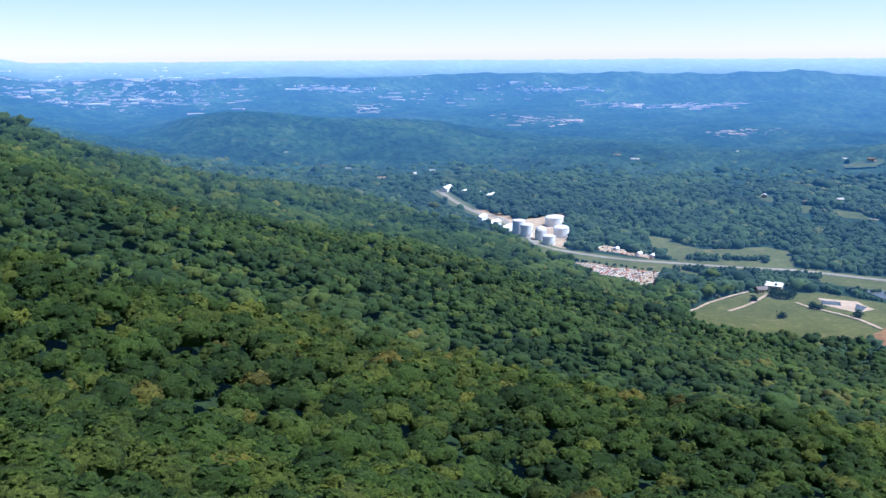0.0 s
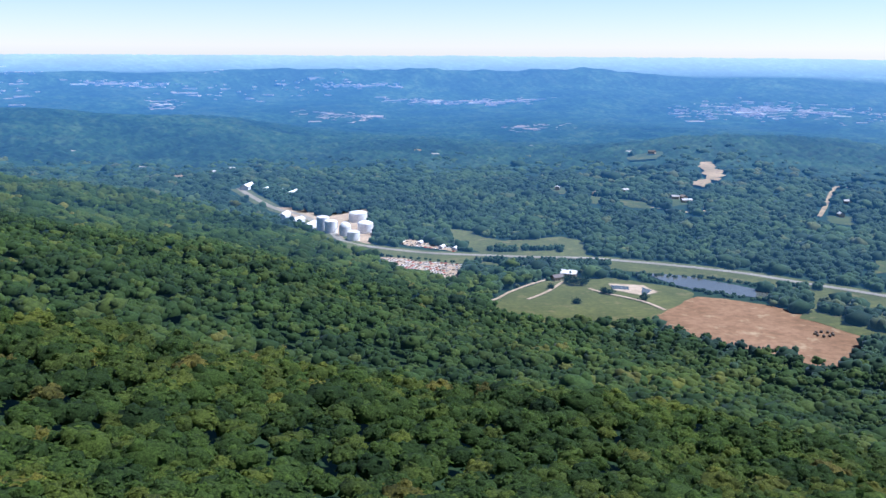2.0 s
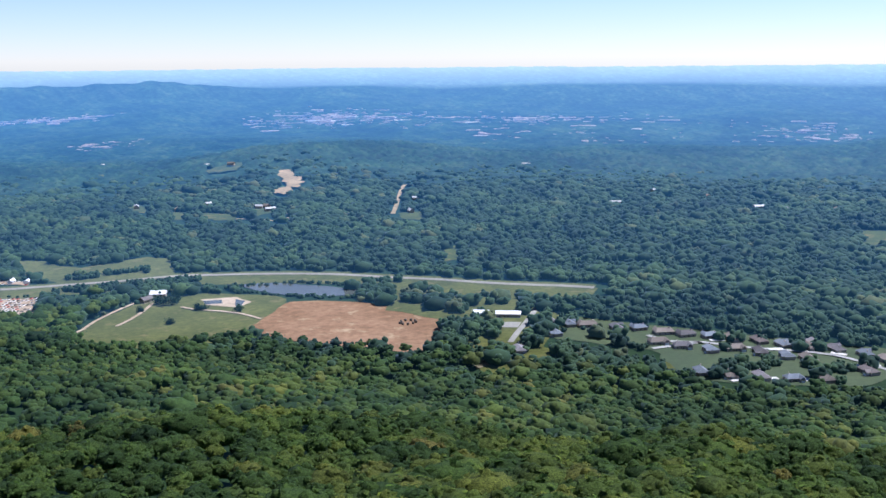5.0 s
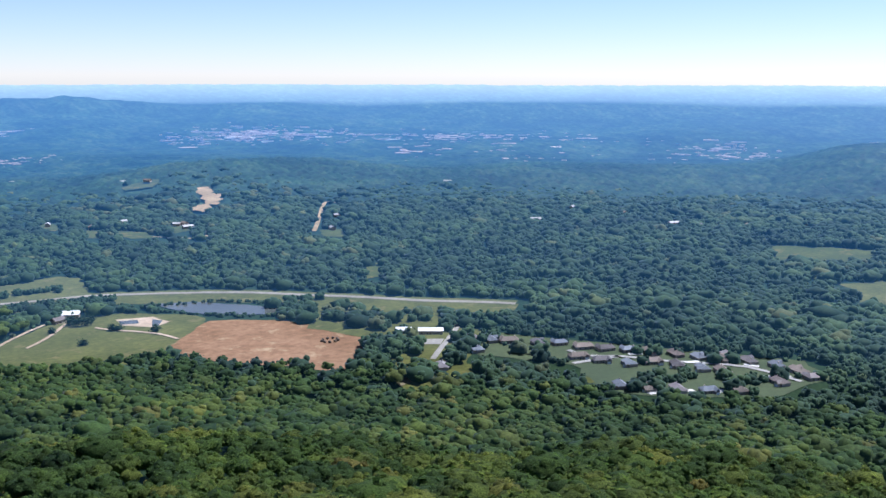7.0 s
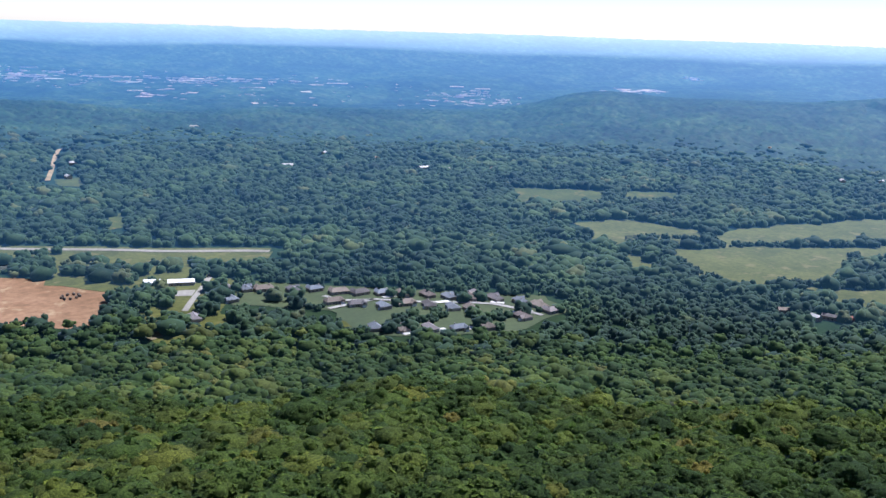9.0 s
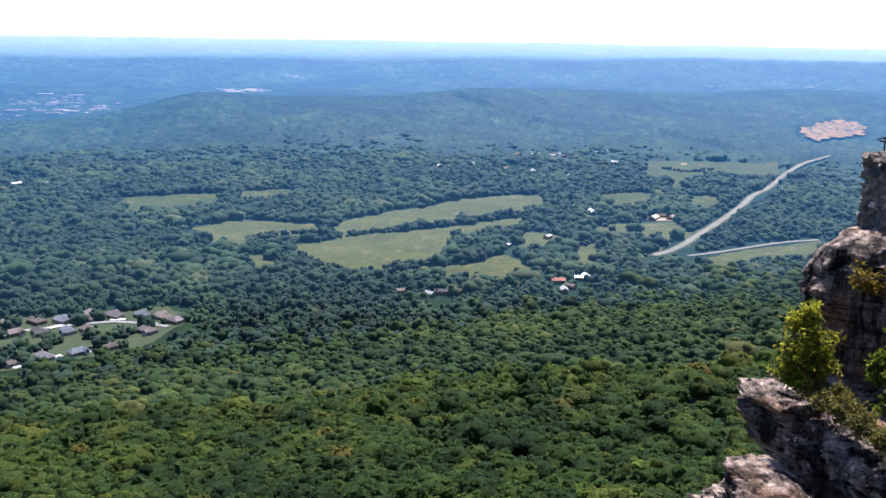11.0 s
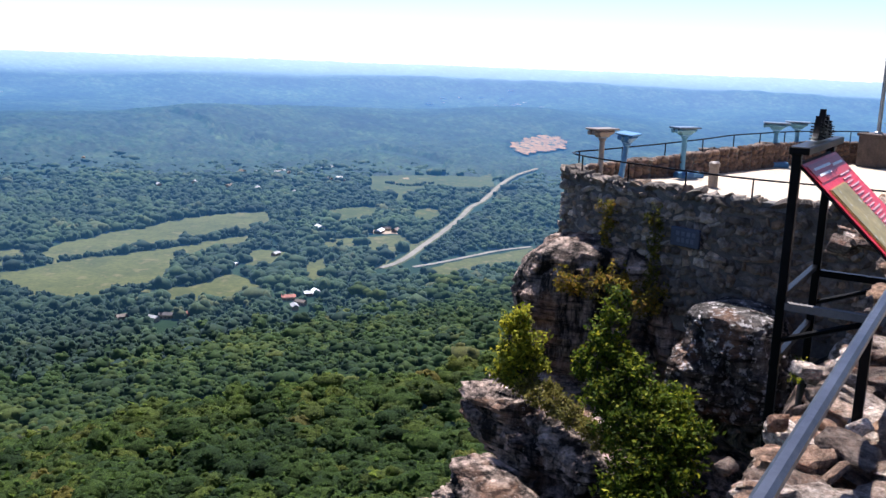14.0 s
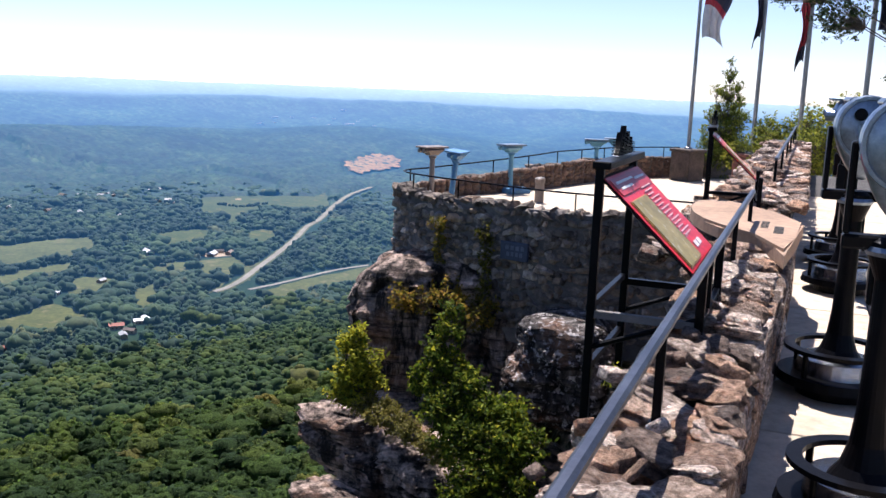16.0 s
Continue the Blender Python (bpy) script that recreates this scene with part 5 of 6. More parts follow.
# ---- the terrace on the crag ----
TERRACE_Z = -1.7
EDGE = [(12.9, -9.7), (15.2, -11.3), (17.0, -11.75), (18.0, -10.9), (19.1, -9.35), (20.1, -8.35), (21.45, -7.45), (23.0, -6.5), (24.1, -6.1), (24.95, -6.3), (25.6, -7.2), (26.6, -9.2), (27.9, -11.4), (29.4, -13.4), (30.8, -15.3), (31.6, -17.2), (31.9, -19.0), (31.0, -22.0)]
edge_line = spline(EDGE, 0.35)
run = [0.0]
for p, q in zip(edge_line, edge_line[1:]):
    run.append(run[-1] + (q - p).length)
tip_run = run[min(range(len(edge_line)), key=lambda k: (edge_line[k] - Vector((24.95, -6.3, 0))).length)]


def on_edge(s):
    k = max(0, min(len(run) - 2, int(np.searchsorted(run, s)) - 1))
    t = (s - run[k]) / max(1e-6, run[k + 1] - run[k])
    p = edge_line[k].lerp(edge_line[k + 1], t)
    d = (edge_line[k + 1] - edge_line[k]).normalized()
    return p, d, Vector((-d.y, d.x, 0))      # the outward side


def top_z(s):
    return -1.25 + 0.3 * min(1.0, max(0.0, (s - tip_run - 1) / 6))


def wall_band(inner, outer, z0, z1, s0=0.0, s1=None):
    bm = bmesh.new()
    rows = []
    for s in np.arange(s0, s1 or run[-1], 0.35):
        p, d, o = on_edge(float(s))
        t = top_z(float(s)) + z1
        rows.append([bm.verts.new((*(p + o * w).xy, z)) for w, z in ((inner, z0), (outer, z0), (outer, t), (inner, t))])
    for a, b in zip(rows, rows[1:]):
        for i in range(4):
            bm.faces.new((a[i], a[(i + 1) % 4], b[(i + 1) % 4], b[i]))
    bm.faces.new(rows[0])
    bm.faces.new(rows[-1][::-1])
    bmesh.ops.recalc_face_normals(bm, faces=bm.faces[:])
    return bm


terrace_wall = tagged(part("wall_terrace", wall_band(-0.5, -0.075, -4.6, -0.1), terrace_mortar), "curved rubble stone wall round the flag terrace", "wall", kind="structure")
bm = bmesh.new()
f = bm.faces.new([bm.verts.new((*(q[0] - q[2] * 0.3).xy, TERRACE_Z)) for q in (on_edge(k * 0.6 + 0.01) for k in range(int(run[-1] / 0.6)))] + [bm.verts.new((20, -24, TERRACE_Z)), bm.verts.new((13, -14, TERRACE_Z))])
if f.normal.z < 0:
    f.normal_flip()
g = bmesh.ops.extrude_face_region(bm, geom=[f])
bmesh.ops.translate(bm, vec=(0, 0, -0.4), verts=[v for v in g["geom"] if isinstance(v, bmesh.types.BMVert)])
bmesh.ops.recalc_face_normals(bm, faces=bm.faces[:])
tagged(part("terrace_floor", bm, paving), "bright cream paved flag terrace", "terrace", kind="structure")

# thin rail on the terrace wall
root = thing("terrace_railing", pose(0, 0, 0), "thin dark metal railing along the terrace wall", "railing")
bm = bmesh.new()
ends = []
for s in np.arange(5.0, run[-1] - 3, 0.5):
    p, d, o = on_edge(float(s))
    c = Vector((*(p - o * 0.25).xy, top_z(float(s)) + 0.36))
    ends.append([bm.verts.new(c + 0.022 * (math.cos(q * 1.0472) * o + math.sin(q * 1.0472) * Vector((0, 0, 1)))) for q in range(6)])
for u, v in zip(ends, ends[1:]):
    for q in range(6):
        bm.faces.new((u[q], u[(q + 1) % 6], v[(q + 1) % 6], v[q]))
part("rail", bm, black_iron, root)
for s in np.arange(5.0, run[-1] - 3, 1.7):
    p, d, o = on_edge(float(s))
    bm = bmesh.new()
    q = p - o * 0.25
    tube(bm, (q.x, q.y, top_z(float(s)) - 0.1), (q.x, q.y, top_z(float(s)) + 0.36), 0.02, seg=6)
    part("post", bm, black_iron, root)


def terrace_viewer(m, mat, label, step=None):
    root = thing("coin_viewer", m, label, "coin viewer", "coin viewers on the terrace")
    part("pillar", lathe([(0.16, 0.0), (0.13, 0.06), (0.085, 0.12), (0.075, 0.5), (0.07, 1.1), (0.11, 1.14), (0.11, 1.18)], 16), mat, root)
    bm = bmesh.new()
    box(bm, -0.2, -0.33, 1.2, 0.2, 0.36, 1.4, 0.05)
    for v in bm.verts:
        if v.co.z < 1.3:
            v.co.x *= 0.6
            v.co.y *= 0.55
    part("head", bm, mat, root, "wedge-shaped viewer head")
    bm = bmesh.new()
    box(bm, -0.24, -0.4, 1.4, 0.24, 0.43, 1.45, 0.015)
    part("hood", bm, silver if step else mat, root)
    for sx in (-0.09, 0.09):
        bm = bmesh.new()
        tube(bm, (sx, 0.3, 1.33), (sx, 0.42, 1.33), 0.06, seg=12)
        part("lens_barrel", bm, mat, root)
    if step:
        bm = bmesh.new()
        box(bm, -0.45, -0.45, 0, 0.45, 0.35, 0.16, 0.02)
        part("step", bm, step, root, "blue painted step")
    return root


terrace_viewer(pose(25.0, -7.3, TERRACE_Z, 0, 0, 25), brown_paint, "brown coin viewer at the tip of the terrace")
terrace_viewer(pose(23.7, -7.45, TERRACE_Z, 0, 0, 55) @ pose(0, 0, 0, 0, -6, 0), blue_paint, "blue coin viewer turned along the wall")
terrace_viewer(pose(26.5, -10.2, TERRACE_Z, 0, 0, 20), teal_paint, "pale teal coin viewer on a blue step", blue_paint)
terrace_viewer(pose(30.0, -14.7, TERRACE_Z, 0, 0, -20), teal_paint, "pale teal coin viewer on a blue step near the flags", blue_paint)
terrace_viewer(pose(30.9, -15.9, TERRACE_Z, 0, 0, -25), teal_paint, "pale teal coin viewer beside the far wall", blue_paint)
ob = part("bollard", lathe([(0.13, 0), (0.13, 0.55), (0.15, 0.57), (0.15, 0.66), (0.1, 0.7)], 14), brown_paint)
ob.matrix_basis = pose(24.2, -10.2, TERRACE_Z)
tagged(ob, "short brown stone bollard on the terrace", "bollard")


# ---- flags ----
def flag(name, at_pole, top, height, width, bands, turn, label, seed):
    """A limp cloth hanging in folds from its pole."""
    root = thing(name, pose(*at_pole, top, 0, 0, turn), label, "flag", "flags on the terrace")
    nx, nz = 24, 16
    for b0, b1, mat in bands:
        bm = bmesh.new()
        g = [[None] * (nz + 1) for _ in range(nx + 1)]
        for i in range(nx + 1):
            for j in range(nz + 1):
                u, w = i / nx, b0 + (b1 - b0) * j / nz
                sag = 0.3 * height * u * u
                x = width * (0.07 + 0.3 * u) * (1 - 0.12 * w + 0.1 * math.sin(w * 6 + seed) * u)
                yy = 0.07 * math.sin(u * 17 + seed) * (0.4 + w) + 0.03 * math.sin(u * 31 + w * 3)
                g[i][j] = bm.verts.new((x + 0.05 * math.sin(w * 5 + seed), yy, -height * w * (1 - 0.15 * u) - sag))
        for i in range(nx):
            for j in range(nz):
                bm.faces.new((g[i][j], g[i + 1][j], g[i + 1][j + 1], g[i][j + 1]))
        part("cloth_band", bm, mat, root, smooth=True)
    return root


def flagpole(x, y, foot, label, ped=None):
    root = thing("flagpole", pose(x, y, foot), label, "flagpole", "flagpoles on the terrace")
    part("pole", lathe([(0.07, 0.0), (0.066, 3.0), (0.052, 7.0), (0.045, 8.5)], 14), pole_mat, root)
    part("collar", lathe([(0.16, 0.0), (0.15, 0.05), (0.1, 0.08)], 14), pole_mat, root)
    bm = bmesh.new()
    bmesh.ops.create_uvsphere(bm, u_segments=12, v_segments=8, radius=0.1, matrix=Matrix.Translation((0, 0, 8.6)))
    part("finial", bm, pole_mat, root)
    bm = bmesh.new()
    tube(bm, (0.1, 0, 0.8), (0.1, 0, 8.4), 0.008, seg=5)
    part("halyard", bm, flag_white, root)


def pedestal(x, y, w, h, mat, label, turn=0):
    bm = bmesh.new()
    box(bm, -w / 2, -w / 2, 0, w / 2, w / 2, h, 0.03)
    box(bm, -w / 2 - 0.05, -w / 2 - 0.05, h, w / 2 + 0.05, w / 2 + 0.05, h + 0.1, 0.02)
    ob = part("pedestal", bm, mat)
    ob.matrix_basis = pose(x, y, TERRACE_Z, 0, 0, turn)
    return tagged(ob, label, "pedestal")


POLES = [(-121.4, 35.6), (-124.95, 33.0), (-127.4, 30.5), (-130.6, 28.5)]
for k, (yaw, r) in enumerate(POLES):
    px, py = at_yaw(yaw, r)
    foot = EYE - r * math.tan(radians((3.3, 3.4, 2.9, 2.6)[k]))
    flagpole(px, py, foot, "tall silver flagpole on a stone pedestal")
    pedestal(px, py, 0.86, foot - TERRACE_Z - 0.1, (brown_stone, red_stone, brown_stone, brown_stone)[k], ("square rubble pedestal under a flagpole", "square red stone pedestal under a flagpole")[k == 1], 20)
fp = [at_yaw(*q) for q in POLES]
flag("flag", fp[0], 5.7, 2.3, 2.6, ((0, 0.4, flag_navy), (0.4, 0.5, flag_red), (0.5, 1.0, flag_white)), -121, "limp flag in navy, red and white", 1)
flag("flag", fp[1], 5.9, 2.6, 0.8, ((0, 0.8, flag_navy), (0.8, 1.0, flag_navy)), 50, "dark furled flag hanging from its pole", 2)
flag("flag", fp[2], 4.7, 2.2, 0.8, ((0, 0.8, flag_red), (0.8, 1.0, flag_navy)), 55, "furled red and navy flag", 3)
flag("flag", fp[3], 5.2, 1.9, 1.4, ((0, 0.7, flag_navy), (0.7, 1.0, flag_navy)), -130, "dark limp flag beside the pine", 4)

# plaque on the terrace wall
pp, pd, po = on_edge(run[-1] * 0 + run[min(range(len(edge_line)), key=lambda k: (edge_line[k] - Vector((20.3, -8.2, 0))).length)])
root = thing("wall_plaque", pose(pp.x + po.x * 0.1, pp.y + po.y * 0.1, -2.35, 0, 0, math.degrees(math.atan2(pd.y, pd.x))), "dark blue slate plaque with two faint lines of lettering", "plaque")
bm = bmesh.new()
box(bm, -0.38, -0.02, -0.22, 0.38, 0.05, 0.22, 0.015)
part("plate", bm, plaque_mat, root)
for z, w in ((0.08, 0.28), (-0.07, 0.24)):
    for k in range(4):
        bm = bmesh.new()
        box(bm, -w + k * w / 2, 0.05, z - 0.05, -w + k * w / 2 + w * 0.32, 0.056, z + 0.05)
        part("letter_bar", bm, letter_mat, root)

# ---- crag ----
big_rock("crag", (23.3, -7.7, -5.3), (4.7, 4.9, 4.9), 1, "dark weathered sandstone crag under the terrace wall", -30, boxy=4.2, rough=0.1, shelf=0.015, blocks=0.03)
big_rock("crag", (27.0, -12.4, -8.6), (8.0, 12, 11), 2, "massive sandstone cliff carrying the terrace", 25, rough=0.12)
big_rock("crag", (18.65, -8.72, -4.7), (2.1, 2.2, 2.4), 3, "rough lichen-spotted boulder under the wall", -35, sub=6, boxy=4, rough=0.26, mat=lichen_rock, blocks=0.09)
big_rock("crag", (20.17, -6.55, -7.5), (7.2, 3.9, 2.1), 4, "jutting bedded sandstone ledge", 31, boxy=5, rough=0.14, lean=0.5, shelf=0.09, tilt=-9)
big_rock("crag", (20.3, -5.4, -11.6), (7.4, 5.0, 5.2), 5, "lower cliff face of dark bedded sandstone", 31, boxy=4, rough=0.2, lean=0.5, shelf=0.07)
big_rock("crag", (18.9, -3.55, -8.25), (2.5, 1.6, 1.7), 10, "broken sandstone block below the ledge", 31, sub=6, boxy=3, rough=0.34, lean=0.5, shelf=0.15, blocks=0.22, tilt=-16)
big_rock("crag", (22.5, -9.5, -27.0), (11, 9, 30), 6, "cliff foot of sandstone falling to the forest", -30, sub=5, rough=0.14)
big_rock("crag", (15.5, -10.6, -8.6), (7, 4.5, 9.5), 7, "shaded cliff between walkway and terrace", -38, sub=5, rough=0.14)
big_rock("crag", (8.2, -12.2, -9.5), (15, 7.0, 13.0), 8, "shaded cliff under the walkway", -38, sub=5, rough=0.12)
big_rock("crag", (0.9, -4.0, -9.5), (13, 3.4, 14.0), 9, "cliff below the parapet", -38, sub=5, rough=0.1)

# shrubs, vines and grass on the ledges
shrub("shrub", (20.32, -4.35, -5.72), [(0.06, -0.01, 0.18, 0.42), (0.23, 0.13, 0.61, 0.4), (0.22, -0.2, 0.8, 0.4), (0.39, 0.04, 1.17, 0.35), (0.42, -0.13, 1.42, 0.25), (0.08, -0.31, 0.43, 0.35), (0.12, 0.3, 0.18, 0.3)], 4200, 0.065, leaf_bush, "bright green sapling on the rock ledge", 11, 0.8)
shrub("shrub", (16.98, -6.19, -6.62), [(1.78, 0.15, 3.27, 0.22), (1.61, 0.25, 2.91, 0.3), (1.46, 0.53, 2.47, 0.36), (1.2, 0.29, 2.23, 0.4), (1.24, 0.76, 1.93, 0.42), (0.77, 0.04, 1.86, 0.45), (0.61, 0.62, 1.52, 0.5), (0.24, -0.17, 1.54, 0.45), (-0.13, -0.58, 1.59, 0.42), (0.03, 0.42, 1.06, 0.55), (-0.4, -0.2, 1.12, 0.6), (-0.72, -0.66, 1.2, 0.42), (-0.59, 0.31, 0.53, 0.6), (-0.99, -0.36, 0.6, 0.5), (-0.8, 0.59, 0.13, 0.55), (-1.25, -0.06, 0.0, 0.55)], 19000, 0.062, leaf_bush, "large sunlit green bush growing from the crag", 12, 0.4)
shrub("vine", (21.3, -6.75, -3.75), [(0, 0, 0.1, 0.55), (0.3, 0.5, -0.1, 0.5), (-0.6, -0.6, -0.15, 0.5), (0.5, 1.0, 0.05, 0.4)], 2200, 0.055, leaf_vine, "yellowing creeper at the foot of the wall", 13, 0.7, "vine")
shrub("grass_tuft", (19.05, -4.94, -5.84), [(1.32, 0.87, 0.08, 0.2), (1.01, 0.54, 0.0, 0.25), (0.59, 0.24, -0.07, 0.3), (0.17, -0.05, -0.1, 0.32), (-0.27, -0.32, -0.18, 0.32), (-0.81, -0.55, -0.25, 0.3), (-1.26, -0.79, -0.34, 0.3), (1.12, 0.33, 0.15, 0.2), (0.68, -0.03, 0.08, 0.22)], 7000, 0.045, leaf_dry, "dry yellow-green grass on the ledge", 14, 0.5, "grass")
for (vx, vy), zs, label, seed in (((22.15, -6.85), (-1.9, -3.9), "thin yellowing vine climbing the terrace wall", 15), ((20.95, -7.65), (-1.9, -3.9), "green vine climbing the terrace wall", 16)):
    shrub("vine", (vx - 0.1, vy + 0.1, zs[1]), [(0.02 * k, 0.02 * (k % 3), k * 0.24, 0.17 + 0.05 * (k > 6)) for k in range(9)], 1300, 0.045, leaf_vine, label, seed, 0.35 if seed == 16 else 0.6, "vine")
shrub("shrub", (3.62, -1.93, 0.12), [(0, 0, 0.12, 0.06), (0.07, -0.05, 0.1, 0.05)], 200, 0.012, leaf_bush, "small green weeds behind the parapet", 17, 0.8)
px, py = at_yaw(-123.4, 38)
shrub("cedar_tree", (px, py, -2.5), [(0, 0, 0.9, 1.15), (0, 0, 1.7, 1.05), (0.1, 0, 2.5, 0.9), (0, 0.1, 3.3, 0.68), (0, 0, 4.0, 0.48), (0, 0, 4.7, 0.3), (0, 0, 5.2, 0.16), (-0.6, 1.0, 2.2, 0.3), (-0.7, 1.2, 3.2, 0.22), (-0.5, 0.9, 4.1, 0.2), (0.9, -0.8, 2.6, 0.4), (1.1, -1.1, 3.4, 0.3), (1.4, -1.5, 3.7, 0.25), (1.3, -1.2, 2.0, 0.35), (0.4, -0.7, 4.3, 0.22), (0.9, -1.3, 1.4, 0.7), (0.7, -1.0, 3.0, 0.5), (-0.5, 0.8, 1.5, 0.6)], 30000, 0.042, leaf_cedar, "young feathery evergreen behind the terrace", 18, 0.5, "tree")
for yaw, r, z, sc, seed in ((-126.2, 33, -1.3, 1.0, 19), (-128.2, 31, -1.1, 1.1, 20), (-130.3, 29, -0.9, 1.2, 21)):
    px, py = at_yaw(yaw, r)
    shrub("shrub", (px, py, z), [(0, 0, 0.7 * sc, 0.9 * sc), (0.8, 0.5, 0.8 * sc, 0.8 * sc), (-0.7, -0.5, 0.6 * sc, 0.8 * sc), (0.1, 0.2, 1.5 * sc, 0.7 * sc)], 9000, 0.055, leaf_cedar, "yellow-green shrub behind the wall", seed, 0.75)
# pine whose limbs reach over the walkway
px, py = at_yaw(-146, 27)
ox, oy = at_yaw(-134.5, 27)
shrub("pine_tree", (px, py, -1.0), [(ox - px + dx + 0.1, oy - py + dy + 0.35, dz - 0.2, dr) for dx, dy, dz, dr in ((2.2, 2.6, 5.5, 0.7), (1.5, 1.8, 4.8, 0.8), (0.8, 0.9, 5.7, 0.9), (0.3, 0.4, 4.2, 0.7), (1.8, 2.2, 6.4, 0.9), (0, 0, 6.7, 1.3), (2.6, 3.1, 6.3, 0.5), (0.4, 0.6, 3.3, 0.4))], 17000, 0.05, leaf_pine, "dark pine with open drooping limbs", 22, 0.6, "tree")

# ---- stones of the walls, paving ----
rng2 = np.random.default_rng(21)
cap_meshes = [stone_mesh("capstone", k, rubble, 16, 0.045) for k in range(16)]
far_caps = [stone_mesh("capstone", 40 + k, rubble, 14, 0.06) for k in range(8)]
slab_meshes = [slab_stone("capstone", k, rubble) for k in range(14)]
face_meshes = [field_stone("stone", 20 + k, terrace_stone) for k in range(12)]
warm_meshes = [field_stone("stone", 60 + k, warm_stone) for k in range(8)]


def lay_caps(parent, a0, a1, o0, o1, zt, meshes):
    a = a0
    while a < a1:
        step = rng2.uniform(0.065, 0.135)
        o = o0 - 0.03
        while o < o1 - 0.05:
            w = rng2.uniform(0.08, 0.22)
            h = rng2.uniform(0.045, 0.11)
            me = meshes[rng2.integers(len(meshes))]
            m = pose(a + rng2.uniform(-0.05, 0.05), o + w / 2, zt + rng2.uniform(-0.065, 0.045), rng2.uniform(-20, 20), rng2.uniform(-20, 20), rng2.uniform(-35, 35))
            place("capstone", me, m @ Matrix.Diagonal((step * 1.3, w * 1.2, h, 1)), parent)
            o += w * 0.92
        a += step


a = 0.55
while a < 6.2:      # flaky slabs, two to four across the wall, tipped every way
    step, o = rng2.uniform(0.075, 0.14), 0.12
    while o < 0.42:
        w = rng2.uniform(0.075, 0.17)
        m = pose(a + rng2.uniform(-0.06, 0.06), o + w / 2, 0.52 + rng2.uniform(-0.045, 0.04), rng2.uniform(-15, 15), rng2.uniform(-17, 17), rng2.uniform(-40, 40))
        place("capstone", slab_meshes[rng2.integers(14)], m @ Matrix.Diagonal((step * 1.22, w * 1.15, rng2.uniform(0.045, 0.09), 1)), parapet)
        o += w * 0.93
    a += step * 0.95
lay_caps(parapet, -4.0, 0.6, 0.24, 0.5, 0.53, far_caps)
for k in range(80):
    a = 0.7 + 5.0 * (k / 80) ** 1.3
    m = pose(a, rng2.uniform(0.25, 0.56), 0.555 + rng2.uniform(-0.05, 0.035), rng2.uniform(-40, 40), rng2.uniform(-40, 40), rng2.uniform(0, 360))
    place("chip", cap_meshes[rng2.integers(16)], m @ Matrix.Diagonal((rng2.uniform(0.03, 0.09), rng2.uniform(0.03, 0.08), rng2.uniform(0.02, 0.05), 1)), parapet)
lay_caps(parapet, 6.2, 9.6, 0.5, 0.9, 0.44, far_caps)
lay_caps(parapet2, 9.0, 21.0, 0.0, 0.75, 0.52, far_caps)
# inner and outer face courses
for a in np.arange(-4.0, 9.4, 0.24):
    for z in (0.06, 0.16, 0.26, 0.36, 0.45):
        m = pose(a + rng2.uniform(-0.08, 0.08), float(np.interp(a, (3.4, 5.7, 7.3, 7.8), (0.155, 0.075, 0.06, 0.25))), z, 0, rng2.uniform(-5, 5), rng2.uniform(-4, 4)) @ Matrix.Diagonal((rng2.uniform(0.2, 0.34), 0.1, rng2.uniform(0.08, 0.13), 1))
        place("stone", far_caps[rng2.integers(8)], m, parapet)
for a in np.arange(0.7, 6.5, 0.2):
    for z in (0.4, 0.28, 0.14):
        m = pose(a + rng2.uniform(-0.08, 0.08), 0.43 + rng2.uniform(-0.03, 0.04), z, 0, rng2.uniform(-8, 8), rng2.uniform(-10, 10)) @ Matrix.Diagonal((rng2.uniform(0.16, 0.3), 0.2, rng2.uniform(0.1, 0.15), 1))
        place("stone", far_caps[rng2.integers(8)], m, parapet)

count = 0
rest_v, rest_f, nb = [], [], 0


def add_stone(me, m):
    global nb
    vv = np.array([v.co for v in me.vertices])
    rest_v.append(vv @ np.array(m.to_3x3()).T + np.array(m.translation))
    rest_f.append(np.array([list(f.vertices) for f in me.polygons]) + nb)
    nb += len(vv)


drop, row = 0.0, 0
while drop < 3.0:       # uneven courses of rounded fieldstone, the top one a rough coping
    h = rng2.uniform(0.1, 0.2)
    s = 3.0 + rng2.uniform(0, 0.2)
    while s < run[-1] - 2:
        w = rng2.uniform(0.08, 0.28) if rng2.random() < 0.8 else rng2.uniform(0.3, 0.5)
        p, d, o = on_edge(s)
        z = top_z(s) - 0.02 - drop - h / 2 + 0.045 * math.sin(s * 1.9 + row * 2.1) + rng2.uniform(-0.04, 0.04)
        if z > (-4.2 if s < tip_run + 3 else -2.2):
            q = p + o * (-0.13 + rng2.uniform(-0.03, 0.05) - (0.14 if not row else 0))
            m = pose(q.x, q.y, z, rng2.uniform(-6, 6), rng2.uniform(-28, 28), math.degrees(math.atan2(d.y, d.x)) + rng2.uniform(-6, 6)) @ Matrix.Diagonal((w * rng2.uniform(1.0, 1.2), 0.24 if row else 0.56, h * rng2.uniform(0.95, 1.35), 1))
            me = face_meshes[rng2.integers(12)]
            if count < 300 and row > 1 and tip_run - 6.0 < s < tip_run + 0.8:
                place("stone", me, m, terrace_wall)
                count += 1
            else:
                add_stone(me, m)
        s += w * 0.96
    drop += h * 0.95
    row += 1
ob = mesh_object("stonework", np.concatenate(rest_v), np.concatenate(rest_f), terrace_stone)
ob.parent = terrace_wall
tagged(ob, kind="stuff")
rest_v, rest_f, nb = [], [], 0
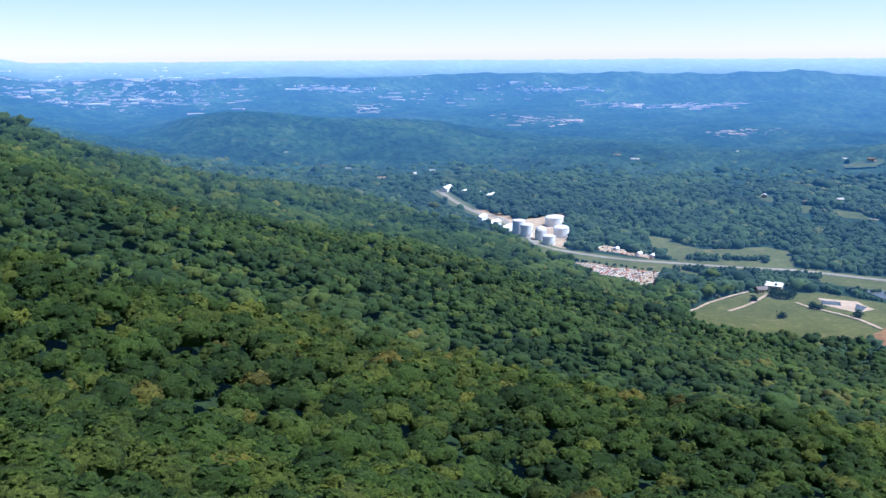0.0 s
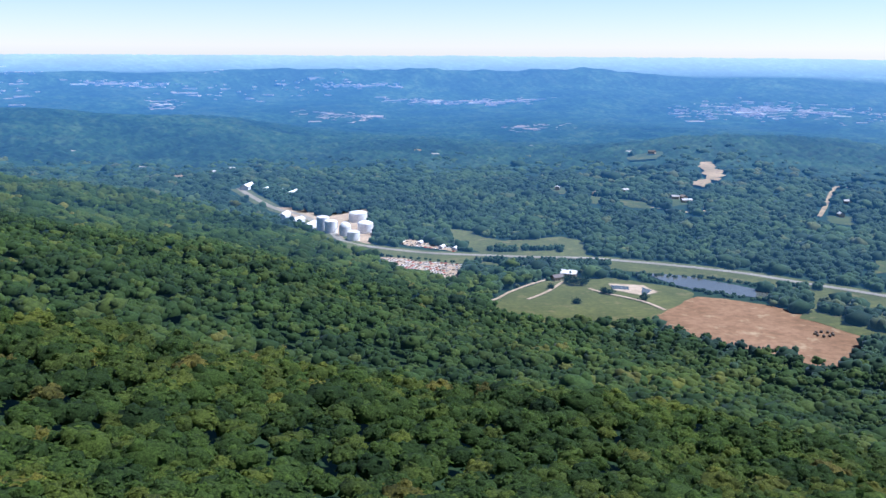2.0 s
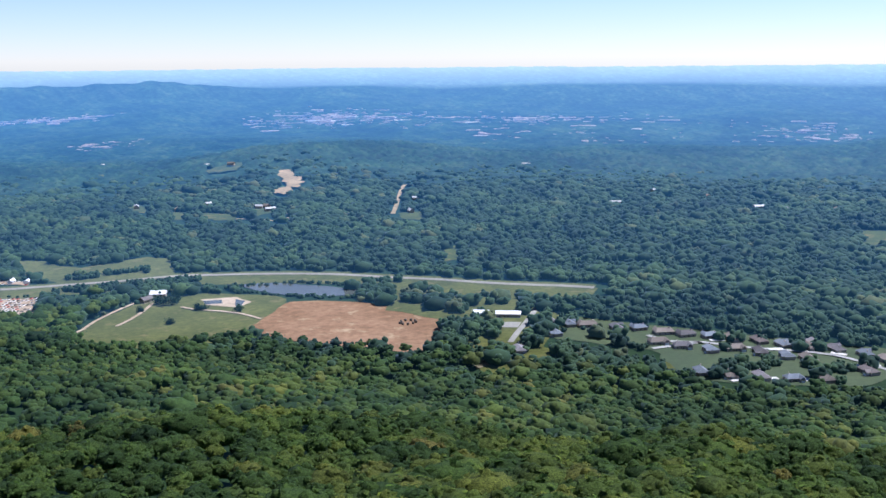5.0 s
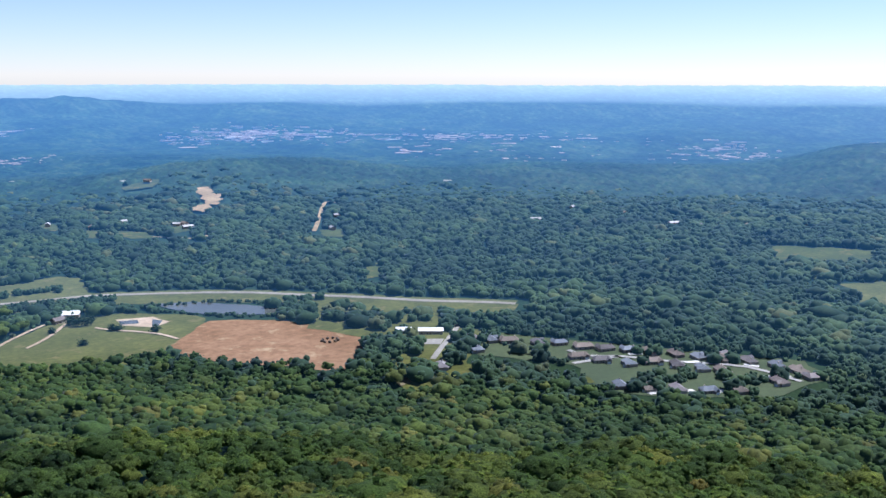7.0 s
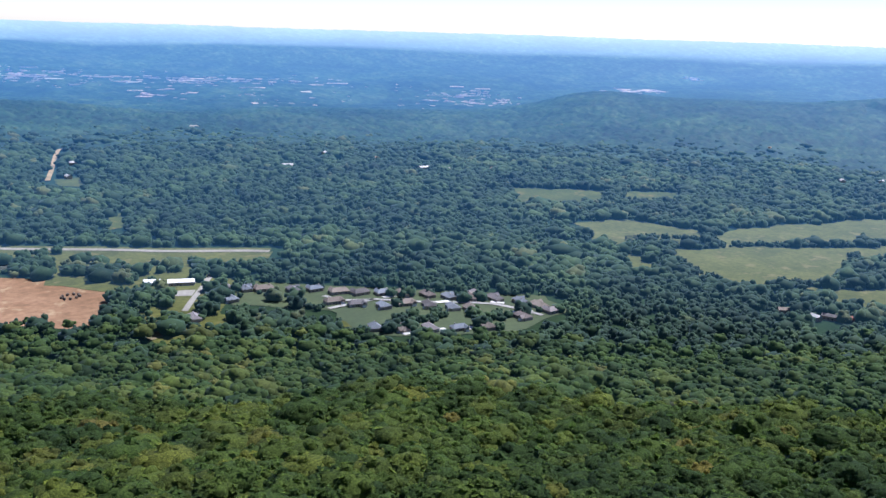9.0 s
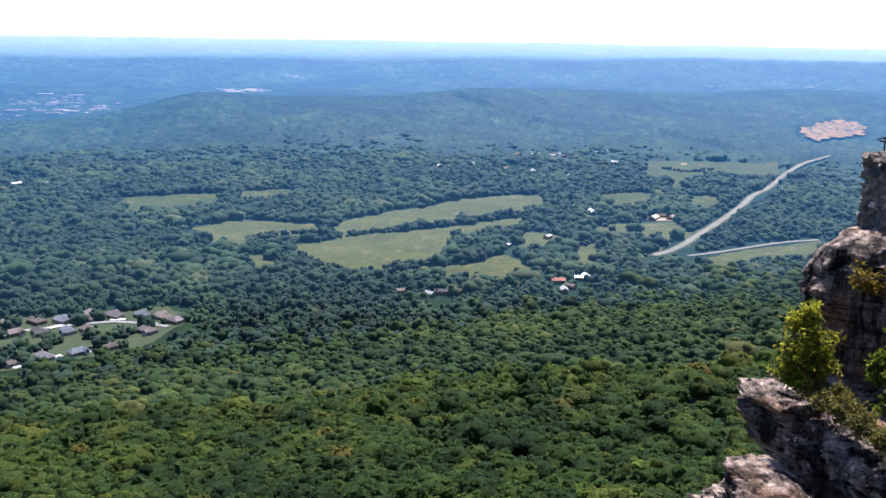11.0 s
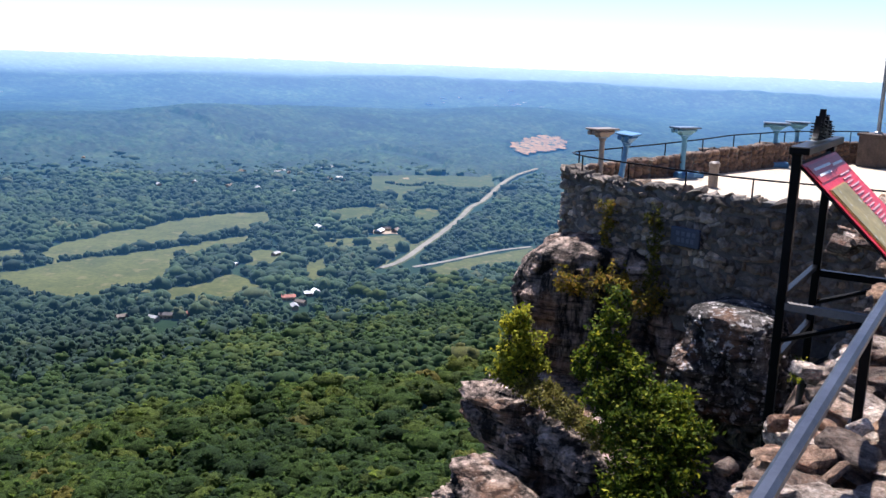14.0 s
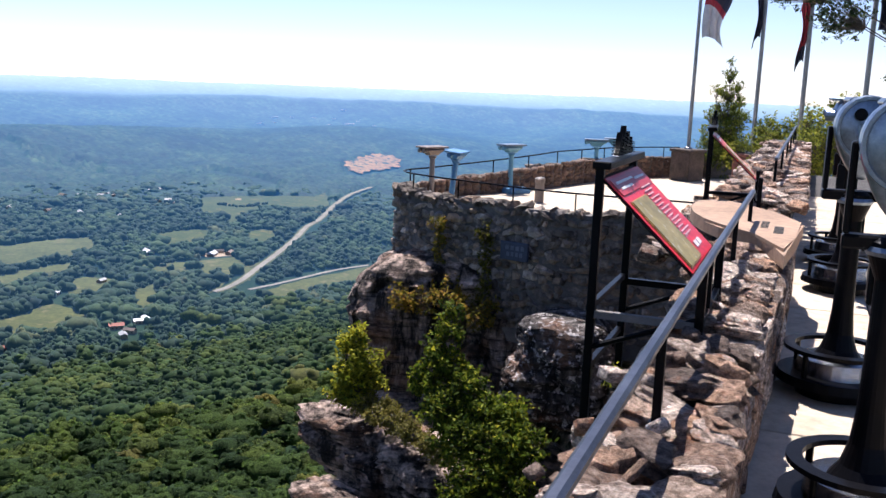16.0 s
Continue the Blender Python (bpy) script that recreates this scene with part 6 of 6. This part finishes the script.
# inner face of the far parapet
s = tip_run + 0.6
while s < run[-1] - 2:
    w = rng2.uniform(0.16, 0.4)
    p, d, o = on_edge(s)
    z = top_z(s) + 0.02
    while z > TERRACE_Z:
        h = rng2.uniform(0.11, 0.22)
        q = p - o * (0.48 + rng2.uniform(-0.03, 0.03))
        m = pose(q.x, q.y, z - h / 2, rng2.uniform(-8, 8), rng2.uniform(-25, 25), math.degrees(math.atan2(d.y, d.x))) @ Matrix.Diagonal((w * rng2.uniform(0.9, 1.25), 0.2, h * 1.2, 1))
        add_stone(warm_meshes[rng2.integers(8)], m)
        z -= h * 0.95
    s += w * 0.95
ob = mesh_object("inner_stonework", np.concatenate(rest_v), np.concatenate(rest_f), warm_stone, smooth=True)
ob.parent = terrace_wall
tagged(ob, kind="stuff")

bm = bmesh.new()
box(bm, 0, 0, -0.03, 1, 1, 0.0, 0.006)
paver_me = bpy.data.meshes.new("paver")
bm.to_mesh(paver_me)
bm.free()
paver_me.materials.append(paving)
for i in range(20):
    for j in range(4):
        place("paver", paver_me, pose(-3 + i * 0.92, 0.27 - (j + 1) * 0.78, 0) @ Matrix.Diagonal((0.906, 0.766, 1, 1)), walk_floor)
# ---- buildings and vehicles of the valley ----
GZ = EYE - 270


def house(m, w, d, h, roof, wall, label, group="", garage=True, name="house"):
    """A one-storey house: walls, hipped or gabled roof, door, windows and garage."""
    root = thing(name, m, label, "house", group)
    bm = bmesh.new()
    box(bm, -w / 2, -d / 2, 0, w / 2, d / 2, h)
    part("wall", bm, wall, root)
    bm = bmesh.new()
    e, r, ins = 0.6, d * 0.3, (d * 0.32 if garage else 0.0)
    x0, x1, y0, y1 = -w / 2 - e, w / 2 + e, -d / 2 - e, d / 2 + e
    v = [bm.verts.new(p) for p in ((x0, y0, h), (x1, y0, h), (x1, y1, h), (x0, y1, h), (x0 + ins, 0, h + r), (x1 - ins, 0, h + r))]
    for f in ((0, 1, 5, 4), (2, 3, 4, 5), (1, 2, 5), (3, 0, 4), (3, 2, 1, 0)):
        bm.faces.new([v[k] for k in f])
    if garage:      # a front wing with its own gable
        g = [bm.verts.new(p) for p in ((w * 0.12, y0 - 3, h), (w * 0.45, y0 - 3, h), (w * 0.45, 0, h + 0.05), (w * 0.12, 0, h + 0.05), (w * 0.285, y0 - 3, h + r * 0.8), (w * 0.285, 0, h + r * 0.8))]
        for f in ((0, 4, 5, 3), (1, 2, 5, 4), (0, 1, 4), (3, 5, 2), (0, 3, 2, 1)):
            bm.faces.new([g[k] for k in f])
    bmesh.ops.recalc_face_normals(bm, faces=bm.faces[:])
    part("roof", bm, roof, root)
    for sgn in (-1, 1):
        for x in (-0.36, -0.14) if sgn < 0 else (-0.3, 0.0, 0.3):
            bm = bmesh.new()
            box(bm, x * w - 0.7, sgn * d / 2 - 0.06, 0.9, x * w + 0.7, sgn * d / 2 + 0.06, 2.1)
            part("window", bm, dark_glass, root)
    bm = bmesh.new()
    box(bm, -0.02 * w - 0.5, -d / 2 - 0.08, 0, -0.02 * w + 0.5, -d / 2 + 0.08, 2.1)
    part("door", bm, dark_glass, root)
    if garage:
        bm = bmesh.new()
        box(bm, w * 0.15, -d / 2 - 3.4, 0, w * 0.42, -d / 2, h)
        part("garage", bm, wall, root)
        bm = bmesh.new()
        box(bm, w * 0.18, -d / 2 - 3.5, 0, w * 0.39, -d / 2 - 3.35, 2.2)
        part("garage_door", bm, white_paint, root, "white garage door")
        bm = bmesh.new()
        box(bm, -w * 0.3, 0.5, h, -w * 0.3 + 0.8, 1.3, h + r + 0.8)
        part("chimney", bm, wall, root)
    return root


drive_mat = surface("driveway_concrete", (0.42, 0.4, 0.37), (0.55, 0.53, 0.49), 0.06, 0.8, 0.9, relief=0)
roof_tan = surface("brown_shingle", (0.12, 0.1, 0.085), (0.2, 0.165, 0.14), 0.05, 1.5, 0.9, relief=0, vary=0.2)
roof_pale = surface("weathered_metal_roof", (0.24, 0.24, 0.25), (0.36, 0.36, 0.36), 0.05, 0.5, 0.6, relief=0)
roof_blue = surface("slate_shingle", (0.1, 0.115, 0.14), (0.17, 0.19, 0.22), 0.05, 1.5, 0.9, relief=0, vary=0.2)
BACK = [(651, 686), (664, 666), (676, 652), (691, 626), (708, 612), (716, 587), (727, 568), (741, 550), (752, 531), (764, 511), (771, 490), (783, 471), (796, 451), (803, 426), (802, 404), (796, 385)]
MIDDLE = [(630, 651), (687, 569), (694, 546), (705, 522), (726, 511), (735, 489), (743, 467), (750, 450), (760, 399)]
FRONT = [(647, 488), (660, 468), (676, 448), (693, 428), (714, 412), (566, 633), (587, 640)]
master = {}
for k, (x, y) in enumerate(BACK + MIDDLE + FRONT):
    kind = k % 3
    face = 122 if k < len(BACK) else 302
    turn = -58 + face + random.uniform(-8, 8) + (0 if random.random() < 0.8 else 90)
    m = pose(x, y, GZ + 0.4, 0, 0, turn)
    if kind not in master:
        master[kind] = house(m, (17, 15, 19)[kind], (10, 9.5, 10.5)[kind], 3.4, (roof_grey, roof_blue, roof_tan)[kind], brick_wall,
                             ("grey-roofed suburban house with a white garage door", "slate-roofed suburban house with a white garage door", "brown-roofed suburban house with a white garage door")[kind], "houses of the estate")
    else:
        copy_thing(master[kind], m)
for x, y, turn in ((678, 612, 60), (737, 539, 60), (756, 487, 60), (788, 443, 20), (656, 457, 75), (680, 442, 60), (699, 422, 80), (782, 408, 10), (770, 415, 40)):
    bm = bmesh.new()
    box(bm, -3.0, -7, 0, 3.0, 7, 0.3)
    ob = part("driveway", bm, drive_mat)
    ob.matrix_basis = pose(x, y, GZ + 1.2, 0, 0, turn)
    tagged(ob, "bright concrete driveway beside a house", "driveway", "driveways of the estate", "structure")

# the lane's white-roofed sheds and cottages
house(pose(618, 752, GZ + 0.4, 0, 0, -42), 16, 9, 4.0, roof_white, white_paint, "white metal-roofed barn by a lane", garage=False, name="barn")
house(pose(638, 731, GZ + 0.4, 0, 0, -42), 26, 9, 4.0, roof_white, brick_wall, "long white metal-roofed shed by a lane", garage=False, name="shed")
house(pose(378, 1051, GZ + 0.4, 0, 0, -30), 18, 12, 4.5, roof_white, brick_wall, "white-roofed park pavilion beside dark trees", garage=False, name="pavilion")
house(pose(358, 1036, GZ + 0.4, 0, 0, 20), 14, 10, 4.0, roof_grey, brick_wall, "grey-roofed building in the park", garage=False, name="pavilion")
for x, y, w, roof, label in ((1046, 12, 14, roof_white, "white-roofed house at the forest's edge"), (1038, 19, 12, roof_white, "small white house at the forest's edge"), (1020, 42, 15, roof_red, "red-roofed house at the forest's edge"), (983, 34, 13, roof_pale, "pale-roofed cottage beside the lane"), (1000, 28, 12, roof_tan, "brown-roofed cottage beside the lane"),
                             (950, 140, 13, roof_red, "rust-roofed cottage among trees"), (946, 161, 13, roof_grey, "grey-roofed cottage among trees"), (936, 172, 12, roof_pale, "pale-roofed cottage under trees"), (940, 202, 13, roof_tan, "brown-roofed cottage among trees"), (956, 185, 12, roof_grey, "grey-roofed cottage under tall trees"),
                             (1449, 13, 22, roof_white, "long white-roofed farm building"), (1461, 1, 16, roof_white, "white-roofed barn on the farm"), (1538, 5, 12, roof_white, "small white shed above the farm"), (1456, -63, 18, roof_pale, "pale-roofed farmhouse beside a lane"), (1425, -79, 20, roof_white, "white-roofed farmhouse beside tall trees"), (1434, -105, 16, roof_tan, "brown-roofed farmhouse at the farmyard"), (1446, -90, 14, roof_grey, "grey-roofed shed at the farmyard"),
                             (1185, 117, 11, roof_white, "small pale shed in a field"), (1251, 68, 12, roof_pale, "pale shed under hedgerow trees"), (841, 245, 13, roof_grey, "grey-roofed house in the woods"), (796, 479, 12, roof_grey, "grey-roofed house at the estate's end")):
    house(pose(x, y, GZ + 0.4, 0, 0, random.uniform(0, 180)), w, w * 0.55, 4.0, roof, brick_wall, label, garage=False)

# scattered houses of the wooded valley, far off
fm = {}
PLACES = [(594, 1734), (638, 1646), (707, 1676), (769, 1581), (784, 1580), (771, 1541), (1050, 1477), (1110, 1523), (958, 1364), (881, 2069), (923, 2032), (2161, -9), (2140, 10), (2078, 185), (2075, 147), (2072, 109), (2067, 84), (2515, -574), (2091, 98), (2500, -560)]
spots = [(-math.degrees(math.atan2(hx, hy)), math.hypot(hx, hy)) for hx, hy in PLACES] + [(2.0, 2050), (0.6, 2110), (4, 1980), (5.5, 2200), (7, 2350), (-10.5, 2350), (-11.3, 2300), (9.5, 2400), (12, 2500),
         (-47.5, 1750), (-50, 1900), (-53, 1850), (-56, 1750), (-57.5, 1740), (-60, 1760), (-63, 1820), (-70, 2000), (-75.8, 2230), (-80, 1900), (-82, 1930), (-84, 1880), (-86, 1850), (-88, 1800), (-90, 1990), (-91, 1970), (-90.4, 2010), (-64, 2500), (-42, 2300), (-17, 2500), (-15, 2700)]
for k, (yaw, r) in enumerate(spots):
    x, y = at_yaw(yaw + (random.uniform(-0.3, 0.3) if k >= len(PLACES) else 0.0), r)
    m = pose(x, y, float(ground(x, y)) + (0.4 if k < 9 else 2.5 if r > 1700 else 3.0), 0, 0, random.uniform(0, 180))
    if k % 3 not in fm:
        fm[k % 3] = house(m, 13 + 3 * (k % 3), 9, 5, (roof_pale, roof_tan, roof_pale)[k % 3], (brick_wall, brick_wall, brick_wall)[k % 3], ("white house among distant trees", "brown-roofed house among distant trees", "pale-roofed house among distant trees")[k % 3], "scattered valley houses", False)
    else:
        copy_thing(fm[k % 3], m)


# ---- storage tanks ----
def tank(x, y, r, h, label, dome=0.12, legs=False):
    root = thing("storage_tank", pose(x, y, GZ + 0.4), label, "storage tank", "storage tanks")
    part("shell", lathe([(r, 0), (r, h), (r * 1.01, h), (r * 1.01, h + 0.3)], 40), white_paint, root)
    part("roof", lathe([(r * 1.01, h + 0.3)] + [(r * math.cos(a), h + 0.3 + r * dome * 2 * math.sin(a)) for a in (0.3, 0.6, 0.9, 1.2, 1.45)], 40), roof_white, root)
    bm = bmesh.new()
    for k in range(14):
        a0, a1 = k * 0.14, (k + 1) * 0.14
        tube(bm, (1.03 * r * math.sin(a0), -1.03 * r * math.cos(a0), h * k / 14), (1.03 * r * math.sin(a1), -1.03 * r * math.cos(a1), h * (k + 1) / 14), 0.35, seg=4)
    part("stair", bm, concrete, root, "spiral stair")
    bm = bmesh.new()
    for k in range(24):
        a0, a1 = k * 0.2618, (k + 1) * 0.2618
        tube(bm, (r * math.cos(a0), r * math.sin(a0), h + 1.2), (r * math.cos(a1), r * math.sin(a1), h + 1.2), 0.12, seg=4)
    part("roof_railing", bm, concrete, root)


tank(172, 1457, 14.5, 13, "large white cylindrical storage tank")
tank(122, 1372, 9.5, 17, "tall white steel storage tank")
tank(112, 1396, 9.5, 19, "tall white storage tank behind another")
tank(172, 1366, 11.5, 13, "white steel tank with domed roof", 0.2)
tank(148, 1310, 9, 12, "small white steel storage tank")
tank(140, 1345, 8.5, 12, "white domed storage tank beside a road", 0.5)
for x, y, w, d, h, label in ((95, 1412, 30, 12, 7, "long white shed by the tanks"), (75, 1455, 36, 12, 6, "long white industrial shed beside the tanks"), (60, 1510, 30, 12, 6, "white building of the plant"), (5, 1831, 40, 16, 7, "white warehouse by the highway"), (42, 1800, 46, 12, 6, "row of white warehouse roofs"), (86, 1738, 34, 14, 6, "low white warehouse by the road"), (68, 1768, 30, 12, 6, "small white warehouse among trees"),
                             (212, 1284, 14, 6, 3.2, "white trailer building by the highway"), (236, 1268, 12, 6, 3.2, "white trailer beside the highway"), (262, 1238, 16, 6, 3.2, "long white building along the road"), (276, 1222, 12, 6, 3.2, "white building along the road")):
    house(pose(x, y, GZ + 0.4, 0, 0, random.choice((62, 70, 55))), w, d, h, roof_white, white_paint, label, garage=False, name="warehouse")


# ---- parked cars ----
def car(m, mat, label):
    root = thing("car", m, label, "car", "cars in the lot")
    bm = bmesh.new()
    box(bm, -2.3, -0.9, 0.35, 2.3, 0.9, 0.95, 0.12)
    part("body", bm, mat, root)
    bm = bmesh.new()
    box(bm, -1.3, -0.8, 0.95, 1.0, 0.8, 1.5, 0.2)
    part("cabin", bm, dark_glass, root)
    for x in (-1.45, 1.45):
        for y in (-0.86, 0.86):
            bm = bmesh.new()
            tube(bm, (x, y - 0.1, 0.34), (x, y + 0.1, 0.34), 0.34, seg=10)
            part("wheel", bm, black_iron, root)
    return root


car_mats = [surface("car_" + c, a, b, 0.5, 3, 0.3, relief=0, coat=0.4) for c, a, b in (("white", (0.7, 0.7, 0.7), (0.8, 0.8, 0.8)), ("red", (0.4, 0.03, 0.03), (0.5, 0.05, 0.05)), ("silver", (0.45, 0.46, 0.48), (0.55, 0.56, 0.58)), ("black", (0.02, 0.02, 0.025), (0.04, 0.04, 0.045)))]
cars = {}
for i in range(24):
    for j in range(9):
        if random.random() < 0.15 or (j > 6 and i % 2):
            continue
        u, w = i / 23, j / 6
        if j > 6:       # the second lot
            w = j - 7
            x, y = 212 + u * 62 + 8 * w, 1270 - u * 62 + 14 * w
        else:
            x, y = 177 + u * 70 + w * (30 * u - 14), 1142 - u * 76 + w * (48 + 18 * u)
        m = pose(x, y, GZ + 0.6, 0, 0, 40 + random.uniform(-6, 6))
        c = random.choice((0, 0, 1, 2, 2, 3))
        if c in cars:
            copy_thing(cars[c], m)
        else:
            cars[c] = car(m, car_mats[c], ("white", "red", "silver", "black")[c] + " car parked in the dusty lot")

# dark trees and benches of the park; feeding ring on the ploughed field
for x, y, r in ((364, 1018, 6), (369, 1008, 7), (376, 1004, 7), (384, 1013, 6), (344, 930, 4), (337, 996, 3), (390, 965, 4), (396, 962, 3), (422, 931, 5)):
    shrub("tree", (x, y, GZ + 0.3), [(0, 0, r * 0.9, r * 0.8), (r * 0.4, 0, r * 0.7, r * 0.6), (-r * 0.4, r * 0.2, r * 0.7, r * 0.6)], 420, 1.1, leaf_valley, "dark round tree in the park", int(x), 0.15, "tree")
root = thing("hay_ring", pose(541, 778, GZ + 0.7), "ring of dark hay feeders on the ploughed field", "hay ring")
for k in range(9):
    bm = bmesh.new()
    a = k * 0.7
    bmesh.ops.create_uvsphere(bm, u_segments=8, v_segments=6, radius=1.6, matrix=Matrix.Translation((9 * math.cos(a), 7 * math.sin(a), 1.0)))
    part("feeder", bm, bark, root)

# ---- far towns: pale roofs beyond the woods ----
# pale roofs with painted haze glow, base colours warmed to offset its blue
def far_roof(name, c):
    return paint_haze(surface(name, c, tuple(v * 1.25 for v in c), 0.02, 0.3, 0.7, relief=0))


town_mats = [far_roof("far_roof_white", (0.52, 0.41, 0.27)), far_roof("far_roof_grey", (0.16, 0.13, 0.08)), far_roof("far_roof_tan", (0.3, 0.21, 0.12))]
town_meshes = []
for k, (w, d, h) in enumerate(((70, 30, 3), (40, 20, 3), (24, 14, 3), (110, 36, 3), (14, 10, 3), (30, 14, 4))):
    bm = bmesh.new()
    box(bm, -w / 2, -d / 2, -8, w / 2, d / 2, h)
    box(bm, -w / 2 - 0.6, -d / 2 - 0.6, h, w / 2 + 0.6, d / 2 + 0.6, h + 0.6)
    box(bm, -w * 0.2, -2, h + 0.6, -w * 0.1, 2, h + 2)
    me = bpy.data.meshes.new("warehouse")
    bm.to_mesh(me)
    bm.free()
    me.materials.append(town_mats[k % 3])
    town_meshes.append(me)
# yaw, half-width, distance, half-depth, how many
TOWNS = ((-30.7, 5.2, 3727, 140, 120), (-30.2, 1.4, 3741, 68, 40), (-13.2, 4.6, 3866, 49, 60), (-17.9, 2.1, 3170, 63, 26), (-7.0, 2.5, 4114, 26, 26), (-5.8, 2.3, 3487, 56, 16), (-41.0, 4.7, 3667, 113, 34), (-49.8, 2.0, 3547, 259, 14), (18.0, 6.5, 4205, 300, 150), (19.6, 4.5, 4037, 97, 60), (6.9, 2.7, 4166, 47, 26), (4.7, 1.2, 3767, 79, 14), (-5.7, 2.4, 3448, 80, 22), (-1.2, 6.1, 4125, 203, 30), (-58.7, 2.5, 3413, 136, 24), (-60.3, 0.8, 3324, 39, 8), (-68.1, 1.8, 3652, 99, 14), (-43.0, 4.6, 3411, 300, 24), (-57.7, 3.5, 3401, 143, 16), (-44.6, 3.2, 3645, 120, 16), (-46.4, 2.9, 3153, 241, 10), (-68.5, 1.5, 3621, 95, 12), (-99.5, 3.5, 3994, 300, 10), (-71.3, 0.6, 4085, 56, 6))
single, tv, tf, nb = 0, [], [], 0
for yaw, wy, r0, wr, n in TOWNS:
    for q in range(n * 2):
        r = random.gauss(r0, wr * 0.6)
        x, y = at_yaw(yaw + random.uniform(-wy, wy) * random.uniform(0.6, 1.25), r)
        k = random.choices(range(6), (2, 4, 6, 1, 6, 4))[0]
        m = pose(x, y, float(ground(x, y)) + 2.5, 0, 0, math.degrees(math.atan2(y, x)) + 90 + random.uniform(-30, 30)) @ Matrix.Diagonal((random.uniform(0.35, 0.95), random.uniform(0.5, 0.9), random.uniform(0.35, 0.8), 1))
        if q % 4 == 0 and single < 290:
            ob = new("warehouse", town_meshes[k])
            ob.matrix_basis = m
            tagged(ob, "pale flat-roofed commercial building in the far town", "building", "buildings of the far town")
            single += 1
        else:
            vv = np.array([v.co for v in town_meshes[k].vertices])
            tv.append(vv @ np.array(m.to_3x3()).T + np.array(m.translation))
            tf.append(np.array([list(f.vertices) for f in town_meshes[k].polygons]) + nb)
            nb += len(vv)
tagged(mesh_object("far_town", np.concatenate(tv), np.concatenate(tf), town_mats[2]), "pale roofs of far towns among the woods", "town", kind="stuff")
